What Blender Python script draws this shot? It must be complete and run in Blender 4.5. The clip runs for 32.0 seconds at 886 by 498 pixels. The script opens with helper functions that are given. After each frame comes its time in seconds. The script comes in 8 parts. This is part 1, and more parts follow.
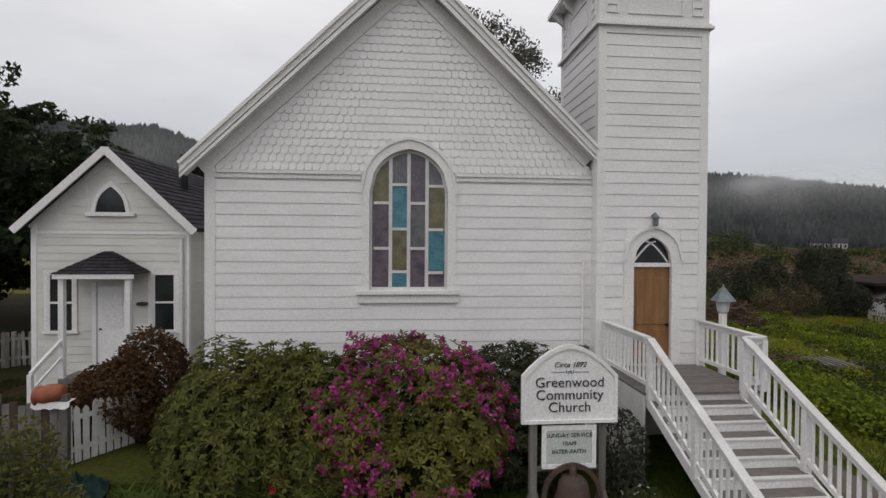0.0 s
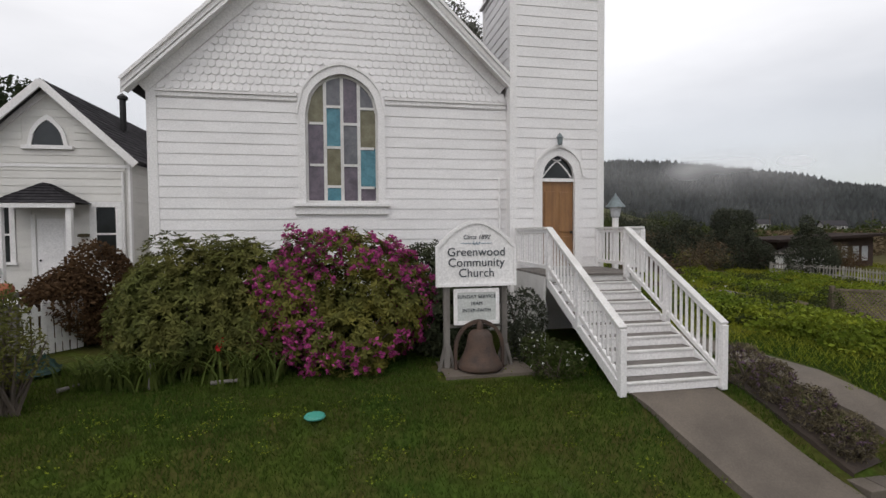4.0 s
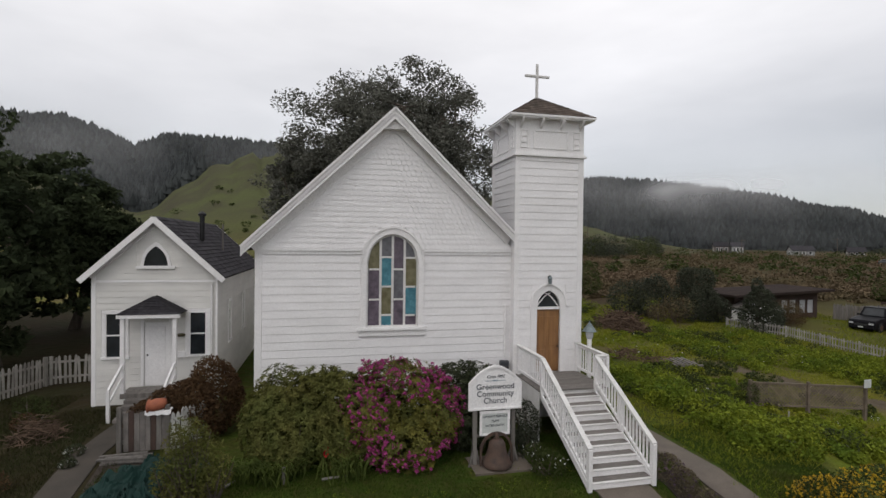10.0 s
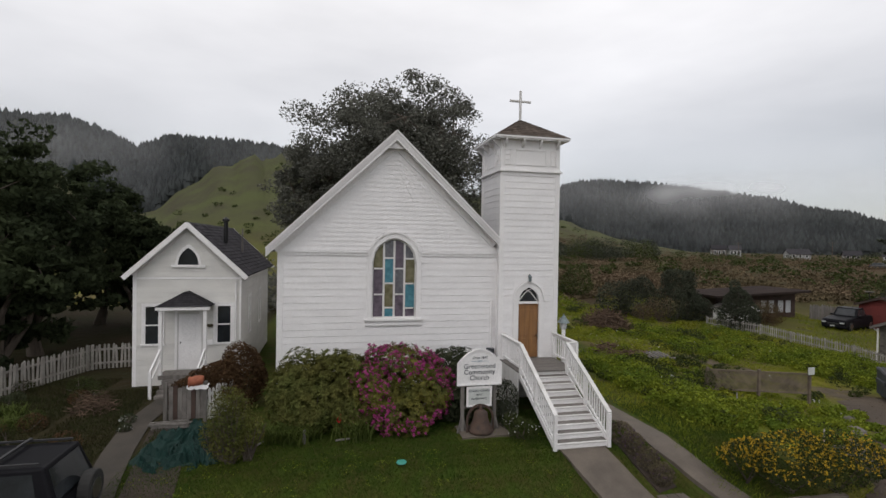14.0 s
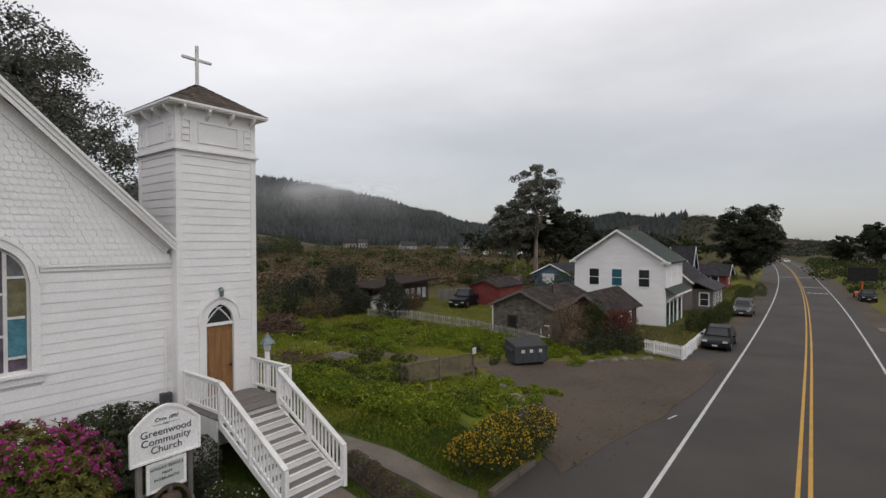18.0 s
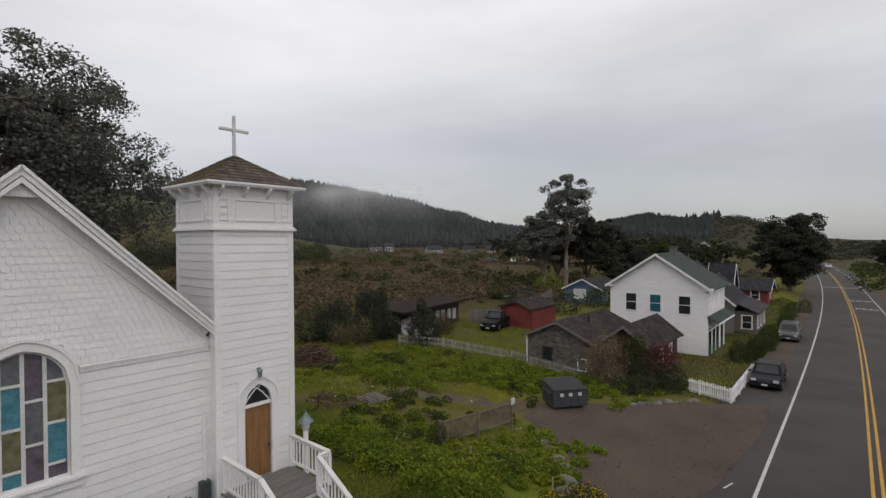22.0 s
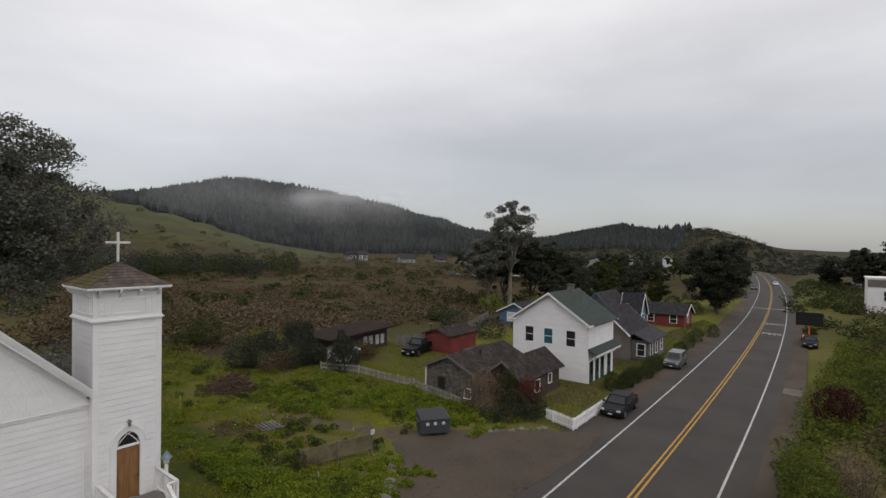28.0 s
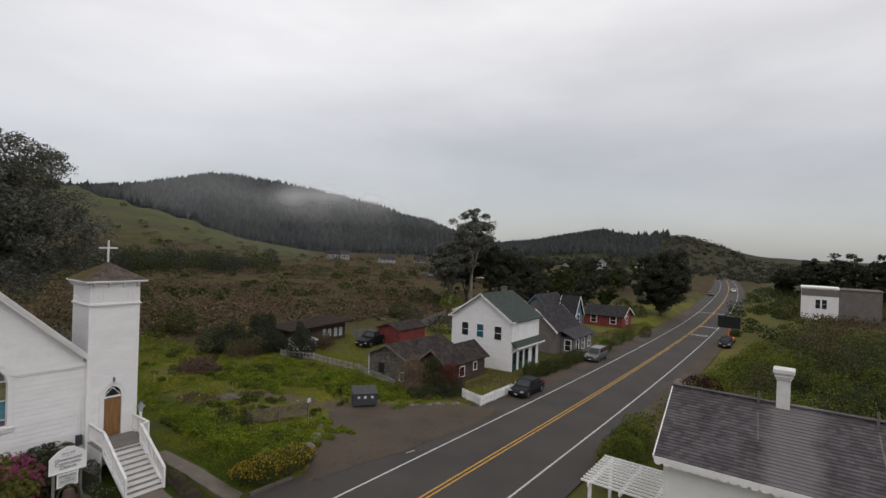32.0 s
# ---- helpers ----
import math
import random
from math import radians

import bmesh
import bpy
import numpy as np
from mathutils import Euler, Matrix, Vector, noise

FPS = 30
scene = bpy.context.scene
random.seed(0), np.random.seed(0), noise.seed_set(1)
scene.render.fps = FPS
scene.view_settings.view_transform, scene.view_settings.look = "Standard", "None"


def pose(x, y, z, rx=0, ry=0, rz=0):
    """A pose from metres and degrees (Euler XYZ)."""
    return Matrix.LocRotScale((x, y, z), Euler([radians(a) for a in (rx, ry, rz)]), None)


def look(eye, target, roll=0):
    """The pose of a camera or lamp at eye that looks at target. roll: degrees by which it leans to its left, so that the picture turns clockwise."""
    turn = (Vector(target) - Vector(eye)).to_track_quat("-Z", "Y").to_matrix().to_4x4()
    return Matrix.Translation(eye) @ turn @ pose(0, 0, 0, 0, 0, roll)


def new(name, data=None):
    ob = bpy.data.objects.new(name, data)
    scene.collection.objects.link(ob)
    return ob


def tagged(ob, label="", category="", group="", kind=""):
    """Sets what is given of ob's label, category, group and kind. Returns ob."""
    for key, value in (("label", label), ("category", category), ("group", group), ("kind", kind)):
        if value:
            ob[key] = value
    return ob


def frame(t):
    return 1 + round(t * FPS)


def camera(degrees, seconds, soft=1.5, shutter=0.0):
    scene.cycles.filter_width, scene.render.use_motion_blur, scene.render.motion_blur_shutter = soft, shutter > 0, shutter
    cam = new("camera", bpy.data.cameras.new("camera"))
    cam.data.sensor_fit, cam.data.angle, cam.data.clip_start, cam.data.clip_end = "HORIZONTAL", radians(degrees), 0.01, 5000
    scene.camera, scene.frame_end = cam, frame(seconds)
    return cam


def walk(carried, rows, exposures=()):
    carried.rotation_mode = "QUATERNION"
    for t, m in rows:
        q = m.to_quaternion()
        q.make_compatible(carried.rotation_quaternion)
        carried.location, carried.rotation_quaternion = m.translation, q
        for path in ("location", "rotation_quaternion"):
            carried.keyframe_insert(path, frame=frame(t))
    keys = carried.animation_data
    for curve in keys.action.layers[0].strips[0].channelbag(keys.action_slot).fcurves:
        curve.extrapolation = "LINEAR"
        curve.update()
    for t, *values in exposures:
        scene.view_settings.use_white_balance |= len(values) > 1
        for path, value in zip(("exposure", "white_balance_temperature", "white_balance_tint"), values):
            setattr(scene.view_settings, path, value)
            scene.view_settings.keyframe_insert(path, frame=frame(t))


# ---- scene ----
cam = camera(84.0, 32.0)
PATH = [
    (0, (0.889, 1.29, 3.947), (1.067, 3.282, 3.92), 0.4),
    (0.5, (0.884, 1.133, 3.831), (1.087, 3.122, 3.784), 0.2),
    (1, (0.895, 0.913, 3.653), (1.137, 2.898, 3.592), -0.1),
    (1.5, (0.868, 0.73, 3.288), (1.106, 2.715, 3.232), -0.1),
    (2, (0.9, 0.65, 2.884), (1.085, 2.64, 2.83), -0.0),
    (2.5, (0.928, 0.527, 2.519), (1.137, 2.516, 2.48), -0.0),
    (3, (1.022, 0.365, 2.379), (1.284, 2.347, 2.334), -0.2),
    (3.5, (1.222, 0.209, 2.308), (1.541, 2.182, 2.232), -0.4),
    (5.5, (1.003, -0.652, 2.575), (1.458, 1.295, 2.531), 0.1),
    (6, (0.524, -0.918, 2.615), (0.902, 1.045, 2.559), 0.4),
    (6.5, (0.197, -1.182, 2.676), (0.592, 0.778, 2.621), 0.6),
    (7, (0.123, -1.463, 2.887), (0.581, 0.483, 2.843), 0.7),
    (7.5, (0.062, -1.755, 3.453), (0.641, 0.159, 3.426), 0.6),
    (8, (-0.264, -2.167, 3.956), (0.226, -0.228, 3.933), 0.7),
    (8.5, (-0.573, -2.545, 4.41), (-0.161, -0.588, 4.378), 1.0),
    (9, (-0.693, -2.913, 4.95), (-0.282, -0.956, 4.904), 0.9),
    (9.5, (-0.656, -3.256, 5.4), (-0.208, -1.307, 5.367), 0.8),
    (10, (-0.715, -3.633, 5.581), (-0.275, -1.682, 5.552), 0.7),
    (10.5, (-0.868, -3.979, 5.612), (-0.474, -2.018, 5.582), 0.9),
    (11, (-1.076, -4.376, 5.63), (-0.755, -2.402, 5.594), 1.1),
    (11.5, (-0.884, -4.731, 5.618), (-0.503, -2.768, 5.587), 1.0),
    (12, (-0.548, -5.106, 5.674), (-0.043, -3.171, 5.65), 0.9),
    (12.5, (-0.575, -5.574, 5.707), (-0.057, -3.642, 5.687), 0.8),
    (13, (-0.771, -5.986, 5.678), (-0.304, -4.041, 5.66), 0.8),
    (13.5, (-0.94, -6.296, 5.616), (-0.503, -4.344, 5.6), 0.9),
    (15.5, (-1.162, -4.279, 5.715), (-0.689, -2.336, 5.667), 1.3),
    (16, (-1.094, -3.763, 5.706), (-0.578, -1.832, 5.657), 1.3),
    (16.5, (-0.949, -3.364, 5.68), (-0.341, -1.46, 5.626), 1.3),
    (17, (-0.997, -3.193, 5.761), (0.082, -1.51, 5.705), 0.8),
    (17.5, (-1.3, -2.881, 5.752), (0.178, -1.534, 5.709), 0.2),
    (18, (-1.322, -2.583, 5.846), (0.276, -1.382, 5.815), -0.1),
    (18.5, (-1.267, -2.307, 6.026), (0.283, -1.044, 5.992), -0.3),
    (19, (-1.226, -2.075, 6.21), (0.259, -0.736, 6.173), -0.2),
    (19.5, (-1.198, -1.978, 6.258), (0.3, -0.654, 6.222), -0.2),
    (20, (-1.183, -1.886, 6.196), (0.344, -0.595, 6.164), -0.3),
    (20.5, (-1.102, -1.616, 6.282), (0.373, -0.266, 6.247), -0.1),
    (21, (-1.201, -1.689, 6.676), (0.228, -0.29, 6.647), -0.2),
    (21.5, (-1.173, -1.69, 7.25), (0.324, -0.364, 7.223), -0.3),
    (22, (-1.067, -1.725, 7.979), (0.468, -0.443, 7.948), -0.3),
    (22.5, (-0.908, -1.816, 8.728), (0.613, -0.518, 8.685), -0.3),
    (23, (-0.706, -2.145, 9.31), (0.864, -0.907, 9.275), -0.3),
    (23.5, (-0.542, -2.646, 9.8), (1.058, -1.446, 9.769), -0.2),
    (24, (-0.379, -3.234, 10.136), (1.197, -2.004, 10.107), -0.2),
    (24.5, (-0.278, -3.959, 10.363), (1.249, -2.668, 10.333), -0.2),
    (25, (-0.217, -4.632, 10.596), (1.308, -3.339, 10.569), -0.0),
    (25.5, (-0.328, -5.45, 10.927), (1.223, -4.188, 10.9), 0.2),
    (27.5, (-1.108, -8.857, 11.132), (0.47, -7.628, 11.117), 0.8),
    (28, (-1.387, -9.89, 11.243), (0.191, -8.661, 11.229), 0.7),
    (28.5, (-1.627, -10.67, 11.316), (-0.063, -9.423, 11.303), 1.0),
    (29, (-1.945, -11.744, 11.369), (-0.397, -10.477, 11.359), 0.9),
    (29.5, (-2.326, -13.084, 11.365), (-0.783, -11.812, 11.361), 0.7),
    (30, (-2.781, -14.484, 11.431), (-1.235, -13.215, 11.43), 0.6),
    (30.5, (-3.233, -15.352, 11.586), (-1.652, -14.127, 11.582), 1.1),
    (31, (-3.756, -16.131, 11.735), (-2.135, -14.959, 11.729), 1.4),
    (31.5, (-4.14, -16.969, 11.806), (-2.53, -15.784, 11.798), 1.8),
    (32, (-4.5, -17.874, 11.903), (-2.891, -16.686, 11.893), 2.0),
]
walk(cam, [(t, look(eye, target, roll)) for t, eye, target, roll in PATH], exposures=[(0, -0.2), (1.5, -0.02), (3, 0.08), (6.5, 0.12), (9, 0.0), (13, -0.06), (16, 0.0), (19, -0.1), (24, -0.18), (32, -0.15)])

# ---- light: overcast coastal sky, soft sun behind the cloud ----
world = bpy.data.worlds.new("overcast_sky")
scene.world = world
world.use_nodes = True
wn, wl = world.node_tree.nodes, world.node_tree.links
wn.clear()
w_out = wn.new("ShaderNodeOutputWorld")
w_bg = wn.new("ShaderNodeBackground")
w_co = wn.new("ShaderNodeTexCoord")
w_sep = wn.new("ShaderNodeSeparateXYZ")
w_ramp = wn.new("ShaderNodeValToRGB")
w_map = wn.new("ShaderNodeMapping")
w_noise = wn.new("ShaderNodeTexNoise")
w_cl = wn.new("ShaderNodeMapRange")
w_mul = wn.new("ShaderNodeMixRGB")
w_sky = wn.new("ShaderNodeTexSky")
w_add = wn.new("ShaderNodeMixRGB")
w_map.inputs["Scale"].default_value = (1.0, 1.0, 3.4)
w_noise.inputs["Scale"].default_value = 1.3
w_noise.inputs["Detail"].default_value = 6.0
w_noise.inputs["Roughness"].default_value = 0.5
w_cl.inputs["From Min"].default_value, w_cl.inputs["From Max"].default_value = 0.3, 0.7
w_cl.inputs["To Min"].default_value, w_cl.inputs["To Max"].default_value = 0.80, 1.20
w_mul.blend_type, w_mul.inputs[0].default_value = "MULTIPLY", 1.0
w_add.blend_type, w_add.inputs[0].default_value = "ADD", 0.03
cr = w_ramp.color_ramp
cr.elements[0].position, cr.elements[0].color = 0.0, (0.27, 0.265, 0.265, 1)
cr.elements[1].position, cr.elements[1].color = 1.0, (0.74, 0.715, 0.69, 1)
for p, c in ((0.49, (0.30, 0.30, 0.305, 1)), (0.515, (0.365, 0.362, 0.37, 1)), (0.56, (0.48, 0.468, 0.472, 1)), (0.62, (0.69, 0.668, 0.662, 1)), (0.72, (0.91, 0.88, 0.866, 1))):
    e = cr.elements.new(p)
    e.color = c
w_half = wn.new("ShaderNodeMath")
w_half.operation = "MULTIPLY_ADD"
w_half.inputs[1].default_value, w_half.inputs[2].default_value = 0.5, 0.5
w_sky.sky_type, w_sky.sun_disc = "NISHITA", False
w_sky.sun_elevation, w_sky.sun_rotation = radians(52), radians(215)
w_bg.inputs["Strength"].default_value = 1.0
wl.new(w_co.outputs["Generated"], w_sep.inputs[0])
wl.new(w_sep.outputs["Z"], w_half.inputs[0])
wl.new(w_half.outputs[0], w_ramp.inputs[0])
wl.new(w_co.outputs["Generated"], w_map.inputs[0])
wl.new(w_map.outputs[0], w_noise.inputs["Vector"])
wl.new(w_noise.outputs["Fac"], w_cl.inputs["Value"])
wl.new(w_ramp.outputs[0], w_mul.inputs[1])
wl.new(w_cl.outputs[0], w_mul.inputs[2])
wl.new(w_mul.outputs[0], w_add.inputs[1])
wl.new(w_sky.outputs[0], w_add.inputs[2])
wl.new(w_add.outputs[0], w_bg.inputs["Color"])
wl.new(w_bg.outputs[0], w_out.inputs["Surface"])

sun_data = bpy.data.lights.new("sun", "SUN")
sun_data.energy, sun_data.angle, sun_data.color = 0.6, radians(35), (1.0, 0.96, 0.91)
sun = new("sun", sun_data)
sun.matrix_world = look((-20, -28, 45), (0, 0, 0))


# ---- materials ----
def mat(name, c1, c2=None, scale=6.0, rough=0.7, bump=0.15, bscale=45.0, metal=0.0, piece=0.0, island=0.0, stretch=(1, 1, 1), coat=0.0, wear=None, local=False, spec=0.5):
    """Two-scale varied surface: broad stains between c1 and c2, fine grain in value and relief."""
    m = bpy.data.materials.new(name)
    m.use_nodes = True
    n, l = m.node_tree.nodes, m.node_tree.links
    b = n["Principled BSDF"]
    b.inputs["Roughness"].default_value, b.inputs["Metallic"].default_value = rough, metal
    b.inputs["Coat Weight"].default_value = coat
    b.inputs["Specular IOR Level"].default_value = spec if island < 0.2 or metal else 0.06
    c2 = c2 or tuple(v * 0.75 for v in c1)
    geo = n.new("ShaderNodeNewGeometry")
    mp = n.new("ShaderNodeMapping")
    mp.inputs["Scale"].default_value = stretch
    if local:
        tc = n.new("ShaderNodeTexCoord")
        l.new(tc.outputs["Object"], mp.inputs[0])
    else:
        l.new(geo.outputs["Position"], mp.inputs[0])
    broad, fine = n.new("ShaderNodeTexNoise"), n.new("ShaderNodeTexNoise")
    broad.inputs["Scale"].default_value, broad.inputs["Detail"].default_value = scale, 4
    fine.inputs["Scale"].default_value, fine.inputs["Detail"].default_value = bscale, 3
    l.new(mp.outputs[0], broad.inputs["Vector"])
    l.new(mp.outputs[0], fine.inputs["Vector"])
    rng = n.new("ShaderNodeMapRange")
    rng.inputs["From Min"].default_value, rng.inputs["From Max"].default_value = 0.32, 0.68
    l.new(broad.outputs["Fac"], rng.inputs["Value"])
    mix = n.new("ShaderNodeMixRGB")
    mix.inputs[1].default_value, mix.inputs[2].default_value = (*c1, 1), (*c2, 1)
    l.new(rng.outputs[0], mix.inputs[0])
    col = mix.outputs[0]
    if wear:
        wr = n.new("ShaderNodeMapRange")
        wr.inputs["From Min"].default_value, wr.inputs["From Max"].default_value = 0.58, 0.7
        wmix = n.new("ShaderNodeMixRGB")
        wmix.inputs[2].default_value = (*wear, 1)
        l.new(fine.outputs["Fac"], wr.inputs["Value"])
        l.new(wr.outputs[0], wmix.inputs[0])
        l.new(col, wmix.inputs[1])
        col = wmix.outputs[0]
    hsv = n.new("ShaderNodeHueSaturation")
    val = n.new("ShaderNodeMapRange")
    val.inputs["From Min"].default_value, val.inputs["From Max"].default_value = 0.3, 0.7
    val.inputs["To Min"].default_value, val.inputs["To Max"].default_value = 0.88, 1.12
    l.new(fine.outputs["Fac"], val.inputs["Value"])
    value = val.outputs[0]
    for amount, source in ((piece, "piece"), (island, "island")):
        if amount:
            rnd = n.new("ShaderNodeMapRange")
            rnd.inputs["To Min"].default_value, rnd.inputs["To Max"].default_value = 1 - amount, 1 + amount
            if source == "piece":
                info = n.new("ShaderNodeObjectInfo")
                l.new(info.outputs["Random"], rnd.inputs["Value"])
            else:
                l.new(geo.outputs["Random Per Island"], rnd.inputs["Value"])
            mul = n.new("ShaderNodeMath")
            mul.operation = "MULTIPLY"
            l.new(value, mul.inputs[0])
            l.new(rnd.outputs[0], mul.inputs[1])
            value = mul.outputs[0]
    l.new(value, hsv.inputs["Value"])
    l.new(col, hsv.inputs["Color"])
    l.new(hsv.outputs[0], b.inputs["Base Color"])
    if any(k in name for k in ("leaves", "needles", "grass", "blossom")):
        thin, both = n.new("ShaderNodeBsdfTranslucent"), n.new("ShaderNodeMixShader")
        both.inputs[0].default_value = 0.3
        l.new(hsv.outputs[0], thin.inputs["Color"])
        l.new(b.outputs[0], both.inputs[1])
        l.new(thin.outputs[0], both.inputs[2])
        l.new(both.outputs[0], n["Material Output"].inputs["Surface"])
    if bump:
        bp = n.new("ShaderNodeBump")
        bp.inputs["Strength"].default_value, bp.inputs["Distance"].default_value = bump, 0.02
        l.new(fine.outputs["Fac"], bp.inputs["Height"])
        l.new(bp.outputs[0], b.inputs["Normal"])
    return m


WHITE = mat("white_paint", (0.86, 0.845, 0.84), (0.79, 0.775, 0.77), 1.3, 0.55, 0.08, 30, piece=0.025)
WHITE_OLD = mat("weathered_white_paint", (0.74, 0.73, 0.72), (0.60, 0.59, 0.57), 2.5, 0.65, 0.15, 25, wear=(0.5, 0.48, 0.45), piece=0.05)
SIDING = mat("painted_siding", (0.86, 0.845, 0.845), (0.79, 0.775, 0.775), 0.9, 0.55, 0.06, 35, stretch=(1, 1, 3), piece=0.02)
CREAM = mat("cream_siding", (0.74, 0.725, 0.69), (0.64, 0.625, 0.595), 1.0, 0.6, 0.06, 35, stretch=(1, 1, 3), piece=0.03)
DECK = mat("grey_deck_wood", (0.20, 0.18, 0.165), (0.12, 0.11, 0.10), 5, 0.8, 0.3, 40, stretch=(1, 6, 1), piece=0.15)
DOORWOOD = mat("varnished_door_wood", (0.30, 0.15, 0.055), (0.20, 0.095, 0.035), 3, 0.4, 0.1, 30, stretch=(4, 1, 0.5), coat=0.3)
ASPHALT_ROOF = mat("asphalt_shingle", (0.060, 0.057, 0.062), (0.040, 0.038, 0.042), 2.0, 0.9, 0.4, 60, piece=0.25, island=0.25)
GREEN_ROOF = mat("green_shingle", (0.050, 0.066, 0.056), (0.038, 0.050, 0.044), 1.5, 0.9, 0.4, 60, island=0.15)
BROWN_ROOF = mat("brown_shingle", (0.062, 0.052, 0.048), (0.038, 0.032, 0.031), 1.2, 0.9, 0.4, 50, island=0.3)
MOSS_ROOF = mat("mossy_shingle", (0.115, 0.092, 0.030), (0.085, 0.068, 0.050), 1.8, 0.9, 0.4, 50, island=0.25)
GLASS_DARK = mat("window_glass", (0.030, 0.034, 0.038), (0.018, 0.02, 0.022), 2, 0.08, 0.0)
GLASS_BLUE = mat("blue_curtain_glass", (0.03, 0.13, 0.17), (0.02, 0.09, 0.12), 3, 0.1, 0.0)
ST_TEAL = mat("teal_stained_glass", (0.10, 0.27, 0.33), (0.055, 0.17, 0.22), 6, 0.22, 0.1, 25)
ST_OLIVE = mat("olive_stained_glass", (0.20, 0.185, 0.115), (0.12, 0.11, 0.06), 6, 0.22, 0.1, 25)
ST_PURPLE = mat("mauve_stained_glass", (0.16, 0.13, 0.165), (0.085, 0.07, 0.09), 6, 0.22, 0.1, 25)
ST_GREY = mat("grey_stained_glass", (0.16, 0.16, 0.175), (0.10, 0.10, 0.115), 6, 0.22, 0.1, 25)
ASPHALT = mat("road_asphalt", (0.070, 0.062, 0.057), (0.050, 0.046, 0.043), 0.28, 0.9, 0.4, 45, spec=0.25, wear=(0.078, 0.070, 0.064))
GRAVEL = mat("gravel_lot", (0.098, 0.077, 0.058), (0.066, 0.053, 0.042), 0.25, 0.95, 0.5, 22, spec=0.15, wear=(0.118, 0.096, 0.076))
PALEWOOD = mat("sun_bleached_pickets", (0.36, 0.34, 0.31), (0.22, 0.205, 0.185), 2.5, 0.85, 0.2, 25, piece=0.2)
OLDPATH = mat("dirty_concrete", (0.070, 0.058, 0.046), (0.042, 0.036, 0.029), 1.0, 0.9, 0.3, 30)
FARWALL = mat("far_house_paint", (0.34, 0.34, 0.335), (0.26, 0.26, 0.255), 1.0, 0.7, 0)
CONCRETE = mat("concrete", (0.148, 0.122, 0.098), (0.092, 0.076, 0.062), 1.2, 0.85, 0.2, 40, piece=0.06)
PAINT_W = mat("road_paint_white", (0.55, 0.55, 0.54), (0.42, 0.42, 0.41), 2.5, 0.7, 0.1, 30, wear=(0.22, 0.21, 0.2))
PAINT_Y = mat("road_paint_yellow", (0.50, 0.28, 0.035), (0.40, 0.22, 0.03), 2.5, 0.7, 0.1, 30)
BLACK = mat("black_metal", (0.02, 0.02, 0.022), (0.035, 0.035, 0.035), 4, 0.45, 0.05, metal=0.6)
RUST = mat("rusty_iron", (0.092, 0.056, 0.040), (0.055, 0.038, 0.031), 6, 0.8, 0.3, 35)
GREYWOOD = mat("weathered_grey_wood", (0.19, 0.175, 0.16), (0.11, 0.10, 0.09), 3, 0.9, 0.3, 30, stretch=(3, 3, 0.6), piece=0.2)
BARK = mat("bark", (0.12, 0.095, 0.075), (0.065, 0.052, 0.042), 3, 0.95, 0.6, 20, stretch=(2, 2, 0.5))
PALEBARK = mat("eucalyptus_bark", (0.30, 0.26, 0.21), (0.16, 0.125, 0.10), 1.5, 0.9, 0.3, 15, stretch=(2, 2, 0.4))
LEAF_EUC = mat("eucalyptus_leaves", (0.172, 0.172, 0.146), (0.126, 0.127, 0.107), 0.6, 0.6, 0, island=0.35)
LEAF_DARK = mat("conifer_needles", (0.070, 0.077, 0.053), (0.048, 0.054, 0.039), 0.5, 0.8, 0, island=0.4)
LEAF_CONI = mat("green_conifer_needles", (0.046, 0.058, 0.028), (0.028, 0.037, 0.020), 0.4, 0.8, 0, island=0.4)
LEAF_RHODO = mat("rhododendron_leaves", (0.082, 0.098, 0.028), (0.128, 0.122, 0.036), 1.3, 0.6, 0, island=0.4)
LEAF_DEEP = mat("dark_rhododendron_leaves", (0.044, 0.056, 0.031), (0.066, 0.073, 0.040), 1.5, 0.45, 0, island=0.45)
LEAF_YEL = mat("young_rhododendron_leaves", (0.165, 0.150, 0.034), (0.090, 0.100, 0.030), 2, 0.45, 0, island=0.35)
LEAF_BROWN = mat("bronze_shrub_leaves", (0.112, 0.066, 0.034), (0.070, 0.042, 0.024), 1.5, 0.7, 0, island=0.45)
LEAF_RED = mat("red_shrub_leaves", (0.15, 0.045, 0.035), (0.08, 0.035, 0.025), 1.2, 0.7, 0, island=0.45)
LEAF_MAROON = mat("maroon_shrub_leaves", (0.055, 0.014, 0.018), (0.03, 0.010, 0.012), 1.2, 0.7, 0, island=0.45)
LEAF_HEDGE = mat("hedge_leaves", (0.064, 0.078, 0.024), (0.042, 0.054, 0.020), 0.8, 0.7, 0, island=0.4)
LEAF_WEED = mat("field_weed_leaves", (0.200, 0.230, 0.024), (0.100, 0.148, 0.020), 0.9, 0.7, 0, island=0.45)
FIELDGRASS = mat("field_grass_blades", (0.232, 0.232, 0.028), (0.150, 0.195, 0.020), 0.25, 0.8, 0, island=0.35)
LATTICEWOOD = mat("brown_lattice_wood", (0.185, 0.145, 0.105), (0.115, 0.09, 0.068), 3, 0.9, 0.3, 30, piece=0.2)
LEAF_IVY = mat("ivy_bank_leaves", (0.150, 0.165, 0.030), (0.074, 0.096, 0.022), 0.35, 0.7, 0, island=0.45)
LEAF_SCRUB = mat("dry_scrub", (0.135, 0.098, 0.064), (0.090, 0.074, 0.040), 0.06, 0.9, 0, island=0.35)
BRUSHWOOD = mat("dead_brushwood", (0.145, 0.100, 0.072), (0.078, 0.054, 0.040), 2, 0.95, 0.2, island=0.4)
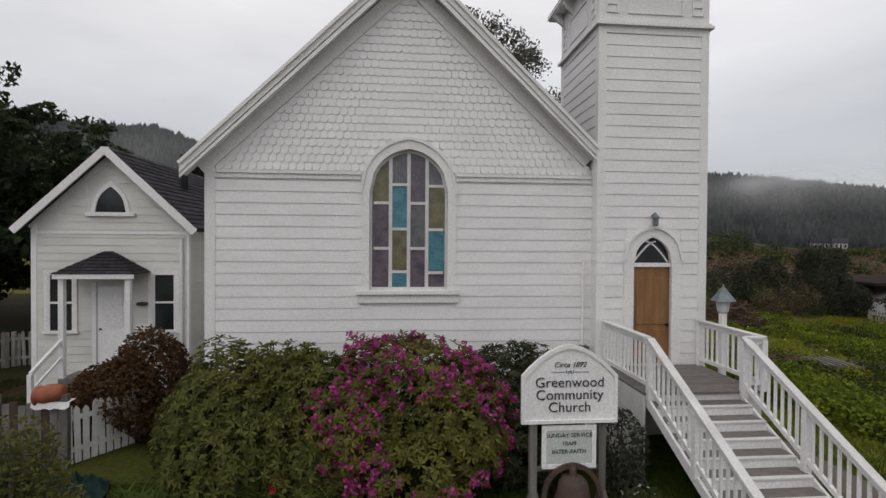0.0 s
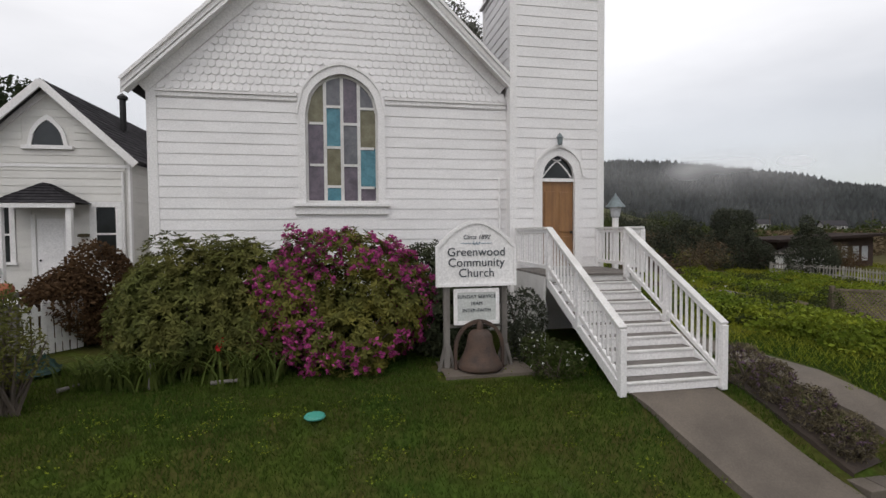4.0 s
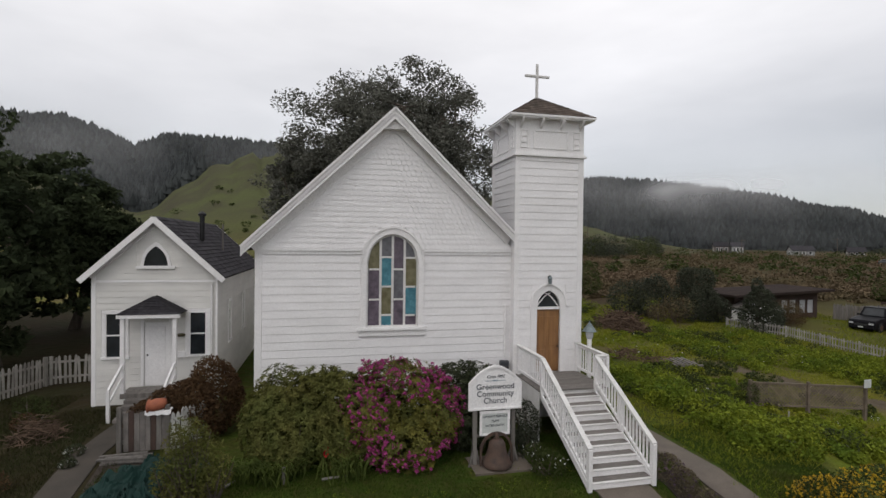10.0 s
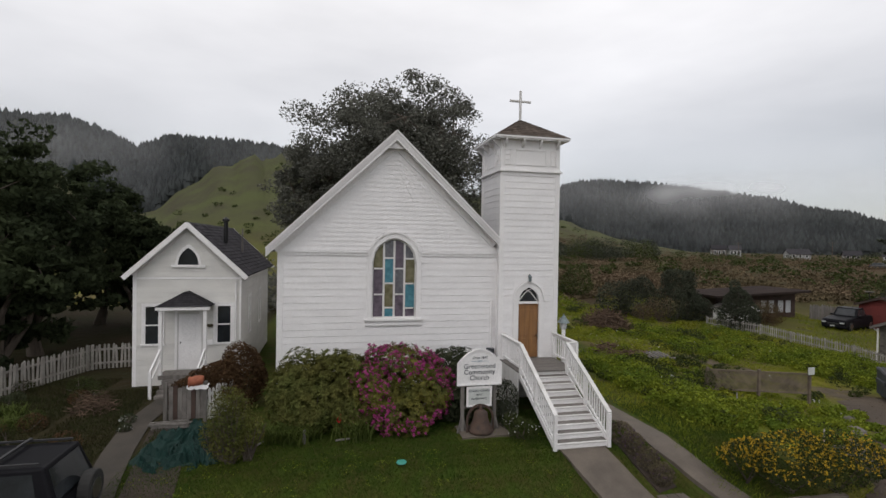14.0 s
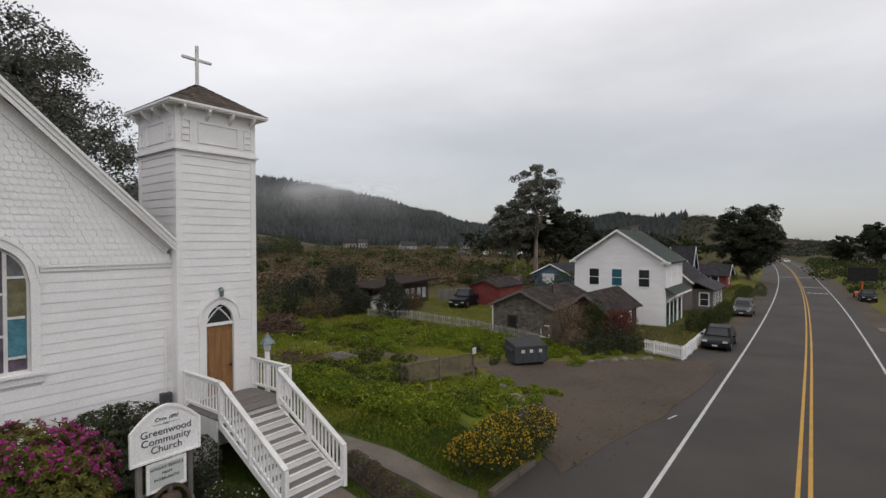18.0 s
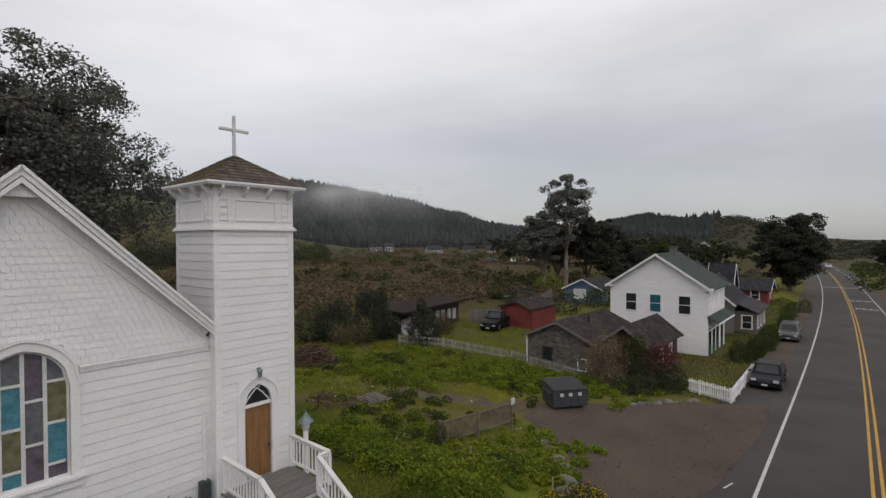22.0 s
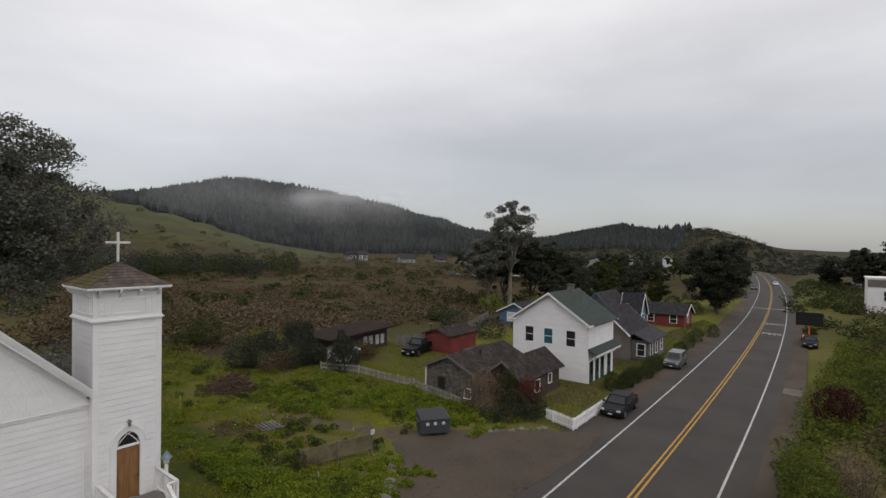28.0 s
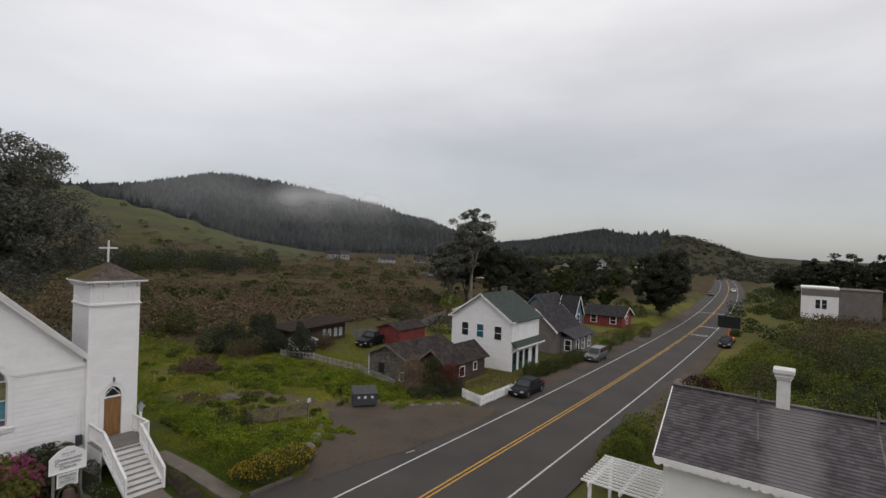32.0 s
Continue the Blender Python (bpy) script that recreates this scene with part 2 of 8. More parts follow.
BLADE = mat("lawn_grass", (0.038, 0.080, 0.013), (0.068, 0.094, 0.016), 0.45, 0.75, 0, island=0.4)
# dark garden growth, with the tall trees' shade put into the leaf colour
LEAF_SHADED = mat("shaded_garden_leaves", (0.030, 0.040, 0.014), (0.045, 0.042, 0.018), 0.7, 0.8, 0, island=0.4)
IRISLEAF = mat("strap_leaves", (0.105, 0.135, 0.032), (0.07, 0.095, 0.025), 2, 0.6, 0, island=0.35)
PINK = mat("magenta_blossom", (0.46, 0.085, 0.265), (0.33, 0.055, 0.185), 4, 0.6, 0, island=0.35)
REDFLOWER = mat("red_blossom", (0.45, 0.02, 0.025), (0.3, 0.015, 0.02), 4, 0.6, 0, island=0.3)
YELLOWFLOWER = mat("yellow_blossom", (0.60, 0.42, 0.035), (0.5, 0.32, 0.03), 3, 0.6, 0, island=0.3)
WHITEFLOWER = mat("white_blossom", (0.75, 0.75, 0.70), (0.6, 0.6, 0.55), 3, 0.6, 0, island=0.15)
LAVENDER = mat("lavender_heads", (0.13, 0.085, 0.12), (0.08, 0.055, 0.07), 3, 0.8, 0, island=0.4)
GREYGREEN = mat("grey_green_leaves", (0.16, 0.135, 0.085), (0.10, 0.085, 0.055), 2, 0.8, 0, island=0.4)
STONE = mat("field_stone", (0.16, 0.142, 0.125), (0.085, 0.076, 0.068), 2.5, 0.9, 0.6, 12, piece=0.3)
STONEWALL = mat("mortar", (0.15, 0.13, 0.115), (0.11, 0.10, 0.09), 2, 0.95, 0.3, 20)
REDPAINT = mat("red_barn_paint", (0.20, 0.035, 0.028), (0.13, 0.025, 0.022), 1.2, 0.8, 0.1, 30, piece=0.1)
BROWNWOOD = mat("brown_stained_wood", (0.075, 0.045, 0.035), (0.05, 0.032, 0.026), 1.5, 0.85, 0.2, 30, piece=0.15)
TARPAPER = mat("brown_roofing_felt", (0.042, 0.031, 0.027), (0.028, 0.021, 0.019), 1.2, 0.95, 0.3, 30, spec=0.06)
BLUEPAINT = mat("blue_house_paint", (0.09, 0.15, 0.24), (0.07, 0.12, 0.19), 1.5, 0.75, 0.1, piece=0.05)
GREENPAINT = mat("dark_green_paint", (0.02, 0.075, 0.05), (0.015, 0.055, 0.038), 2, 0.5, 0.05)
GREYBROWN = mat("grey_brown_siding", (0.17, 0.15, 0.14), (0.13, 0.115, 0.105), 1.2, 0.75, 0.1, piece=0.06)
DUMPGREY = mat("dumpster_paint", (0.055, 0.062, 0.072), (0.04, 0.045, 0.052), 3, 0.55, 0.08, 20, wear=(0.09, 0.08, 0.075))
PLASTIC = mat("black_plastic", (0.03, 0.03, 0.032), (0.022, 0.022, 0.024), 3, 0.5, 0.05)
TARP = mat("green_tarpaulin", (0.012, 0.040, 0.034), (0.008, 0.026, 0.022), 2.5, 0.6, 0.15, 12, spec=0.2)
TERRACOTTA = mat("terracotta", (0.34, 0.105, 0.05), (0.25, 0.075, 0.04), 5, 0.75, 0.1)
GLOSSBLACK = mat("black_car_paint", (0.010, 0.010, 0.012), (0.012, 0.012, 0.014), 3, 0.4, 0.0, coat=0.0, spec=0.05)
CARDARK = mat("charcoal_car_paint", (0.010, 0.010, 0.013), (0.012, 0.012, 0.015), 3, 0.4, 0.0, coat=0.0, spec=0.10)
CARGREY = mat("grey_car_paint", (0.055, 0.058, 0.056), (0.05, 0.052, 0.052), 3, 0.35, 0.0, coat=0.6)
CARWHITE = mat("white_car_paint", (0.7, 0.7, 0.7), (0.66, 0.66, 0.66), 3, 0.3, 0.0, coat=1.0)
RUBBER = mat("tyre_rubber", (0.02, 0.02, 0.02), (0.028, 0.027, 0.026), 6, 0.9, 0.2)
CHROME = mat("steel_rim", (0.45, 0.45, 0.46), (0.35, 0.35, 0.36), 5, 0.3, 0.0, metal=1.0)
HEADLIGHT = mat("clear_lamp_lens", (0.55, 0.56, 0.58), (0.45, 0.46, 0.48), 5, 0.15, 0.0)
TAILLIGHT = mat("red_lamp_lens", (0.35, 0.02, 0.02), (0.3, 0.015, 0.015), 5, 0.2, 0.0)
LETTER = mat("sign_lettering", (0.035, 0.045, 0.06), (0.03, 0.038, 0.05), 5, 0.6, 0)
LETTERBLUE = mat("sign_ornament_blue", (0.12, 0.22, 0.32), (0.1, 0.18, 0.27), 5, 0.6, 0)
LETTERBOARD = mat("letter_board", (0.60, 0.62, 0.60), (0.52, 0.54, 0.52), 3, 0.4, 0)
SOIL = mat("bare_soil", (0.048, 0.034, 0.025), (0.030, 0.022, 0.017), 1.5, 0.95, 0.5, 20)
ORANGE = mat("orange_traffic_paint", (0.6, 0.13, 0.02), (0.5, 0.1, 0.02), 4, 0.6, 0.05)
COPPER = mat("patinated_metal", (0.20, 0.24, 0.25), (0.13, 0.16, 0.17), 8, 0.5, 0.1, metal=0.5)
SLATE_ROOF = mat("weathered_grey_shingle", (0.112, 0.101, 0.107), (0.076, 0.069, 0.074), 0.9, 0.6, 0.4, 60, island=0.24)


def wash_streak(m, y0, w, tint):
    """A pale rain-washed streak that runs down a roof below its chimney, with a ragged edge."""
    n, l = m.node_tree.nodes, m.node_tree.links
    base = n["Principled BSDF"].inputs["Base Color"]
    under = base.links[0].from_socket
    geo, xyz, nz = n.new("ShaderNodeNewGeometry"), n.new("ShaderNodeSeparateXYZ"), n.new("ShaderNodeTexNoise")
    nz.inputs["Scale"].default_value, nz.inputs["Detail"].default_value = 1.6, 5
    l.new(geo.outputs["Position"], xyz.inputs[0])
    l.new(geo.outputs["Position"], nz.inputs["Vector"])
    off, dist, wob, fac, mix = (n.new("ShaderNodeMath"), n.new("ShaderNodeMath"), n.new("ShaderNodeMath"), n.new("ShaderNodeMapRange"), n.new("ShaderNodeMixRGB"))
    off.operation, off.inputs[1].default_value = "SUBTRACT", y0
    dist.operation = "ABSOLUTE"
    wob.operation = "ADD"
    l.new(xyz.outputs["Y"], off.inputs[0])
    l.new(off.outputs[0], dist.inputs[0])
    l.new(dist.outputs[0], wob.inputs[0])
    l.new(nz.outputs["Fac"], wob.inputs[1])
    fac.inputs["From Min"].default_value, fac.inputs["From Max"].default_value = w + 0.75, w + 0.25
    fac.inputs["To Max"].default_value = 0.7
    l.new(wob.outputs[0], fac.inputs["Value"])
    mix.inputs[2].default_value = (*tint, 1)
    l.new(fac.outputs[0], mix.inputs[0])
    l.new(under, mix.inputs[1])
    l.new(mix.outputs[0], base)


wash_streak(SLATE_ROOF, -17.75, 0.75, (0.20, 0.185, 0.19))
TOWER_ROOF = mat("brown_wood_shingle", (0.135, 0.108, 0.090), (0.088, 0.072, 0.062), 2.0, 0.9, 0.4, 50, island=0.3)
TWIG = mat("bare_twigs", (0.24, 0.17, 0.11), (0.15, 0.11, 0.07), 1.5, 0.95, 0, island=0.35)
# conifer green with the blue-grey of distance haze put into its colour
FOREST = mat("distant_forest", (0.056, 0.061, 0.060), (0.042, 0.047, 0.048), 0.01, 0.95, 0, island=0.25)
DISC = mat("teal_plastic", (0.06, 0.33, 0.26), (0.05, 0.28, 0.22), 5, 0.5, 0)


# ---- geometry helpers ----
class Shape:
    """Collects boxes, prisms, tubes and lathed forms into one mesh."""

    def __init__(self):
        self.v, self.f = [], []

    def add(self, verts, faces):
        k = len(self.v)
        self.v += [tuple(p) for p in verts]
        self.f += [tuple(i + k for i in q) for q in faces]
        return self

    def box(self, x0, x1, y0, y1, z0, z1):
        x0, x1, y0, y1, z0, z1 = min(x0, x1), max(x0, x1), min(y0, y1), max(y0, y1), min(z0, z1), max(z0, z1)
        return self.add([(x, y, z) for z in (z0, z1) for x, y in ((x0, y0), (x1, y0), (x1, y1), (x0, y1))],
                        [(3, 2, 1, 0), (4, 5, 6, 7), (0, 1, 5, 4), (1, 2, 6, 5), (2, 3, 7, 6), (3, 0, 4, 7)])

    def prism(self, pts, axis, a, b):
        n = len(pts)
        put = {"x": lambda p, c: (c, p[0], p[1]), "y": lambda p, c: (p[0], c, p[1]), "z": lambda p, c: (p[0], p[1], c)}[axis]
        verts = [put(p, a) for p in pts] + [put(p, b) for p in pts]
        return self.add(verts, [tuple(range(n)), tuple(range(2 * n - 1, n - 1, -1))] + [(i, n + i, n + (i + 1) % n, (i + 1) % n) for i in range(n)])

    def bar(self, p, q, w, h):
        """A straight timber from p to q, w wide and h high across."""
        p, q = Vector(p), Vector(q)
        d = (q - p).normalized()
        side = d.cross(Vector((0, 0, 1)))
        side = side.normalized() if side.length > 1e-4 else Vector((1, 0, 0))
        up = side.cross(d).normalized()
        s, u = side * w / 2, up * h / 2
        ring = lambda c: [c - s - u, c + s - u, c + s + u, c - s + u]
        return self.add(ring(p) + ring(q), [(0, 1, 2, 3), (7, 6, 5, 4), (0, 4, 5, 1), (1, 5, 6, 2), (2, 6, 7, 3), (3, 7, 4, 0)])

    def tube(self, p, q, r0, r1=None, n=8):
        p, q = Vector(p), Vector(q)
        r1 = r0 if r1 is None else r1
        d = (q - p).normalized()
        s = d.cross(Vector((0, 0, 1)) if abs(d.z) < 0.95 else Vector((1, 0, 0))).normalized()
        u = s.cross(d)
        verts = []
        for c, r in ((p, r0), (q, r1)):
            verts += [c + (s * math.cos(6.28319 * i / n) + u * math.sin(6.28319 * i / n)) * r for i in range(n)]
        return self.add(verts, [(i, (i + 1) % n, n + (i + 1) % n, n + i) for i in range(n)] + [tuple(range(n - 1, -1, -1)), tuple(range(n, 2 * n))])

    def lathe(self, c, profile, n=16):
        verts = [(c[0] + r * math.cos(6.28319 * i / n), c[1] + r * math.sin(6.28319 * i / n), c[2] + z) for r, z in profile for i in range(n)]
        faces = [(k * n + i, k * n + (i + 1) % n, (k + 1) * n + (i + 1) % n, (k + 1) * n + i) for k in range(len(profile) - 1) for i in range(n)]
        m = len(profile) - 1
        return self.add(verts, faces + [tuple(range(n - 1, -1, -1)), tuple(range(m * n, m * n + n))])

    def slab(self, a, b, c, d, t):
        """A sheet of thickness t under the quad a b c d."""
        nrm = (Vector(b) - Vector(a)).cross(Vector(d) - Vector(a)).normalized() * t
        top = [Vector(p) for p in (a, b, c, d)]
        return self.add(top + [p - nrm for p in top], [(0, 1, 2, 3), (7, 6, 5, 4), (0, 4, 5, 1), (1, 5, 6, 2), (2, 6, 7, 3), (3, 7, 4, 0)])


ORIGIN = {}


def lay(x, y):
    """From the drawn plan to the ground: the street and field east of the church lie a little nearer and run off to the south."""
    x, y = np.asarray(x, float), np.asarray(y, float)
    w = np.maximum(sstep(8.5, 10.5, x), sstep(22, 30, y)) * (1 - sstep(128, 140, np.hypot(x, y))) * (1 - sstep(-6.5, -7.5, y) * (1 - sstep(21, 23, x)))
    tx = 0.72 + 0.9354 * x - 0.0226 * y - 0.00053 * x * x - 0.00003 * x * y
    ty = 1.007 - 0.059 * x + 0.957 * y - 0.000015 * x * x - 0.00024 * x * y - 0.00046 * y * y
    return x + (tx - x) * w, y + (ty - y) * w


def thing(name, label, category, at=(0, 0, 0), group="", kind=""):
    """A top-level thing, drawn round its place on the plan and set down where that place lies on the ground."""
    ob = tagged(new(name), label, category, group, kind)
    x, y = (float(v) for v in lay(at[0], at[1]))
    ob.location = (x, y, at[2] + gz(x, y) - gz(at[0], at[1]))
    if (x, y) != (at[0], at[1]):
        k = 1 - 0.085 * float(sstep(9, 40, at[0]))
        ob.scale = (k, k, k)
    ORIGIN[ob.name] = Vector(at)
    return ob


def mesh_of(name, verts, faces, origin, material, smooth=False):
    me = bpy.data.meshes.new(name)
    me.from_pydata([(v[0] - origin[0], v[1] - origin[1], v[2] - origin[2]) for v in verts], [], faces)
    me.materials.append(material)
    if smooth:
        me.shade_smooth()
    return me


def part(name, shape, material, parent=None, label="", smooth=False, bevel=0.0):
    """One mesh object under a thing or under a part."""
    o = ORIGIN[parent.name] if parent else Vector((0, 0, 0))
    ob = new(name, mesh_of(name, shape.v, shape.f, o, material, smooth))
    if bevel:
        md = ob.modifiers.new("bevel", "BEVEL")
        md.width, md.segments, md.limit_method = bevel, 2, "ANGLE"
    if parent:
        ob.parent = parent
        ORIGIN[ob.name] = o
    return tagged(ob, label)


def bx(*a):
    return Shape().box(*a)


def quads_mesh(name, P, material):
    """A mesh of loose quads from an array (n, 4, 3)."""
    P = np.ascontiguousarray(P, dtype=np.float32)
    n, k = P.shape[0], P.shape[1]
    me = bpy.data.meshes.new(name)
    me.vertices.add(n * k)
    me.vertices.foreach_set("co", P.reshape(-1))
    me.loops.add(n * k)
    me.loops.foreach_set("vertex_index", np.arange(n * k, dtype=np.int32))
    me.polygons.add(n)
    me.polygons.foreach_set("loop_start", np.arange(0, n * k, k, dtype=np.int32))
    me.polygons.foreach_set("loop_total", np.full(n, k, dtype=np.int32))
    me.materials.append(material)
    me.update(calc_edges=True)
    return me


def leaf_quads(rng, centres, size, aspect=0.45, up=0.3, jitter=0.5):
    """Leaf-shaped quads (kites) at the centres, turned at random."""
    n = len(centres)
    d = rng.normal(size=(n, 3))
    d[:, 2] = d[:, 2] * 0.6 + up
    d /= np.linalg.norm(d, axis=1, keepdims=True) + 1e-9
    o = rng.normal(size=(n, 3))
    s = np.cross(d, o)
    s /= np.linalg.norm(s, axis=1, keepdims=True) + 1e-9
    L = (size * (1 + jitter * rng.uniform(-1, 1, n)))[:, None]
    c = np.asarray(centres)
    return np.stack([c - d * L * 0.5, c + s * L * aspect * 0.5, c + d * L * 0.5, c - s * L * aspect * 0.5], 1)


def blob_points(rng, n, centre, radii, shell=0.55):
    """Points in an ellipsoid, most of them near its skin."""
    d = rng.normal(size=(n, 3))
    d /= np.linalg.norm(d, axis=1, keepdims=True)
    r = shell + (1 - shell) * rng.uniform(0, 1, n) ** 0.5
    return np.asarray(centre) + d * r[:, None] * np.asarray(radii)


def leaf_part(name, parent, P, material, label=""):
    o = np.array(ORIGIN[parent.name])
    ob = new(name, quads_mesh(name, P - o, material))
    ob.parent = parent
    ORIGIN[ob.name] = ORIGIN[parent.name]
    return tagged(ob, label)


def sstep(a, b, v):
    w = np.clip((v - a) / (b - a), 0, 1)
    return w * w * (3 - 2 * w)


# ---- the lie of the land ----
def road_y(x):
    x = np.asarray(x, float)
    return -2.45 + np.clip(x - 30, 0, 300) ** 2 * 0.00025


def road_z(x):
    return -0.80 - 0.0145 * np.clip(x, -20, 110)


def interp(az, pts):
    a, e = zip(*pts)
    return np.interp(az, a, e)


def hills(x, y):
    """Height of the coastal hills: grassy shoulders in front, wooded ridges behind."""
    az, r = np.degrees(np.arctan2(x, y)), np.hypot(x, y)
    g = interp(az, [(-180, 0), (-120, 6), (-60, 7.5), (-34, 7.2), (-27.8, 6.6), (-25.5, 6.3), (-22.7, 5), (-20.5, 3.2), (-18.5, 3.2), (-16.7, 5), (-12.2, 8.4), (-8.3, 9.6), (0, 9.6), (8, 8.5), (16.2, 5.9), (20.9, 4.7), (26, 3.5), (32.2, 1.5), (40, 0), (180, 0)])
    a = interp(az, [(-180, 0), (-120, 8), (-60, 9.6), (-34, 10.4), (-27.6, 10.6), (-25, 10.8), (-22.4, 10.1), (-19.5, 8.8), (-16.8, 10.2), (-12.5, 10.3), (-7.8, 10.2), (3, 9), (10, 6), (17, 4), (25, 0), (180, 0)])
    c = interp(az, [(-180, 0), (6, 0), (12, 4.4), (16, 4.6), (18.4, 4.9), (22, 5.4), (25, 6.1), (28.4, 6.95), (31.3, 6.9), (35, 6.6), (40.3, 5.75), (46.5, 4.6), (50, 3.55), (52.5, 3.1), (55, 2.1), (57.5, 1.7), (62, 1), (66, 0), (180, 0)])
    d = interp(az, [(-180, 0), (54, 0), (60, 1.2), (64.9, 1.55), (68.6, 2.3), (72.8, 3.05), (77, 2.35), (81.4, 2.9), (84, 2.2), (87.5, 1.0), (90.4, 0.75), (96, 0.4), (110, 0.2), (180, 0)])
    tan = lambda e, R: R * np.tan(np.radians(e))
    gully = 1 + 0.035 * np.sin(az * 1.9 + 0.4) + 0.022 * np.sin(az * 4.7 + r * 0.012) + 0.012 * np.sin(az * 11.3 - r * 0.02)
    h = tan(g, 420) * sstep(150, 420, r) * gully
    h = np.maximum(h, tan(a, 760) * sstep(400, 760, r))
    h = np.maximum(h, tan(c, 1050) * sstep(560, 1050, r))
    return np.maximum(h, tan(d, 650) * sstep(380, 650, r))


def ground_z(x, y, fine=True):
    x, y = np.asarray(x, float), np.asarray(y, float)
    c, rz = road_y(x), road_z(x)
    f = -1.15 * sstep(9, 24, x) - 0.25 * sstep(24, 60, x) + 0.045 * np.clip(y - 14, 0, 60) * sstep(9, 20, x)
    d = y - c
    north = rz + (f - rz) * sstep(6.5, 9.2, d)
    south = rz - 0.3 * sstep(9, 16, -d) - 0.8 * sstep(20, 60, -d) * sstep(30, 50, x)
    out = np.where(d > 0, north, south) + hills(x, y)
    if fine:
        out = out + (0.05 * np.sin(x * 0.9 + y * 0.5) * np.sin(y * 0.8 - x * 0.3)) * sstep(9, 16, d) * sstep(8, 14, x)
    return out


def gz(x, y):
    return float(ground_z(x, y))


# ---- ground sheet ----
def spread(a, b, step, far, grow):
    core = list(np.arange(a, b + 1e-6, step))
    lo, hi, s = [a], [core[-1]], step
    while hi[-1] < far:
        s *= grow
        hi.append(hi[-1] + s)
        lo.append(lo[-1] - s)
    return np.array(lo[:0:-1] + core + hi[1:])


GX, GY = spread(-14, 62, 0.5, 3200, 1.055), spread(-22, 40, 0.5, 3200, 1.055)
XX, YY = np.meshgrid(GX, GY)
ZZ = ground_z(XX, YY)
RR, DD, AZ = np.hypot(XX, YY), YY - road_y(XX), np.degrees(np.arctan2(XX, YY))
ZZ = ZZ - 0.12 * (1 - sstep(6.6, 6.8, np.abs(DD + 0.1))) * (RR < 400)
nx, ny = len(GX), len(GY)
gm = bpy.data.meshes.new("ground")
gm.vertices.add(nx * ny)
gm.vertices.foreach_set("co", np.stack([XX, YY, ZZ], -1).astype(np.float32).reshape(-1))
ii = (np.arange(ny - 1)[:, None] * nx + np.arange(nx - 1)).reshape(-1)
loops = np.stack([ii, ii + 1, ii + nx + 1, ii + nx], 1).astype(np.int32)
gm.loops.add(loops.size)
gm.loops.foreach_set("vertex_index", loops.reshape(-1))
gm.polygons.add(len(loops))
gm.polygons.foreach_set("loop_start", np.arange(0, loops.size, 4, dtype=np.int32))
gm.polygons.foreach_set("loop_total", np.full(len(loops), 4, dtype=np.int32))
gm.update(calc_edges=True)
gm.shade_smooth()
lawn = (1 - sstep(11.2, 12.4, XX - 0.1 * (YY - 4))) * (YY > 0) * (YY < 40) * (XX > -40)
scrub = np.maximum(sstep(31, 46, YY + 0.15 * XX + 2.5 * np.sin(XX * 0.3) + 2 * np.sin(YY * 0.23 + XX * 0.11)) * (YY > 0) * sstep(-2, 14, XX - 0.1 * YY) * (1 - sstep(190, 330, RR) * (AZ < 40)), 0.7 * sstep(10, 25, -DD) + 0 * XX)
wood = np.clip(sstep(430, 520, RR) * ((AZ < 20) * (AZ > -170)) + sstep(480, 620, RR) * (AZ >= 8) * (AZ < 62) + sstep(470, 540, RR) * (AZ >= 56) * (AZ < 79) + 0.45 * sstep(330, 420, RR) * (AZ >= 60) * (AZ < 95), 0, 1)
TRACK = [(22.4, 11.6), (21.2, 14.3), (19.6, 17.4), (17.6, 20.4)]


def track_near(x, y):
    """How far a place lies from the worn track across the field."""
    far = np.full(np.shape(x), 99.0)
    for (ax, ay), (cx, cy) in zip(TRACK, TRACK[1:]):
        q = (cx - ax) ** 2 + (cy - ay) ** 2
        u = np.clip(((x - ax) * (cx - ax) + (y - ay) * (cy - ay)) / q, 0, 1)
        far = np.minimum(far, np.hypot(x - ax - (cx - ax) * u, y - ay - (cy - ay) * u))
    return far


for name, data in (("lawn", lawn), ("track", 1 - sstep(0.2, 2.2, track_near(XX, YY))), ("scrub", scrub), ("wood", wood), ("hill", sstep(130, 260, RR)), ("garden", (XX < -5.2) * (XX > -40) * (YY > 2) * (YY < 40) * 1.0)):
    at = gm.attributes.new(name, "FLOAT", "POINT")
    at.data.foreach_set("value", data.astype(np.float32).reshape(-1))


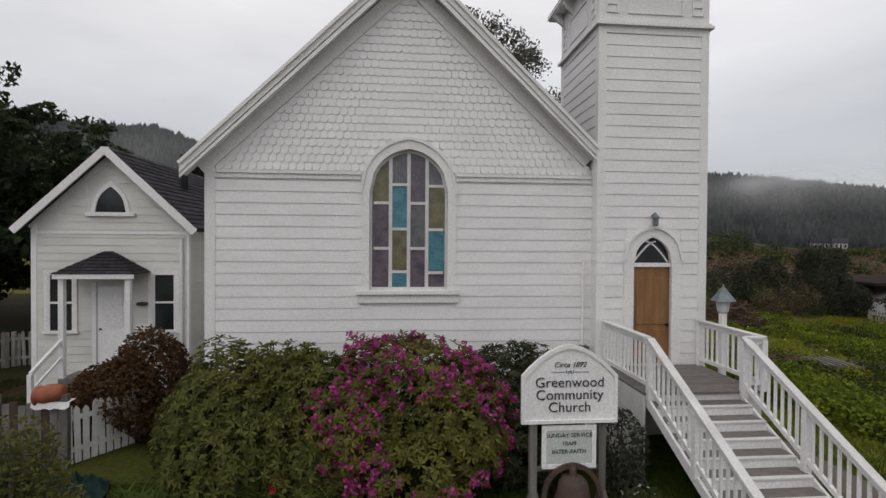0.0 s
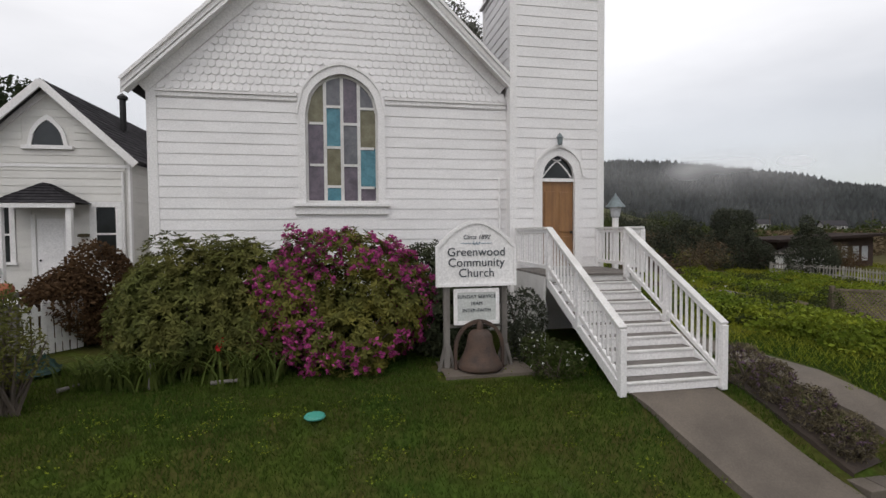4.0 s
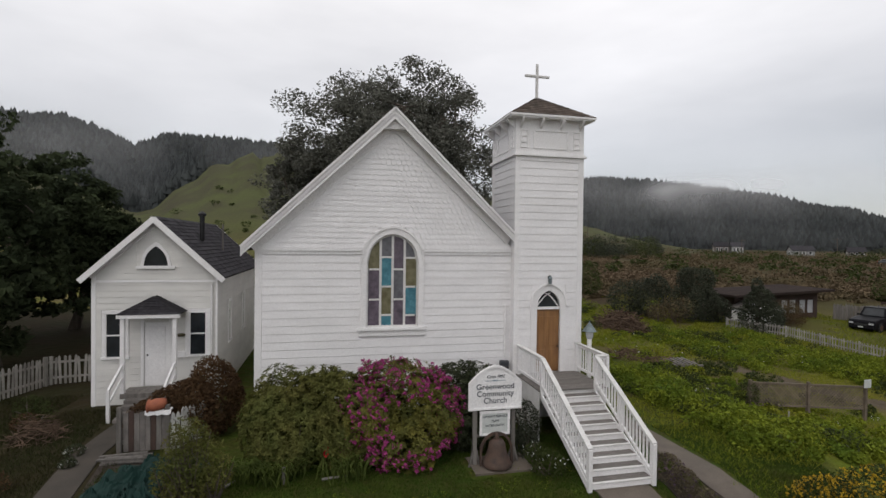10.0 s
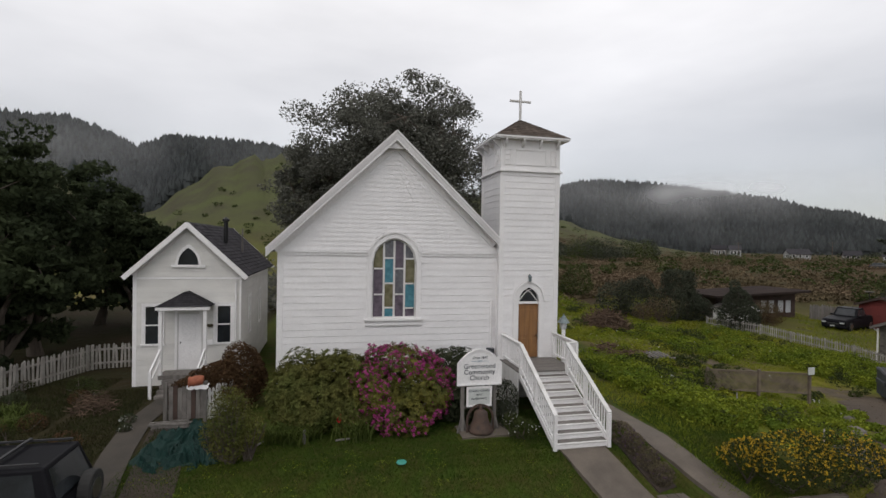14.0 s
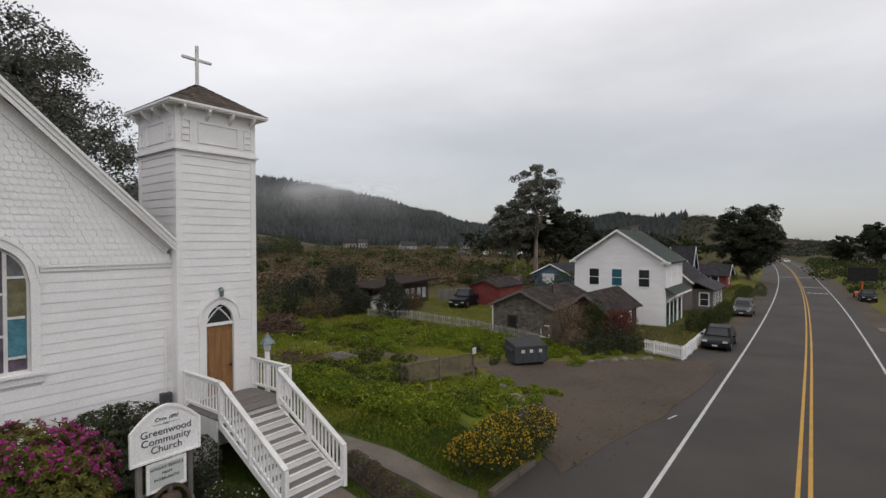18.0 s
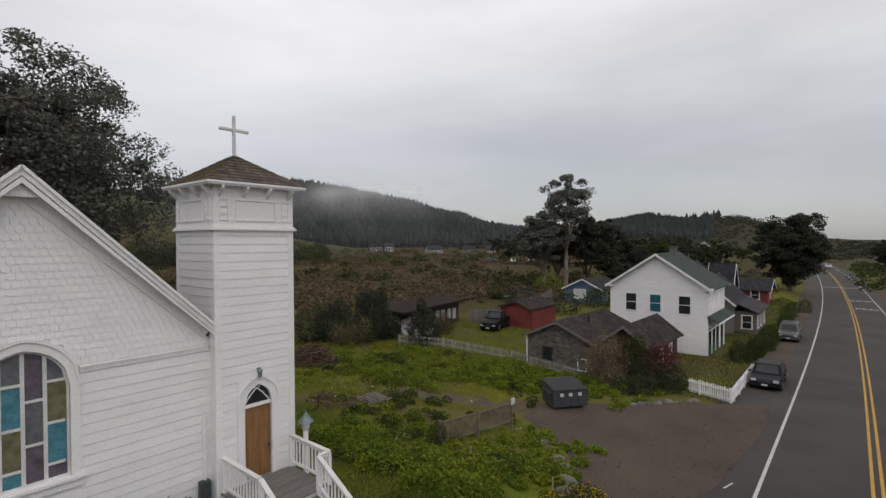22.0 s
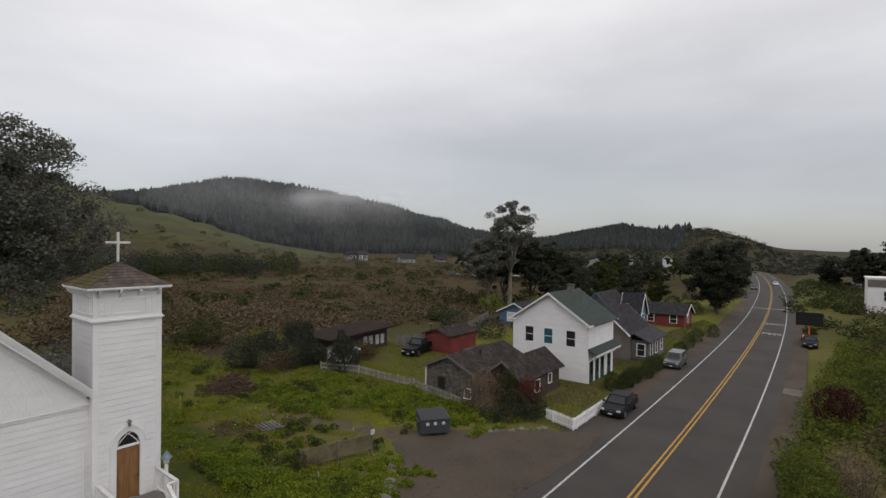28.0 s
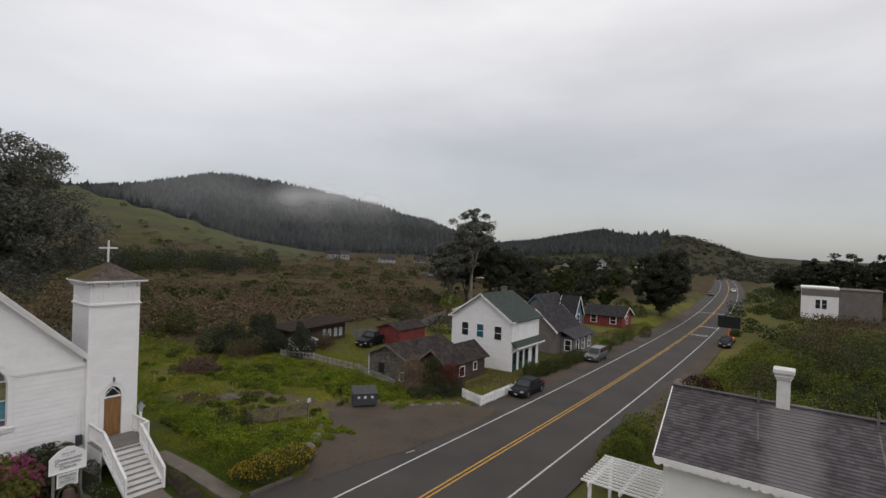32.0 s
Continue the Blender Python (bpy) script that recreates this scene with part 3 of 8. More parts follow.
def ground_material():
    m = bpy.data.materials.new("grassland")
    m.use_nodes = True
    n, l = m.node_tree.nodes, m.node_tree.links
    b = n["Principled BSDF"]
    b.inputs["Roughness"].default_value = 0.95
    b.inputs["Specular IOR Level"].default_value = 0.06
    geo = n.new("ShaderNodeNewGeometry")

    def noise_of(scale, detail=4):
        t = n.new("ShaderNodeTexNoise")
        t.inputs["Scale"].default_value, t.inputs["Detail"].default_value = scale, detail
        l.new(geo.outputs["Position"], t.inputs["Vector"])
        r = n.new("ShaderNodeMapRange")
        r.inputs["From Min"].default_value, r.inputs["From Max"].default_value = 0.35, 0.65
        l.new(t.outputs["Fac"], r.inputs["Value"])
        return r.outputs[0]

    def two(c1, c2, fac):
        x = n.new("ShaderNodeMixRGB")
        for k, c in ((1, c1), (2, c2)):
            if isinstance(c, tuple):
                x.inputs[k].default_value = (*c, 1)
            else:
                l.new(c, x.inputs[k])
        l.new(fac, x.inputs[0])
        return x.outputs[0]

    def zone(name):
        a = n.new("ShaderNodeAttribute")
        a.attribute_name = name
        return a.outputs["Fac"]

    near, mid, wide = noise_of(2.2), noise_of(0.35), noise_of(0.03, 6)
    grass = two(two((0.100, 0.132, 0.014), (0.168, 0.160, 0.020), mid), (0.125, 0.098, 0.044), noise_of(0.22, 7))
    mown = two(two((0.034, 0.064, 0.010), (0.060, 0.076, 0.013), mid), (0.058, 0.056, 0.016), near)
    dry = two(two((0.084, 0.053, 0.033), (0.044, 0.034, 0.022), noise_of(0.12, 6)), (0.062, 0.056, 0.022), noise_of(0.045, 6))
    # the far hill tones are lightened and greyed to stand in for haze
    meadow = two(two(grass, (0.078, 0.076, 0.024), wide), two((0.084, 0.094, 0.040), (0.068, 0.064, 0.040), noise_of(0.05, 8)), zone("hill"))
    col = two(meadow, mown, zone("lawn"))
    # garden ground: dark soil, its colour also carrying the shade of the trees
    col = two(col, two((0.030, 0.030, 0.014), (0.040, 0.030, 0.018), mid), zone("garden"))
    col = two(col, dry, zone("scrub"))
    col = two(col, two((0.038, 0.042, 0.034), (0.026, 0.030, 0.026), mid), zone("wood"))
    worn, bare = n.new("ShaderNodeMath"), n.new("ShaderNodeMapRange")
    worn.operation = "ADD"
    l.new(zone("track"), worn.inputs[0])
    l.new(noise_of(0.9, 6), worn.inputs[1])
    bare.inputs["From Min"].default_value, bare.inputs["From Max"].default_value = 0.95, 1.5
    l.new(worn.outputs[0], bare.inputs["Value"])
    col = two(col, two((0.110, 0.088, 0.064), (0.080, 0.066, 0.046), near), bare.outputs[0])
    hsv = n.new("ShaderNodeHueSaturation")
    v = n.new("ShaderNodeMapRange")
    v.inputs["To Min"].default_value, v.inputs["To Max"].default_value = 0.8, 1.2
    l.new(noise_of(14, 3), v.inputs["Value"])
    l.new(v.outputs[0], hsv.inputs["Value"])
    l.new(col, hsv.inputs["Color"])
    l.new(hsv.outputs[0], b.inputs["Base Color"])
    bp = n.new("ShaderNodeBump")
    bp.inputs["Strength"].default_value, bp.inputs["Distance"].default_value = 0.6, 0.06
    l.new(near, bp.inputs["Height"])
    l.new(bp.outputs[0], b.inputs["Normal"])
    return m


gm.materials.append(ground_material())
tagged(new("ground", gm), "mown lawn, weedy field and grassy hillsides", "ground", kind="structure")


def ribbon(name, x0, x1, off0, off1, lift, material, label, step=1.0, thick=0.0, xs=None):
    """A strip that follows the road's line between two offsets."""
    s = Shape()
    xs = np.arange(x0, x1 + step * 0.5, step) if xs is None else xs
    for k, x in enumerate(xs):
        for off in (off0, off1):
            s.v.append((x, float(road_y(x)) + off, float(road_z(x)) + lift))
        if k:
            i = 2 * k
            s.f.append((i - 2, i - 1, i + 1, i)[::-1])
    return tagged(part(name, s, material), label, "road", kind="structure")


ribbon("road", -60, 420, -5.6, 6.6, 0.0, ASPHALT, "worn grey two-lane asphalt road", 2.0)
for name, off, w, m in (("edge_line", 3.35, 0.12, PAINT_W), ("edge_line", -3.35, 0.12, PAINT_W), ("centre_line", 0.14, 0.11, PAINT_Y), ("centre_line", -0.14, 0.11, PAINT_Y)):
    ribbon(name, -60, 400, off - w / 2, off + w / 2, 0.006, m, "solid painted line on the asphalt", 2.0)
ribbon("crossing_line", 134.0, 134.6, -3.4, 3.3, 0.006, PAINT_W, "white stop line painted across the road", 0.5)

ribbon("road_shoulder", 34, 150, 4.55, 6.35, 0.008, GRAVEL, "bare dirt and gravel shoulder beside the road", 2.0)
ribbon("road_shoulder", 26, 150, -6.3, -4.6, 0.008, GRAVEL, "bare dirt and gravel shoulder beside the road", 2.0)
# gravel turnout between the field and the road
lot = Shape()
lot_pts = [(12.5, 3.2), (14.2, 4.9), (16.0, 6.2), (18.6, 8.0), (20.6, 10.4), (22.0, 12.2), (24.0, 12.9), (26.4, 12.2), (27.6, 9.8), (29.4, 7.8), (31.0, 6.2), (32.6, 4.3), (33.5, 3.0), (30, 2.4), (20, 2.4)]
lot_pts = [tuple(float(v) for v in lay(*p)) for p in lot_pts]
lot_c = tuple(float(v) for v in lay(23.0, 7.0))
rings = [0.0, 0.2, 0.4, 0.6, 0.8, 0.93, 1.0]
dense = []
for (ax, ay), (bx_, by_) in zip(lot_pts, lot_pts[1:] + lot_pts[:1]):
    for k in range(5):
        u = k / 5
        jx = 0.12 * math.sin(ax * 3 + k * 2.1)
        dense.append((ax + (bx_ - ax) * u + jx, ay + (by_ - ay) * u + 0.1 * math.cos(ay * 5 + k)))
for r in rings:
    for px_, py_ in dense:
        x, y = lot_c[0] + (px_ - lot_c[0]) * r, lot_c[1] + (py_ - lot_c[1]) * r
        low = float(road_z(x)) + 0.012
        lot.v.append((x, y, max(low, gz(x, y) + (0.05 if r < 1 else -0.02))))
nd = len(dense)
for k in range(len(rings) - 1):
    for i in range(nd):
        lot.f.append((k * nd + i, k * nd + (i + 1) % nd, (k + 1) * nd + (i + 1) % nd, (k + 1) * nd + i))
tagged(part("gravel_turnout", lot, GRAVEL), "bare grey gravel and asphalt turnout", "driveway", kind="structure")


def strip(name, pts, w, material, label, lift=0.03, category="path"):
    """A flat path draped over the ground along points."""
    s = Shape()
    P = []
    for (ax, ay), (cx, cy) in zip(pts, pts[1:]):
        m = max(2, int(math.hypot(cx - ax, cy - ay) / 0.5))
        P += [(ax + (cx - ax) * k / m, ay + (cy - ay) * k / m) for k in range(m)]
    P.append(pts[-1])
    for k, (x, y) in enumerate(P):
        tx, ty = (P[min(k + 1, len(P) - 1)][0] - P[max(k - 1, 0)][0]), (P[min(k + 1, len(P) - 1)][1] - P[max(k - 1, 0)][1])
        q = math.hypot(tx, ty)
        for sd in (-1, 1):
            X, Y = x - ty / q * w / 2 * sd, y + tx / q * w / 2 * sd
            s.v.append((X, Y, max(gz(x, y), gz(X, Y)) + lift))
            s.v.append((X, Y, gz(X, Y) - 0.1))
        if k:
            i = 4 * k
            s.f += [(i - 4, i - 2, i + 2, i), (i - 4, i, i + 1, i - 3), (i - 2, i - 1, i + 3, i + 2)]
    ob = part(name, s, material)
    return tagged(ob, label, category, kind="structure")


strip("front_walk", [(5.8, 6.6), (5.95, 5.8), (6.2, 5.0), (6.45, 4.3)], 1.35, CONCRETE, "worn concrete walk to the church steps")
strip("side_walk", [(8.15, 10.5), (8.25, 8.2), (8.35, 6.2), (8.75, 5.3), (9.3, 4.3)], 0.85, CONCRETE, "narrow concrete walk beside the lawn")
strip("flower_bed", [(7.2, 6.8), (7.3, 5.8), (7.5, 4.95)], 0.62, SOIL, "bare soil bed between two walks", 0.035)
strip("house_path", [(-5.8, 4.4), (-6.1, 6.2), (-6.5, 8.4), (-6.78, 10.5), (-6.7, 12.0), (-6.6, 12.95)], 0.75, OLDPATH, "concrete path to the small house")
strip("soil_patch", [(-4.9, 4.6), (-5.1, 6.6), (-5.5, 8.8), (-5.75, 10.4)], 1.1, SOIL, "bare soil beside the path", 0.02)
strip("bell_slab", [(2.67, 8.02), (4.17, 8.02)], 0.95, CONCRETE, "small concrete slab under the bell", 0.05)

# kerbs: real steps, in lengths
for k in range(9):
    x0 = -9.4 + k * 1.55
    if x0 > 4.2:
        continue
    s = bx(x0, x0 + 1.53, 4.15 + 0.03 * math.sin(k), 4.32 + 0.03 * math.sin(k), -1.0, gz(x0, 4.1) + 0.16)
    tagged(part("kerb", s, CONCRETE, bevel=0.02), "grey concrete kerb beside the lawn", "kerb", kind="structure")
for x0, x1 in ((7.2, 8.75), (9.8, 11.2), (11.25, 12.3)):
    tagged(part("kerb", bx(x0, x1, 4.12, 4.3, -1.1, gz(x0, 4.1) + 0.15), CONCRETE, bevel=0.02), "grey concrete kerb beside the walk", "kerb", kind="structure")


# ---- walls and openings shared by the houses ----
def arch_z(x, xc, hw, zs, za):
    """Height of a pointed arch at x."""
    h = za - zs
    R = (hw * hw + h * h) / (2 * hw)
    d = min(abs(x - xc), hw)
    return zs + math.sqrt(max(R * R - (R - hw + d) ** 2, 0))


def arch_pts(xc, hw, zs, za, n=9):
    xs = [xc - hw + 2 * hw * k / (2 * n) for k in range(2 * n + 1)]
    return [(x, arch_z(x, xc, hw, zs, za)) for x in xs]


def ring(s, inner, outer, y0, y1):
    """A flat frame between two matching outlines in x-z, from y0 to y1."""
    n = len(inner)
    verts = [v for p, q in zip(inner, outer) for v in ((p[0], y0, p[1]), (q[0], y0, q[1]), (q[0], y1, q[1]), (p[0], y1, p[1]))]
    faces = [(4 * k + i, 4 * k + (i + 1) % 4, 4 * k + 4 + (i + 1) % 4, 4 * k + 4 + i) for k in range(n - 1) for i in range(4)]
    return s.add(verts, faces + [(3, 2, 1, 0), (4 * n - 4, 4 * n - 3, 4 * n - 2, 4 * n - 1)])


def boards(parent, y, zs, spans, material, proud=0.022, axis="y", step=0.23, out=-1):
    """Lapped siding, one plank a row and span; spans(z) gives the runs along the wall."""
    z = zs[0]
    while z < zs[1] - 0.03:
        z1 = min(z + step, zs[1])
        for a, b in spans((z + z1) / 2):
            if b - a > 0.05:
                pr = [(y, z + 0.008), (y + out * proud, z + 0.008), (y + out * proud * 0.55, z1 - 0.004), (y, z1 - 0.004)]
                s = Shape()
                if axis == "y":
                    s.prism(pr, "x", a, b)
                else:
                    s.prism([(p, q) for p, q in pr], "y", a, b)
                part("plank", s, material, parent)
        z = z1


def roof_tiles(s, a, b, c, d, rows, cols, lift=0.012, rnd=None):
    """Overlapping shingles laid on the quad a b (eave) c d (ridge)."""
    a, b, c, d = (Vector(p) for p in (a, b, c, d))
    nrm = (b - a).cross(d - a).normalized()
    for r in range(rows):
        u0, u1 = r / rows, (r + 1.12) / rows
        off = 0.5 * (r % 2)
        for k in range(-1, cols):
            v0, v1 = max((k + off) / cols, 0), min((k + off + 0.97) / cols, 1)
            if v1 - v0 < 0.1 / cols:
                continue
            pt = lambda u, v: (a.lerp(b, v)).lerp(d.lerp(c, v), min(u, 1))
            j = rnd.uniform(0, 0.006) if rnd else 0
            e = 0.5 * rnd.uniform(0, 0.1) / rows if rnd else 0
            p = [pt(u0 - e if r else u0, v0), pt(u0 - e if r else u0, v1), pt(u1, v1), pt(u1, v0)]
            q = [p[0] + nrm * (lift * 2 + j), p[1] + nrm * (lift * 2 + j), p[2] + nrm * (lift * 0.4), p[3] + nrm * (lift * 0.4)]
            s.add(q + [p[0], p[1]], [(0, 1, 2, 3), (4, 5, 1, 0)])
    return s


# ---- church ----
church = thing("church", "white wooden church with bell tower and stained-glass window", "church", (1.0, 14, 0))
CX, CL, CRt, CY, CB = 1.07, -2.82, 4.95, 11.2, 24.0
APEX, EAVE = 9.28, 5.35
SL = (APEX - EAVE) / 4.1
WX, WHW, WZ0, WZS, WZA = 1.08, 0.78, 2.98, 4.95, 5.80   # glass of the large window
T0, T1, TY0, TY1 = 4.86, 7.12, 10.86, 13.10               # tower
glass = [(WX - WHW, WZ0)] + arch_pts(WX, WHW, WZS, WZA) + [(WX + WHW, WZ0)]
wall = Shape().prism([(CL, -0.3), (WX - 0.001, -0.3), (WX - 0.001, WZ0)] + glass + [(WX + 0.001, WZ0), (WX + 0.001, -0.3), (CRt, -0.3), (CRt, EAVE), (CX, APEX - 0.1), (CL, EAVE)], "y", CY, CY + 0.16)
front = part("front_wall", wall, SIDING, church)
part("side_wall", bx(CL, CL + 0.16, CY + 0.16, CB, -0.3, EAVE), SIDING, church)
part("side_wall", bx(CRt - 0.16, CRt, TY1, CB, -0.3, EAVE), SIDING, church)
part("back_wall", Shape().prism([(CL, -0.3), (CRt, -0.3), (CRt, EAVE), (CX, APEX - 0.2), (CL, EAVE)], "y", CB - 0.16, CB), SIDING, church)
part("skirt_board", bx(CL - 0.02, T0, CY - 0.03, CY - 0.002, -0.3, 0.32), WHITE, church)
casing_hw = WHW + 0.17


def front_spans(z):
    if z < 2.72:
        return [(CL + 0.16, T0)]
    return [(CL + 0.16, WX - casing_hw), (WX + casing_hw, T0)]


boards(front, CY, (0.32, 5.22), front_spans, SIDING)
boards(church, CL, (0.32, 5.3), lambda z: [(CY + 0.15, CB)], SIDING, axis="x", step=0.46)
part("corner_board", bx(CL - 0.035, CL + 0.16, CY - 0.035, CY + 0.12, 0.0, EAVE + 0.05), WHITE, church)
for a, b in ((CL + 0.16, WX - casing_hw), (WX + casing_hw, T0 - 0.02)):
    s = bx(a, b, CY - 0.075, CY - 0.002, 5.27, 5.31)
    s.box(a, b, CY - 0.045, CY - 0.004, 5.18, 5.268)
    part("belt_moulding", s, WHITE, church)

# fish-scale shingles of the gable
tile = Shape()
fs = [(-0.075, 0.20), (-0.075, 0.06)] + [(-0.075 * math.cos(math.pi * k / 6), 0.06 - 0.06 * math.sin(math.pi * k / 6)) for k in range(1, 6)] + [(0.075, 0.06), (0.075, 0.20)]
m_ = len(fs)
tile.v = [(x, 0.0, z) for x, z in fs] + [(x, -0.026 + 0.1 * z, z) for x, z in fs]
tile.f = [tuple(range(2 * m_ - 1, m_ - 1, -1))] + [(i, i + 1, m_ + i + 1, m_ + i) for i in range(m_ - 1)]
tile_me = mesh_of("shingle", tile.v, tile.f, (0, 0, 0), SIDING)
rest = Shape()
count, row = 0, 0
z = 5.34
rt = random.Random(4)
while z < APEX - 0.4:
    off = 0.075 * (row % 2)
    k = 0
    x = CL + 0.1 + off
    while x < CRt:
        inside = z + 0.16 < EAVE + (4.1 - abs(x - CX)) * SL - 0.24
        outer = arch_z(x, WX, casing_hw, WZS, WZA + 0.2)
        hid = abs(x - WX) < casing_hw - 0.02 and z + 0.05 < outer
        if inside and not hid and x < T0 + 0.05:
            if count < 300 and z < 6.9:
                ob = new("shingle", tile_me)
                ob.parent = front
                ob.location = Vector((x, CY - 0.002 - rt.uniform(0, 0.004), z)) - ORIGIN[front.name]
                count += 1
            else:
                dz = rt.uniform(-0.006, 0.006)
                rest.add([(x + v[0], CY - 0.002 + v[1], z + v[2] + dz) for v in tile.v], tile.f)
        x += 0.152
    row += 1
    z += 0.158
part("shingle_field", rest, SIDING, church)["kind"] = "stuff"

# roof
OV = 0.32
for sd, name in ((-1, "roof_slope"), (1, "roof_slope")):
    ex = CX + sd * 4.26
    ez = EAVE - 0.16 * SL + 0.13
    a, b = (ex, CY - OV, ez), (ex, CB + OV, ez)
    c, d = (CX, CB + OV, APEX + 0.17), (CX, CY - OV, APEX + 0.17)
    quad = (a, b, c, d) if sd > 0 else (b, a, d, c)
    rf = part(name, Shape().slab(*quad, 0.10), ASPHALT_ROOF, church)
    part("roofing", roof_tiles(Shape(), *quad, 26, 46, rnd=rt), ASPHALT_ROOF, church)
    # rake board, its crown strip and soffit
    lo, hi = Vector((ex, CY - OV - 0.04, ez + 0.03)), Vector((CX, CY - OV - 0.04, APEX + 0.20))
    dn = Vector((0, 0, -0.30))
    if sd > 0:
        lo = hi.lerp(lo, (T0 - 0.01 - CX) / 4.26)
    rk = Shape().add([lo, hi, hi + dn, lo + dn * 0.8] + [p + Vector((0, 0.035, 0)) for p in (lo, hi, hi + dn, lo + dn * 0.8)], [(0, 1, 2, 3), (7, 6, 5, 4), (0, 4, 5, 1), (1, 5, 6, 2), (2, 6, 7, 3), (3, 7, 4, 0)])
    rk.bar(lo + Vector((0, -0.02, 0.03)), hi + Vector((0, -0.02, 0.03)), 0.05, 0.06)
    part("rake_board", rk, WHITE, church)
    under = Vector((0, 0, -0.15))
    sq = (lo + under, lo + under + Vector((0, OV, 0)), hi + under + Vector((0, OV, 0)), hi + under)
    sf = Shape().slab(*(sq if sd > 0 else (sq[1], sq[0], sq[3], sq[2])), 0.02)
    part("soffit", sf, WHITE, church)
    if sd > 0:
        part("gable_block", Shape().prism([(CX - 0.40, APEX - 0.37), (CX + 0.40, APEX - 0.37), (CX + 0.1, APEX + 0.02), (CX - 0.1, APEX + 0.02)], "y", CY - 0.25, CY - 0.002), WHITE, church)
    fr0, fr1 = Vector((CX + sd * (4.0 if sd < 0 else 3.7), CY - 0.03, EAVE - 0.02 + (0 if sd < 0 else 0.3 * SL))), Vector((CX, CY - 0.03, APEX - 0.20))
    part("frieze_board", Shape().bar(fr0, fr1, 0.03, 0.26), WHITE, church)

# large window
win = part("window_casing", ring(Shape(), glass, [(WX - casing_hw, WZ0)] + arch_pts(WX, casing_hw, WZS, WZA + 0.2) + [(WX + casing_hw, WZ0)], CY - 0.07, CY + 0.02), WHITE, church)
outl = [(WX - casing_hw - 0.03, WZS - 0.05)] + arch_pts(WX, casing_hw + 0.03, WZS, WZA + 0.24) + [(WX + casing_hw + 0.03, WZS - 0.05)]
inl = [(WX - casing_hw + 0.02, WZS - 0.05)] + arch_pts(WX, casing_hw - 0.02, WZS, WZA + 0.18) + [(WX + casing_hw - 0.02, WZS - 0.05)]
part("hood_mould", ring(Shape(), inl, outl, CY - 0.10, CY - 0.068), WHITE, win)
sill = bx(WX - 1.04, WX + 1.04, CY - 0.13, CY - 0.005, 2.90, 2.975)
sill.box(WX - 1.01, WX + 1.01, CY - 0.07, CY - 0.004, 2.73, 2.898)
part("window_sill", sill, WHITE, win, bevel=0.008)
sash = ring(Shape(), [(WX - WHW + 0.05, WZ0 + 0.05)] + arch_pts(WX, WHW - 0.05, WZS, WZA - 0.06) + [(WX + WHW - 0.05, WZ0 + 0.05)], glass, CY + 0.03, CY + 0.07)
sash.box(WX - WHW, WX + WHW, CY + 0.032, CY + 0.068, WZ0, WZ0 + 0.06)
part("sash", sash, WHITE_OLD, win)
cols = [WX - WHW + 0.05 + (2 * WHW - 0.1) * k / 4 for k in range(5)]
bars = ((4.73, 3.82), (5.10, 4.21, 3.35), (4.73, 3.82), (5.08, 4.20, 3.33))
tint = ((ST_OLIVE, ST_PURPLE, ST_PURPLE), (ST_GREY, ST_TEAL, ST_OLIVE, ST_TEAL), (ST_PURPLE, ST_GREY, ST_PURPLE), (ST_GREY, ST_OLIVE, ST_TEAL, ST_PURPLE))
gl_top = lambda x: arch_z(x, WX, WHW - 0.03, WZS, WZA - 0.04)
for k in range(4):
    x0, x1 = cols[k], cols[k + 1]
    if k:
        part("mullion", bx(x0 - 0.035, x0 + 0.035, CY + 0.025, CY + 0.075, WZ0 + 0.05, gl_top(x0)), WHITE_OLD, win)
    levels = [99] + list(bars[k]) + [WZ0 + 0.03]
    for j, tone in enumerate(tint[k]):
        hi_, lo_ = levels[j], levels[j + 1]
        n_ = 6
        top_ = [(x0 + (x1 - x0) * q / n_, min(hi_, gl_top(x0 + (x1 - x0) * q / n_))) for q in range(n_ + 1)]
        part("pane", Shape().prism([(x1, lo_), (x0, lo_)] + top_, "y", CY + 0.048, CY + 0.058), tone, win)
        if j:
            part("glazing_bar", bx(x0 + 0.03, x1 - 0.03, CY + 0.027, CY + 0.073, hi_ - 0.028, hi_ + 0.028), WHITE_OLD, win)

# tower
for nm, b_ in (("tower_wall", (T0, T1, TY0, TY0 + 0.14, 4.3, 9.5)), ("tower_wall", (T0, 5.56, TY0, TY0 + 0.14, -0.3, 4.3)), ("tower_wall", (6.44, T1, TY0, TY0 + 0.14, -0.3, 4.3)),
               ("tower_wall", (T0, T0 + 0.14, TY0 + 0.14, TY1, -0.3, 9.5)), ("tower_wall", (T1 - 0.14, T1, TY0 + 0.14, TY1, -0.3, 9.5)), ("tower_wall", (T0 + 0.14, T1 - 0.14, TY1 - 0.14, TY1, -0.3, 9.5)), ("tower_wall", (5.56, 6.44, TY0 + 0.13, TY0 + 0.16, -0.3, 1.49))):
    part(nm, bx(*b_), SIDING, church)


def tower_spans(z):
    if z < 4.28:
        return [(T0 + 0.13, 5.40), (6.60, T1 - 0.13)]
    return [(T0 + 0.13, T1 - 0.13)]


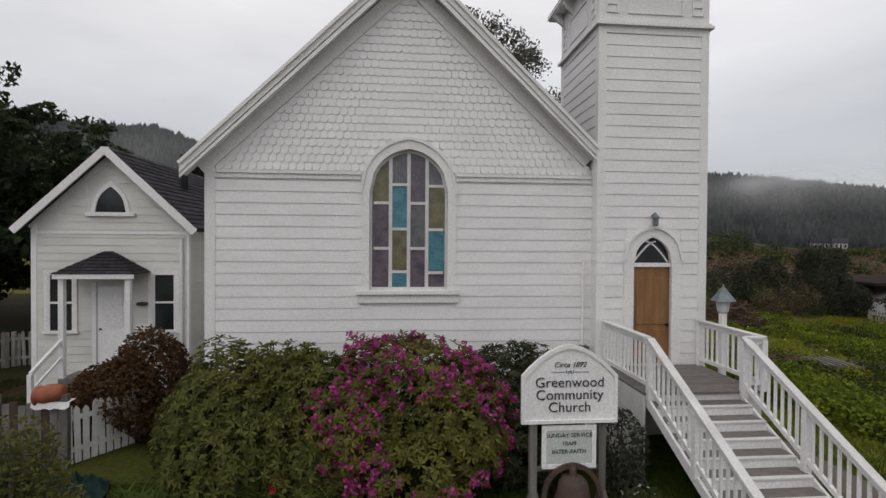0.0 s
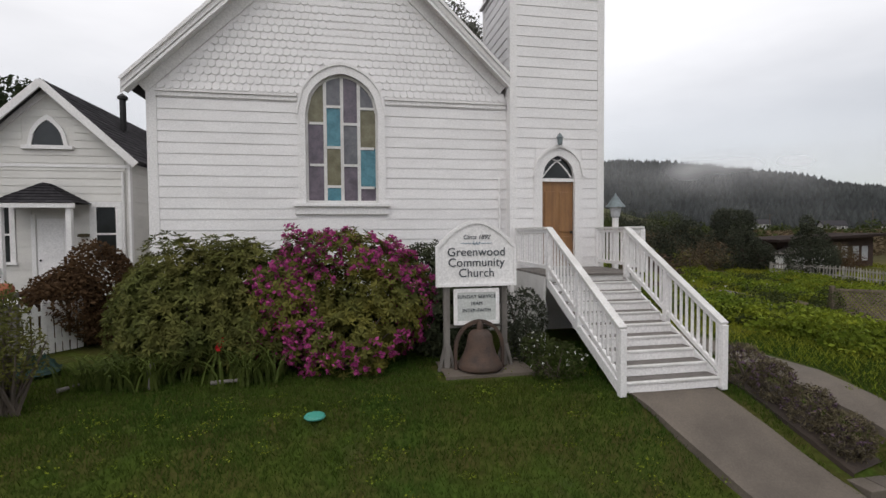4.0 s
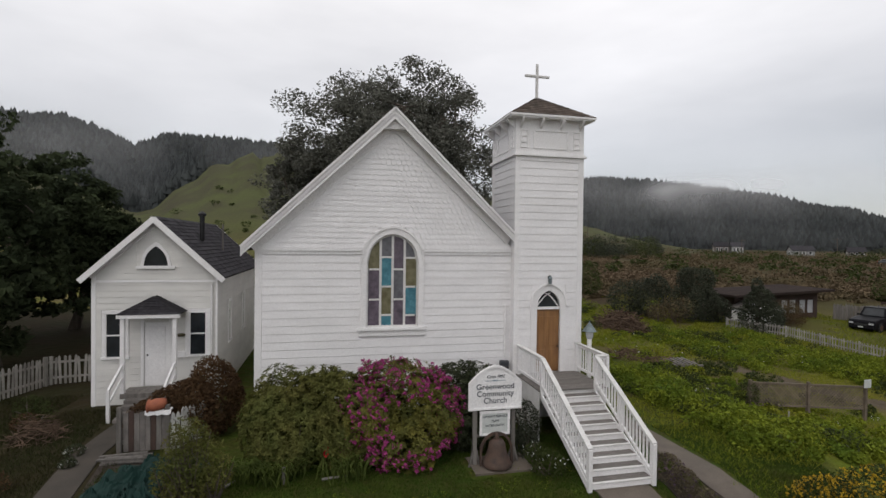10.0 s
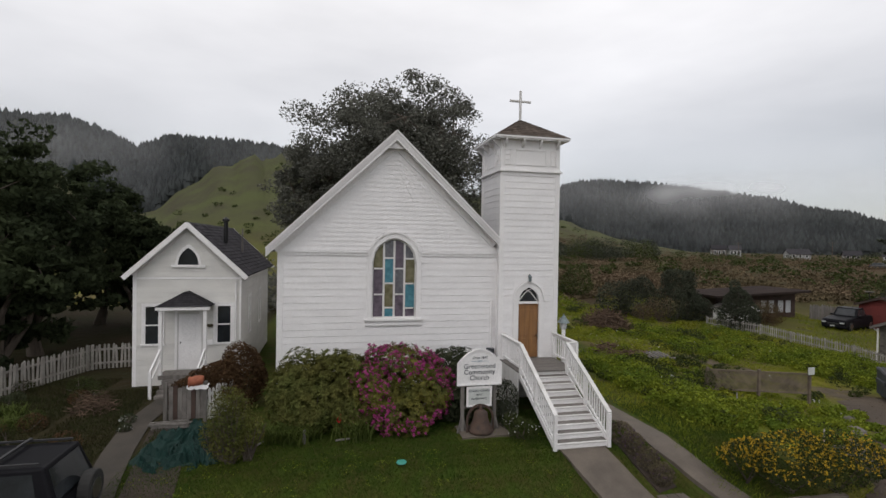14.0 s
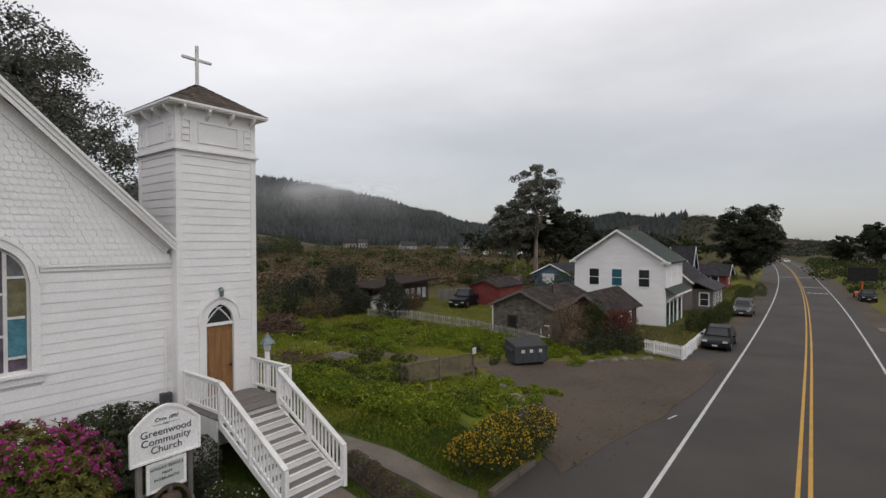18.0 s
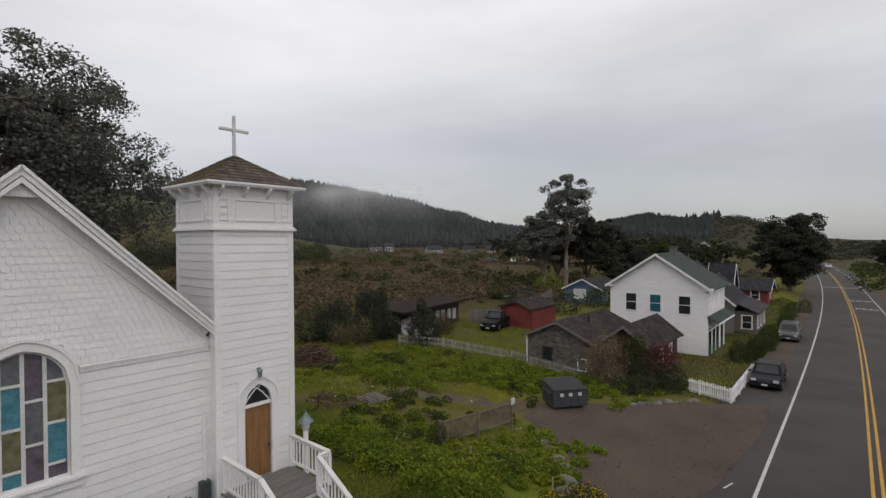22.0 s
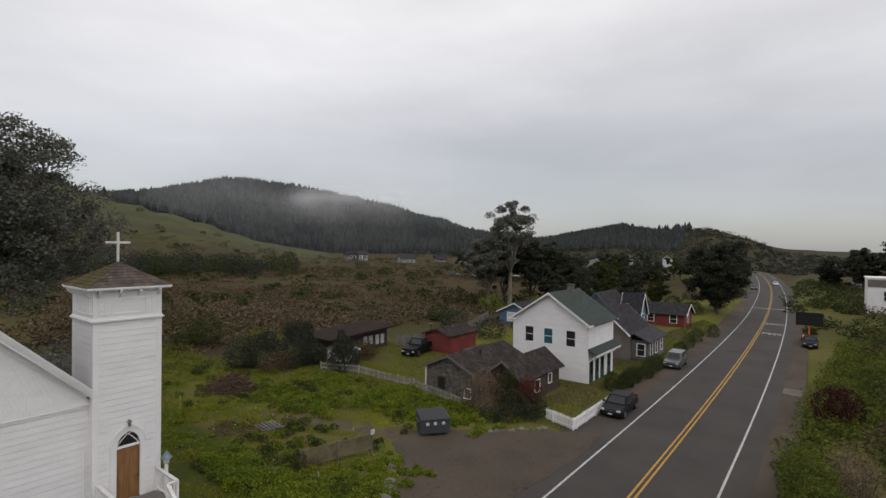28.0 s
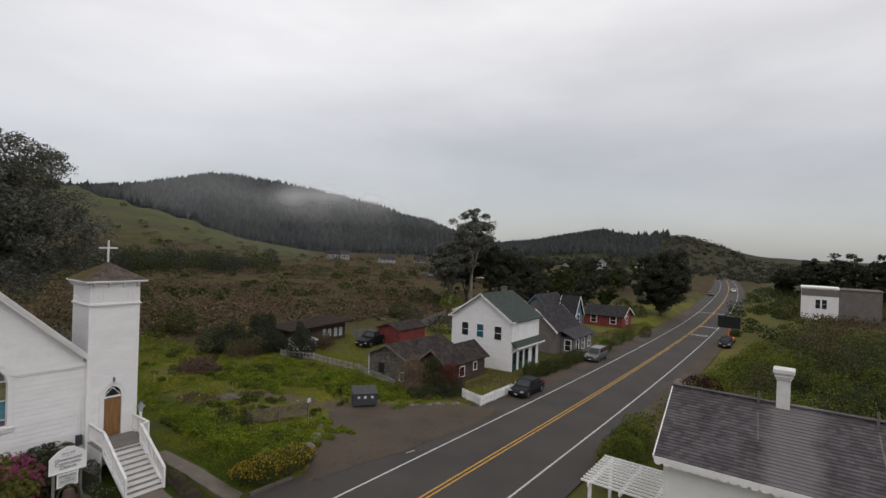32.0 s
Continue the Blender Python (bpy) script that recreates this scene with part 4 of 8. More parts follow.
boards(church, TY0, (0.1, 8.16), tower_spans, SIDING)
boards(church, T0, (5.4, 8.16), lambda z: [(TY0 + 0.13, TY1 - 0.13)], SIDING, axis="x")
boards(church, T1, (0.1, 8.16), lambda z: [(TY0 + 0.13, TY1 - 0.13)], SIDING, axis="x", step=0.46, out=1)
for x in (T0, T1):
    for y in (TY0, TY1):
        sx, sy = (1 if x == T0 else -1), (1 if y == TY0 else -1)
        s = bx(x - sx * 0.03, x + sx * 0.14, y - sy * 0.03, y + sy * 0.14, -0.1, 8.16)
        part("corner_board", s, WHITE, church)
s = bx(T0 - 0.03, T1 + 0.03, TY0 - 0.03, TY1 + 0.03, 8.16, 8.30)
s.box(T0 - 0.10, T1 + 0.10, TY0 - 0.10, TY1 + 0.10, 8.302, 8.36)
s.box(T0 - 0.06, T1 + 0.06, TY0 - 0.06, TY1 + 0.06, 8.362, 8.41)
part("tower_belt", s, WHITE, church)
part("tower_frieze", bx(T0 - 0.025, T1 + 0.025, TY0 - 0.025, TY1 + 0.025, 8.412, 9.5), WHITE, church)


def panel(parent, u0, u1, z0, z1, face):
    """A raised moulding round a sunk panel on the tower's frieze."""
    w = 0.028
    for a, b, c, d in ((u0, u1, z0, z0 + w), (u0, u1, z1 - w, z1), (u0, u0 + w, z0 + w, z1 - w), (u1 - w, u1, z0 + w, z1 - w)):
        s = bx(a, b, TY0 - 0.05, TY0 - 0.026, c, d) if face == "front" else bx(T0 - 0.05, T0 - 0.026, a, b, c, d)
        part("panel_moulding", s, WHITE, parent)


panel(church, 5.42, 6.58, 8.55, 9.12, "front")
panel(church, 11.45, 12.52, 8.55, 9.12, "side")
for u in (4.98, 6.77):
    for k in range(3):
        panel(church, u, u + 0.24, 8.56 + 0.19 * k, 8.56 + 0.19 * k + 0.19, "front")
for u in (11.0, 12.74):
    for k in range(3):
        panel(church, u, u + 0.22, 8.56 + 0.19 * k, 8.56 + 0.19 * k + 0.19, "side")
TC = ((T0 + T1) / 2, (TY0 + TY1) / 2)
EVE = 0.30
s = bx(T0 - EVE, T1 + EVE, TY0 - EVE, TY1 + EVE, 9.5, 9.56)
s.box(T0 - EVE + 0.03, T1 + EVE - 0.03, TY0 - EVE + 0.03, TY1 + EVE - 0.03, 9.46, 9.498)
part("cornice", s, WHITE, church)
prof = [(0, 9.46), (-0.24, 9.46), (-0.24, 9.40), (-0.17, 9.30), (-0.06, 9.22), (0, 9.16)]
for k in range(4):
    x = T0 + 0.12 + (T1 - T0 - 0.24) * k / 3
    part("bracket", Shape().prism([(TY0 - 0.026 + p, z_) for p, z_ in prof], "x", x - 0.035, x + 0.035), WHITE, church)
    y = TY0 + 0.12 + (TY1 - TY0 - 0.24) * k / 3
    part("bracket", Shape().prism([(T0 - 0.026 + p, z_) for p, z_ in prof], "y", y - 0.035, y + 0.035), WHITE, church)
tip = (TC[0], TC[1], 10.47)
e = EVE - 0.01
cs = [(T0 - e, TY0 - e, 9.565), (T1 + e, TY0 - e, 9.565), (T1 + e, TY1 + e, 9.565), (T0 - e, TY1 + e, 9.565)]
part("tower_roof", Shape().add(cs + [tip], [(0, 1, 4), (1, 2, 4), (2, 3, 4), (3, 0, 4), (3, 2, 1, 0)]), TOWER_ROOF, church)
for i in range(4):
    a, b = Vector(cs[i]), Vector(cs[(i + 1) % 4])
    s = roof_tiles(Shape(), a, b, Vector(tip) + (b - a) * 0.02, Vector(tip) - (b - a) * 0.02, 9, 15, 0.009, rt)
    part("tower_shingles", s, MOSS_ROOF if i == 3 else TOWER_ROOF, church, "yellow moss on old wood shingles" if i == 3 else "")
cz = TC[1]
s = bx(TC[0] - 0.045, TC[0] + 0.045, cz - 0.04, cz + 0.04, 10.40, 11.62)
part("cross", s, WHITE_OLD, church, "weathered white wooden cross", bevel=0.02)
part("cross_arm", bx(TC[0] - 0.44, TC[0] + 0.44, cz - 0.035, cz + 0.035, 11.16, 11.25), WHITE_OLD, church, bevel=0.02)

# entrance door and its pointed surround
DX, DHW, DZ0, DZT, DZA = 6.0, 0.40, 1.50, 3.48, 4.08
dglass = arch_pts(DX, DHW, 3.55, DZA, 7)
surround = ring(Shape(), [(DX - DHW, DZ0)] + arch_pts(DX, DHW, 3.55, DZA, 7) + [(DX + DHW, DZ0)], [(DX - 0.60, DZ0)] + arch_pts(DX, 0.60, 3.62, 4.28, 7) + [(DX + 0.60, DZ0)], TY0 - 0.06, TY0 + 0.03)
over = Shape()
for (xa, za_), (xb, zb_) in zip(arch_pts(DX, 0.55, 3.6, 4.2, 9), arch_pts(DX, 0.55, 3.6, 4.2, 9)[1:]):
    over.prism([(xa, za_), (xb, zb_), (xb, 4.32), (xa, 4.32)], "y", TY0 - 0.012, TY0 + 0.02)
part("tower_wall", over, SIDING, church)
door_frame = part("door_surround", surround, WHITE, church)
hood = ring(Shape(), arch_pts(DX, 0.58, 3.62, 4.26, 7), arch_pts(DX, 0.64, 3.60, 4.33, 7), TY0 - 0.10, TY0 - 0.058)
part("door_hood", hood, WHITE, door_frame)
dr = part("door", bx(DX - DHW, DX + DHW, TY0 + 0.05, TY0 + 0.10, DZ0, DZT), DOORWOOD, church, "varnished brown wooden door")
for (a, b, c, d) in ((-0.30, -0.05, 1.65, 2.2), (0.05, 0.30, 1.65, 2.2), (-0.30, -0.05, 2.3, 3.25), (0.05, 0.30, 2.3, 3.25)):
    part("door_panel", bx(DX + a, DX + b, TY0 + 0.035, TY0 + 0.052, c, d), DOORWOOD, dr, bevel=0.012)
part("door_knob", Shape().lathe((DX + 0.34, TY0 + 0.0, 2.3), [(0.01, -0.03), (0.035, -0.02), (0.035, 0.02), (0.01, 0.03)], 10), BLACK, dr)
part("transom_bar", bx(DX - DHW, DX + DHW, TY0 - 0.01, TY0 + 0.09, DZT, 3.56), WHITE, door_frame)
part("transom_pane", Shape().prism([(DX + DHW, 3.56)] + [(DX - DHW, 3.56)] + dglass[1:-1], "y", TY0 + 0.06, TY0 + 0.07), GLASS_DARK, door_frame)
tr = Shape()
for sgn in (-1, 1):
    for k in range(6):
        q0, q1 = k / 6, (k + 1) / 6
        f_ = lambda q: (DX + sgn * (0.36 - 0.46 * q), TY0 + 0.05, 3.58 + 0.42 * math.sin(q * 1.45))
        tr.bar(f_(q0), f_(q1), 0.03, 0.03)
part("tracery", tr, WHITE, door_frame)
wl_ = part("wall_lamp", Shape().lathe((5.98, TY0 - 0.17, 4.30), [(0.02, 0.0), (0.055, 0.02), (0.06, 0.16), (0.085, 0.17), (0.03, 0.24), (0.01, 0.27)], 10), COPPER, church)
part("lamp_arm", Shape().bar((5.98, TY0 - 0.02, 4.50), (5.98, TY0 - 0.17, 4.56), 0.03, 0.03), BLACK, wl_)

# ---- entrance stairs ----
SX0, SX1 = 5.02, 6.62
DECKZ, NR = 1.49, 10
SY0, SY1 = 6.40, 9.05   # foot and head of the flight
RUN = (SY1 - SY0) / 9
stairs = thing("entrance_stairs", "white wooden stairs with grey treads and picket rails", "stairs", (5.8, 8.0, 0))
for k in range(9):
    y0, zt = SY0 + RUN * k, DECKZ / NR * (k + 1)
    tread = part("tread", bx(SX0, SX1, y0 + 0.055, y0 + RUN, zt - 0.028, zt), DECK, stairs, bevel=0.004)
    part("nosing", bx(SX0, SX1, y0 - 0.02, y0 + 0.054, zt - 0.03, zt + 0.003), WHITE_OLD, tread, "worn white painted edge", bevel=0.006)
    part("riser", bx(SX0, SX1, y0, y0 + 0.025, zt - DECKZ / NR, zt - 0.029), WHITE, stairs)
part("riser", bx(SX0, SX1, SY1, SY1 + 0.025, DECKZ - DECKZ / NR, DECKZ - 0.041), WHITE_OLD, stairs)
for k in range(13):
    y0 = SY1 - 0.03 + 0.138 * k
    part("deck_board", bx(SX0 - 0.1, 7.0, y0, y0 + 0.13, DECKZ - 0.04, DECKZ), DECK, stairs)
for x in (SX0 - 0.04, SX1):
    part("stringer", Shape().prism([(SY0 - 0.02, -0.05), (SY1 + 0.05, DECKZ - 0.22), (SY1 + 0.05, DECKZ - 0.05), (SY0 - 0.02, 0.12)], "x", x, x + 0.04), WHITE, stairs)
part("deck_skirt", bx(SX0 - 0.1, SX0 - 0.06, SY1, TY0 - 0.03, 0.0, DECKZ - 0.04), WHITE_OLD, stairs)
part("deck_skirt", bx(6.96, 7.0, SY1, TY0 - 0.03, 0.0, DECKZ - 0.04), WHITE_OLD, stairs)
part("deck_skirt", bx(SX1 + 0.04, 6.99, SY1 + 0.01, SY1 + 0.05, 0.0, DECKZ - 0.04), WHITE_OLD, stairs)


def rail(p, q, newels, n):
    """A sloped or level picket rail between two posts."""
    p, q = Vector(p), Vector(q)
    top, low = Vector((0, 0, 0.90)), Vector((0, 0, 0.14))
    part("hand_rail", Shape().bar(p + top, q + top, 0.13, 0.045), WHITE_OLD, stairs, bevel=0.006)
    part("sub_rail", Shape().bar(p + top - Vector((0, 0, 0.065)), q + top - Vector((0, 0, 0.065)), 0.045, 0.07), WHITE, stairs)
    part("bottom_rail", Shape().bar(p + low, q + low, 0.05, 0.07), WHITE, stairs)
    for k in range(1, n):
        c = p.lerp(q, k / n)
        part("baluster", bx(c.x - 0.017, c.x + 0.017, c.y - 0.017, c.y + 0.017, c.z + 0.15, c.z + 0.85), WHITE, stairs)
    for c in newels:
        part("newel_post", bx(c[0] - 0.048, c[0] + 0.048, c[1] - 0.048, c[1] + 0.048, c[2], c[3]), WHITE, stairs, bevel=0.006)


for x in (SX0 - 0.02, SX1 + 0.02):
    rail((x, SY0 - 0.04, 0.05), (x, SY1 - 0.05, DECKZ), [(x, SY0 - 0.02, -0.03, 0.93), (x, SY1 - 0.05, DECKZ - 0.1, DECKZ + 0.87), (x, (SY0 + SY1) / 2, 0.7, 1.62)], 19)
rail((SX0 - 0.02, SY1 + 0.01, DECKZ), (SX0 - 0.02, TY0 - 0.06, DECKZ), [(SX0 - 0.02, TY0 - 0.1, DECKZ, DECKZ + 0.87)], 12)
rail((SX1 + 0.04, SY1 - 0.05, DECKZ), (6.98, SY1 - 0.05, DECKZ), [], 3)
rail((6.98, SY1 - 0.05, DECKZ), (6.98, TY0 - 0.06, DECKZ), [(6.98, SY1 - 0.05, DECKZ, DECKZ + 0.87), (6.98, TY0 - 0.1, DECKZ, DECKZ + 0.87)], 12)

lan = thing("post_lantern", "weathered metal lantern on a white post beside the steps", "lamp", (7.12, 10.25, 1.4))
part("post", bx(7.07, 7.17, 10.2, 10.3, 0.0, 2.62), WHITE, lan)
lb = part("lantern_body", Shape().lathe((7.12, 10.25, 2.62), [(0.07, 0), (0.10, 0.03), (0.13, 0.24), (0.02, 0.25)], 8), HEADLIGHT, lan)
part("lantern_hood", Shape().lathe((7.12, 10.25, 2.86), [(0.22, 0), (0.20, 0.03), (0.10, 0.16), (0.07, 0.22), (0.03, 0.25), (0.01, 0.32)], 12), COPPER, lan)

# ---- sign and bell ----
sign = thing("church_sign", "white arched sign board on grey posts", "sign", (3.17, 7.93, 0))
sign.location = (3.29, 8.05, 0)
part("sign_post", bx(2.62, 2.72, 7.91, 8.0, -0.05, 1.46), GREYWOOD, sign)
part("sign_post", bx(3.62, 3.72, 7.91, 8.0, -0.05, 1.46), GREYWOOD, sign)
for x in (2.67, 3.67):
    for dx in (-0.14, 0.14):
        part("brace", Shape().bar((x + dx, 7.93, -0.02), (x + dx * 0.25, 7.93, 0.42), 0.05, 0.05), GREYWOOD, sign)
half = 0.69
zs_ = 2.09
crest = lambda u, low, high: low + (high - low) * (1 - 0.84 * u * u - 0.16 * abs(u))
outer = [(3.17 - half, 1.42), (3.17 + half, 1.42)] + [(3.17 + half * (1 - k / 7), crest(1 - k / 7, zs_, 2.53)) for k in range(15)]
sb = part("sign_board", Shape().prism(outer, "y", 7.87, 7.91), WHITE, sign)
i2 = half - 0.045
inner = [(3.17 - i2, 1.465), (3.17 + i2, 1.465)] + [(3.17 + i2 * (1 - k / 7), crest(1 - k / 7, zs_ - 0.03, 2.47)) for k in range(15)]
part("sign_border", ring(Shape(), inner + inner[:1], outer + outer[:1], 7.845, 7.872), WHITE, sb)
lettr = part("letter_case", bx(2.80, 3.54, 7.88, 7.93, 0.80, 1.36), WHITE, sign)
for b_ in ((2.78, 3.56, 7.86, 7.90, 1.32, 1.38), (2.78, 3.56, 7.86, 7.90, 0.78, 0.84), (2.78, 2.84, 7.86, 7.90, 0.84, 1.32), (3.50, 3.56, 7.86, 7.90, 0.84, 1.32)):
    part("case_frame", bx(*b_), WHITE, lettr)
part("letter_panel", bx(2.84, 3.50, 7.872, 7.882, 0.84, 1.32), LETTERBOARD, lettr)
part("cross_rail", bx(2.72, 3.62, 7.93, 7.97, 0.72, 0.78), GREYWOOD, sign)


def lettering(text, x, z, size, y, parent, material, shear=0.0, stretch=1.0):
    cu = bpy.data.curves.new("lettering", "FONT")
    cu.body, cu.size, cu.align_x, cu.extrude, cu.shear = text, size, "CENTER", 0.004, shear
    cu.space_character = stretch
    cu.materials.append(material)
    ob = new("lettering", cu)
    ob.parent = parent
    ob.location = Vector((x, y, z)) - ORIGIN[parent.name]
    ob.rotation_euler = (radians(90), 0, 0)
    return ob


for tx, z_, sz in (("Greenwood", 1.93, 0.20), ("Community", 1.755, 0.20), ("Church", 1.58, 0.20)):
    lettering(tx, 3.17, z_, sz, 7.862, sb, LETTER, 0, 1.02)
lettering("Circa 1892", 3.17, 2.21, 0.105, 7.862, sb, LETTER, 0.3)
orn = Shape()
orn.box(2.90, 3.10, 7.862, 7.868, 2.135, 2.143).box(3.24, 3.44, 7.862, 7.868, 2.135, 2.143)
for k in range(5):
    orn.box(3.11 + 0.026 * k, 3.124 + 0.026 * k, 7.862, 7.868, 2.125 - 0.012 * (k % 2), 2.15 + 0.014 * ((k + 1) % 2))
part("ornament", orn, LETTERBLUE, sb)
for tx, z_ in (("SUNDAY SERVICE", 1.22), ("10AM", 1.105), ("INTER-FAITH", 0.99)):
    lettering(tx, 3.17, z_, 0.082, 7.868, lettr, LETTER, 0, 1.05)
bell = thing("church_bell", "rusty brown cast-iron bell on its yoke", "bell", (3.2, 7.85, 0.05))
bell.location = (3.32, 7.97, 0.05)
part("bell_body", Shape().lathe((3.2, 7.78, 0.07), [(0.36, 0), (0.385, 0.03), (0.35, 0.10), (0.27, 0.25), (0.22, 0.42), (0.20, 0.55), (0.15, 0.62), (0.05, 0.645)], 24), RUST, bell, smooth=True)
yk = Shape()
for k in range(12):
    a0, a1 = math.pi * k / 12, math.pi * (k + 1) / 12
    yk.bar((3.2 + 0.40 * math.cos(a0), 7.83, 0.40 + 0.44 * math.sin(a0)), (3.2 + 0.40 * math.cos(a1), 7.83, 0.40 + 0.44 * math.sin(a1)), 0.05, 0.06)
yk.box(3.58, 3.63, 7.80, 7.86, 0.05, 0.42).box(2.77, 2.82, 7.80, 7.86, 0.05, 0.42)
part("yoke", yk, RUST, bell)
part("bell_crown", Shape().lathe((3.2, 7.79, 0.70), [(0.06, 0), (0.05, 0.1), (0.02, 0.16)], 8), RUST, bell)

# grey meter box at the foot of the tower
mb_ = thing("meter_box", "small grey electric meter box on the tower wall", "meter box", (4.62, 11.05, 1.5))
part("box", bx(4.50, 4.76, 10.98, 11.16, 1.35, 1.85), DUMPGREY, mb_, bevel=0.01)
part("conduit", Shape().tube((4.66, 11.1, 1.85), (4.66, 11.1, 3.6), 0.025), WHITE, mb_)
part("conduit", Shape().tube((4.66, 11.1, 1.35), (4.66, 11.1, 0.1), 0.025), WHITE, mb_)


# ---- windows and plain houses ----
def sash_window(parent, c, u0, u1, z0, z1, face, glass_mat=GLASS_DARK, trim=WHITE, w=0.09, meet=True):
    """A framed window on a wall plane. face: -x, +x, -y or +y; c is the wall's coordinate."""
    sg = -1 if face[0] == "-" else 1

    def b(a, d, e, f, p0, p1):
        q0, q1 = c + sg * p0, c + sg * p1
        return bx(q0, q1, a, d, e, f) if face[1] == "x" else bx(a, d, q0, q1, e, f)

    fr = part("window_frame", b(u0 - w, u1 + w, z1, z1 + w * 1.2, 0.0, 0.05), trim, parent)
    for a, d, e, f in ((u0 - w, u0, z0, z1), (u1, u1 + w, z0, z1)):
        part("window_jamb", b(a, d, e, f, 0.0, 0.045), trim, fr)
    part("window_sill", b(u0 - w * 1.3, u1 + w * 1.3, z0 - 0.07, z0, 0.0, 0.08), trim, fr)
    zm = (z0 + z1) / 2
    part("pane", b(u0, u1, z0, z1, 0.004, 0.012), glass_mat, fr)
    if meet:
        part("meeting_rail", b(u0, u1, zm - 0.025, zm + 0.025, 0.012, 0.035), trim, fr)
    for a, d in ((u0, u0 + 0.035), (u1 - 0.035, u1)):
        part("stile", b(a, d, z0, z1, 0.012, 0.03), trim, fr)


def gable_roof(parent, x0, x1, y0, y1, ze, za, axis, material, over=0.3, t=0.1, rows=14, cols=30, trim=WHITE):
    """Two slopes with fascia; axis is the ridge's direction."""
    if axis == "y":
        c = (x0 + x1) / 2
        k = (za - ze) / ((x1 - x0) / 2)
        for sd, ex in ((-1, x0 - over), (1, x1 + over)):
            ez = ze - over * k + 0.1
            a, b, cc, d = (ex, y0 - over, ez), (ex, y1 + over, ez), (c, y1 + over, za + 0.12), (c, y0 - over, za + 0.12)
            quad = (a, b, cc, d) if sd > 0 else (b, a, d, cc)
            part("roof_slope", Shape().slab(*quad, t), material, parent)
            part("roofing", roof_tiles(Shape(), *quad, rows, cols, rnd=rt), material, parent)
            for y in (y0 - over - 0.025, y1 + over - 0.0):
                part("rake_board", Shape().bar((ex, y, ez - 0.1), (c, y, za + 0.02), 0.045, 0.18), trim, parent)
                if sd > 0:
                    part("rake_peak", bx(c - 0.09, c + 0.09, y - 0.026, y + 0.026, za - 0.10, za + 0.09), trim, parent)
    else:
        c = (y0 + y1) / 2
        k = (za - ze) / ((y1 - y0) / 2)
        for sd, ey in ((-1, y0 - over), (1, y1 + over)):
            ez = ze - over * k + 0.1
            a, b, cc, d = (x0 - over, ey, ez), (x1 + over, ey, ez), (x1 + over, c, za + 0.12), (x0 - over, c, za + 0.12)
            quad = (a, b, cc, d) if sd < 0 else (b, a, d, cc)
            part("roof_slope", Shape().slab(*quad, t), material, parent)
            part("roofing", roof_tiles(Shape(), *quad, rows, cols, rnd=rt), material, parent)
            for x in (x0 - over - 0.02, x1 + over):
                part("rake_board", Shape().bar((x, ey, ez - 0.1), (x, c, za + 0.02), 0.045, 0.18), trim, parent)
                if sd > 0:
                    part("rake_peak", bx(x - 0.026, x + 0.026, c - 0.09, c + 0.09, za - 0.10, za + 0.09), trim, parent)


def body(parent, x0, x1, y0, y1, zb, ze, za, axis, material):
    """Four walls with gables."""
    t = 0.14
    if axis == "y":
        gp = [(x0, zb), (x1, zb), (x1, ze), ((x0 + x1) / 2, za), (x0, ze)]
        part("wall", Shape().prism(gp, "y", y0, y0 + t), material, parent)
        part("wall", Shape().prism(gp, "y", y1 - t, y1), material, parent)
        part("wall", bx(x0, x0 + t, y0 + t, y1 - t, zb, ze), material, parent)
        part("wall", bx(x1 - t, x1, y0 + t, y1 - t, zb, ze), material, parent)
    else:
        gp = [(y0, zb), (y1, zb), (y1, ze), ((y0 + y1) / 2, za), (y0, ze)]
        part("wall", Shape().prism(gp, "x", x0, x0 + t), material, parent)
        part("wall", Shape().prism(gp, "x", x1 - t, x1), material, parent)
        part("wall", bx(x0 + t, x1 - t, y0, y0 + t, zb, ze), material, parent)
        part("wall", bx(x0 + t, x1 - t, y1 - t, y1, zb, ze), material, parent)


# ---- small house beside the church ----
hs = thing("cottage", "small cream gabled house with hooded porch", "house", (-6.8, 18, 0))
HX0, HX1, HY0, HY1, HE, HA = -8.4, -4.6, 14.7, 23.0, 4.42, 6.2
HC = (HX0 + HX1) / 2
body(hs, HX0, HX1, HY0, HY1, -0.2, HE, HA, "y", CREAM)


def cottage_spans(z):
    lim = (HX1 - HX0) / 2 if z < HE else max((HA - z) / (HA - HE) * (HX1 - HX0) / 2 - 0.05, 0)
    runs = [(HC - lim + 0.1, HC + lim - 0.1)]
    cut = []
    if 1.5 < z < 3.2:
        cut = [(-8.14, -7.30), (-5.56, -4.84)]
    if 0.6 < z < 2.95:
        cut.append((-6.95, -5.95))
    if 4.55 < z < 5.4:
        cut.append((HC - 0.6, HC + 0.6))
    for a, b in sorted(cut):
        nxt = []
        for p, q in runs:
            if a > p and b < q:
                nxt += [(p, a), (b, q)]
            else:
                nxt.append((p, q))
        runs = nxt
    return runs


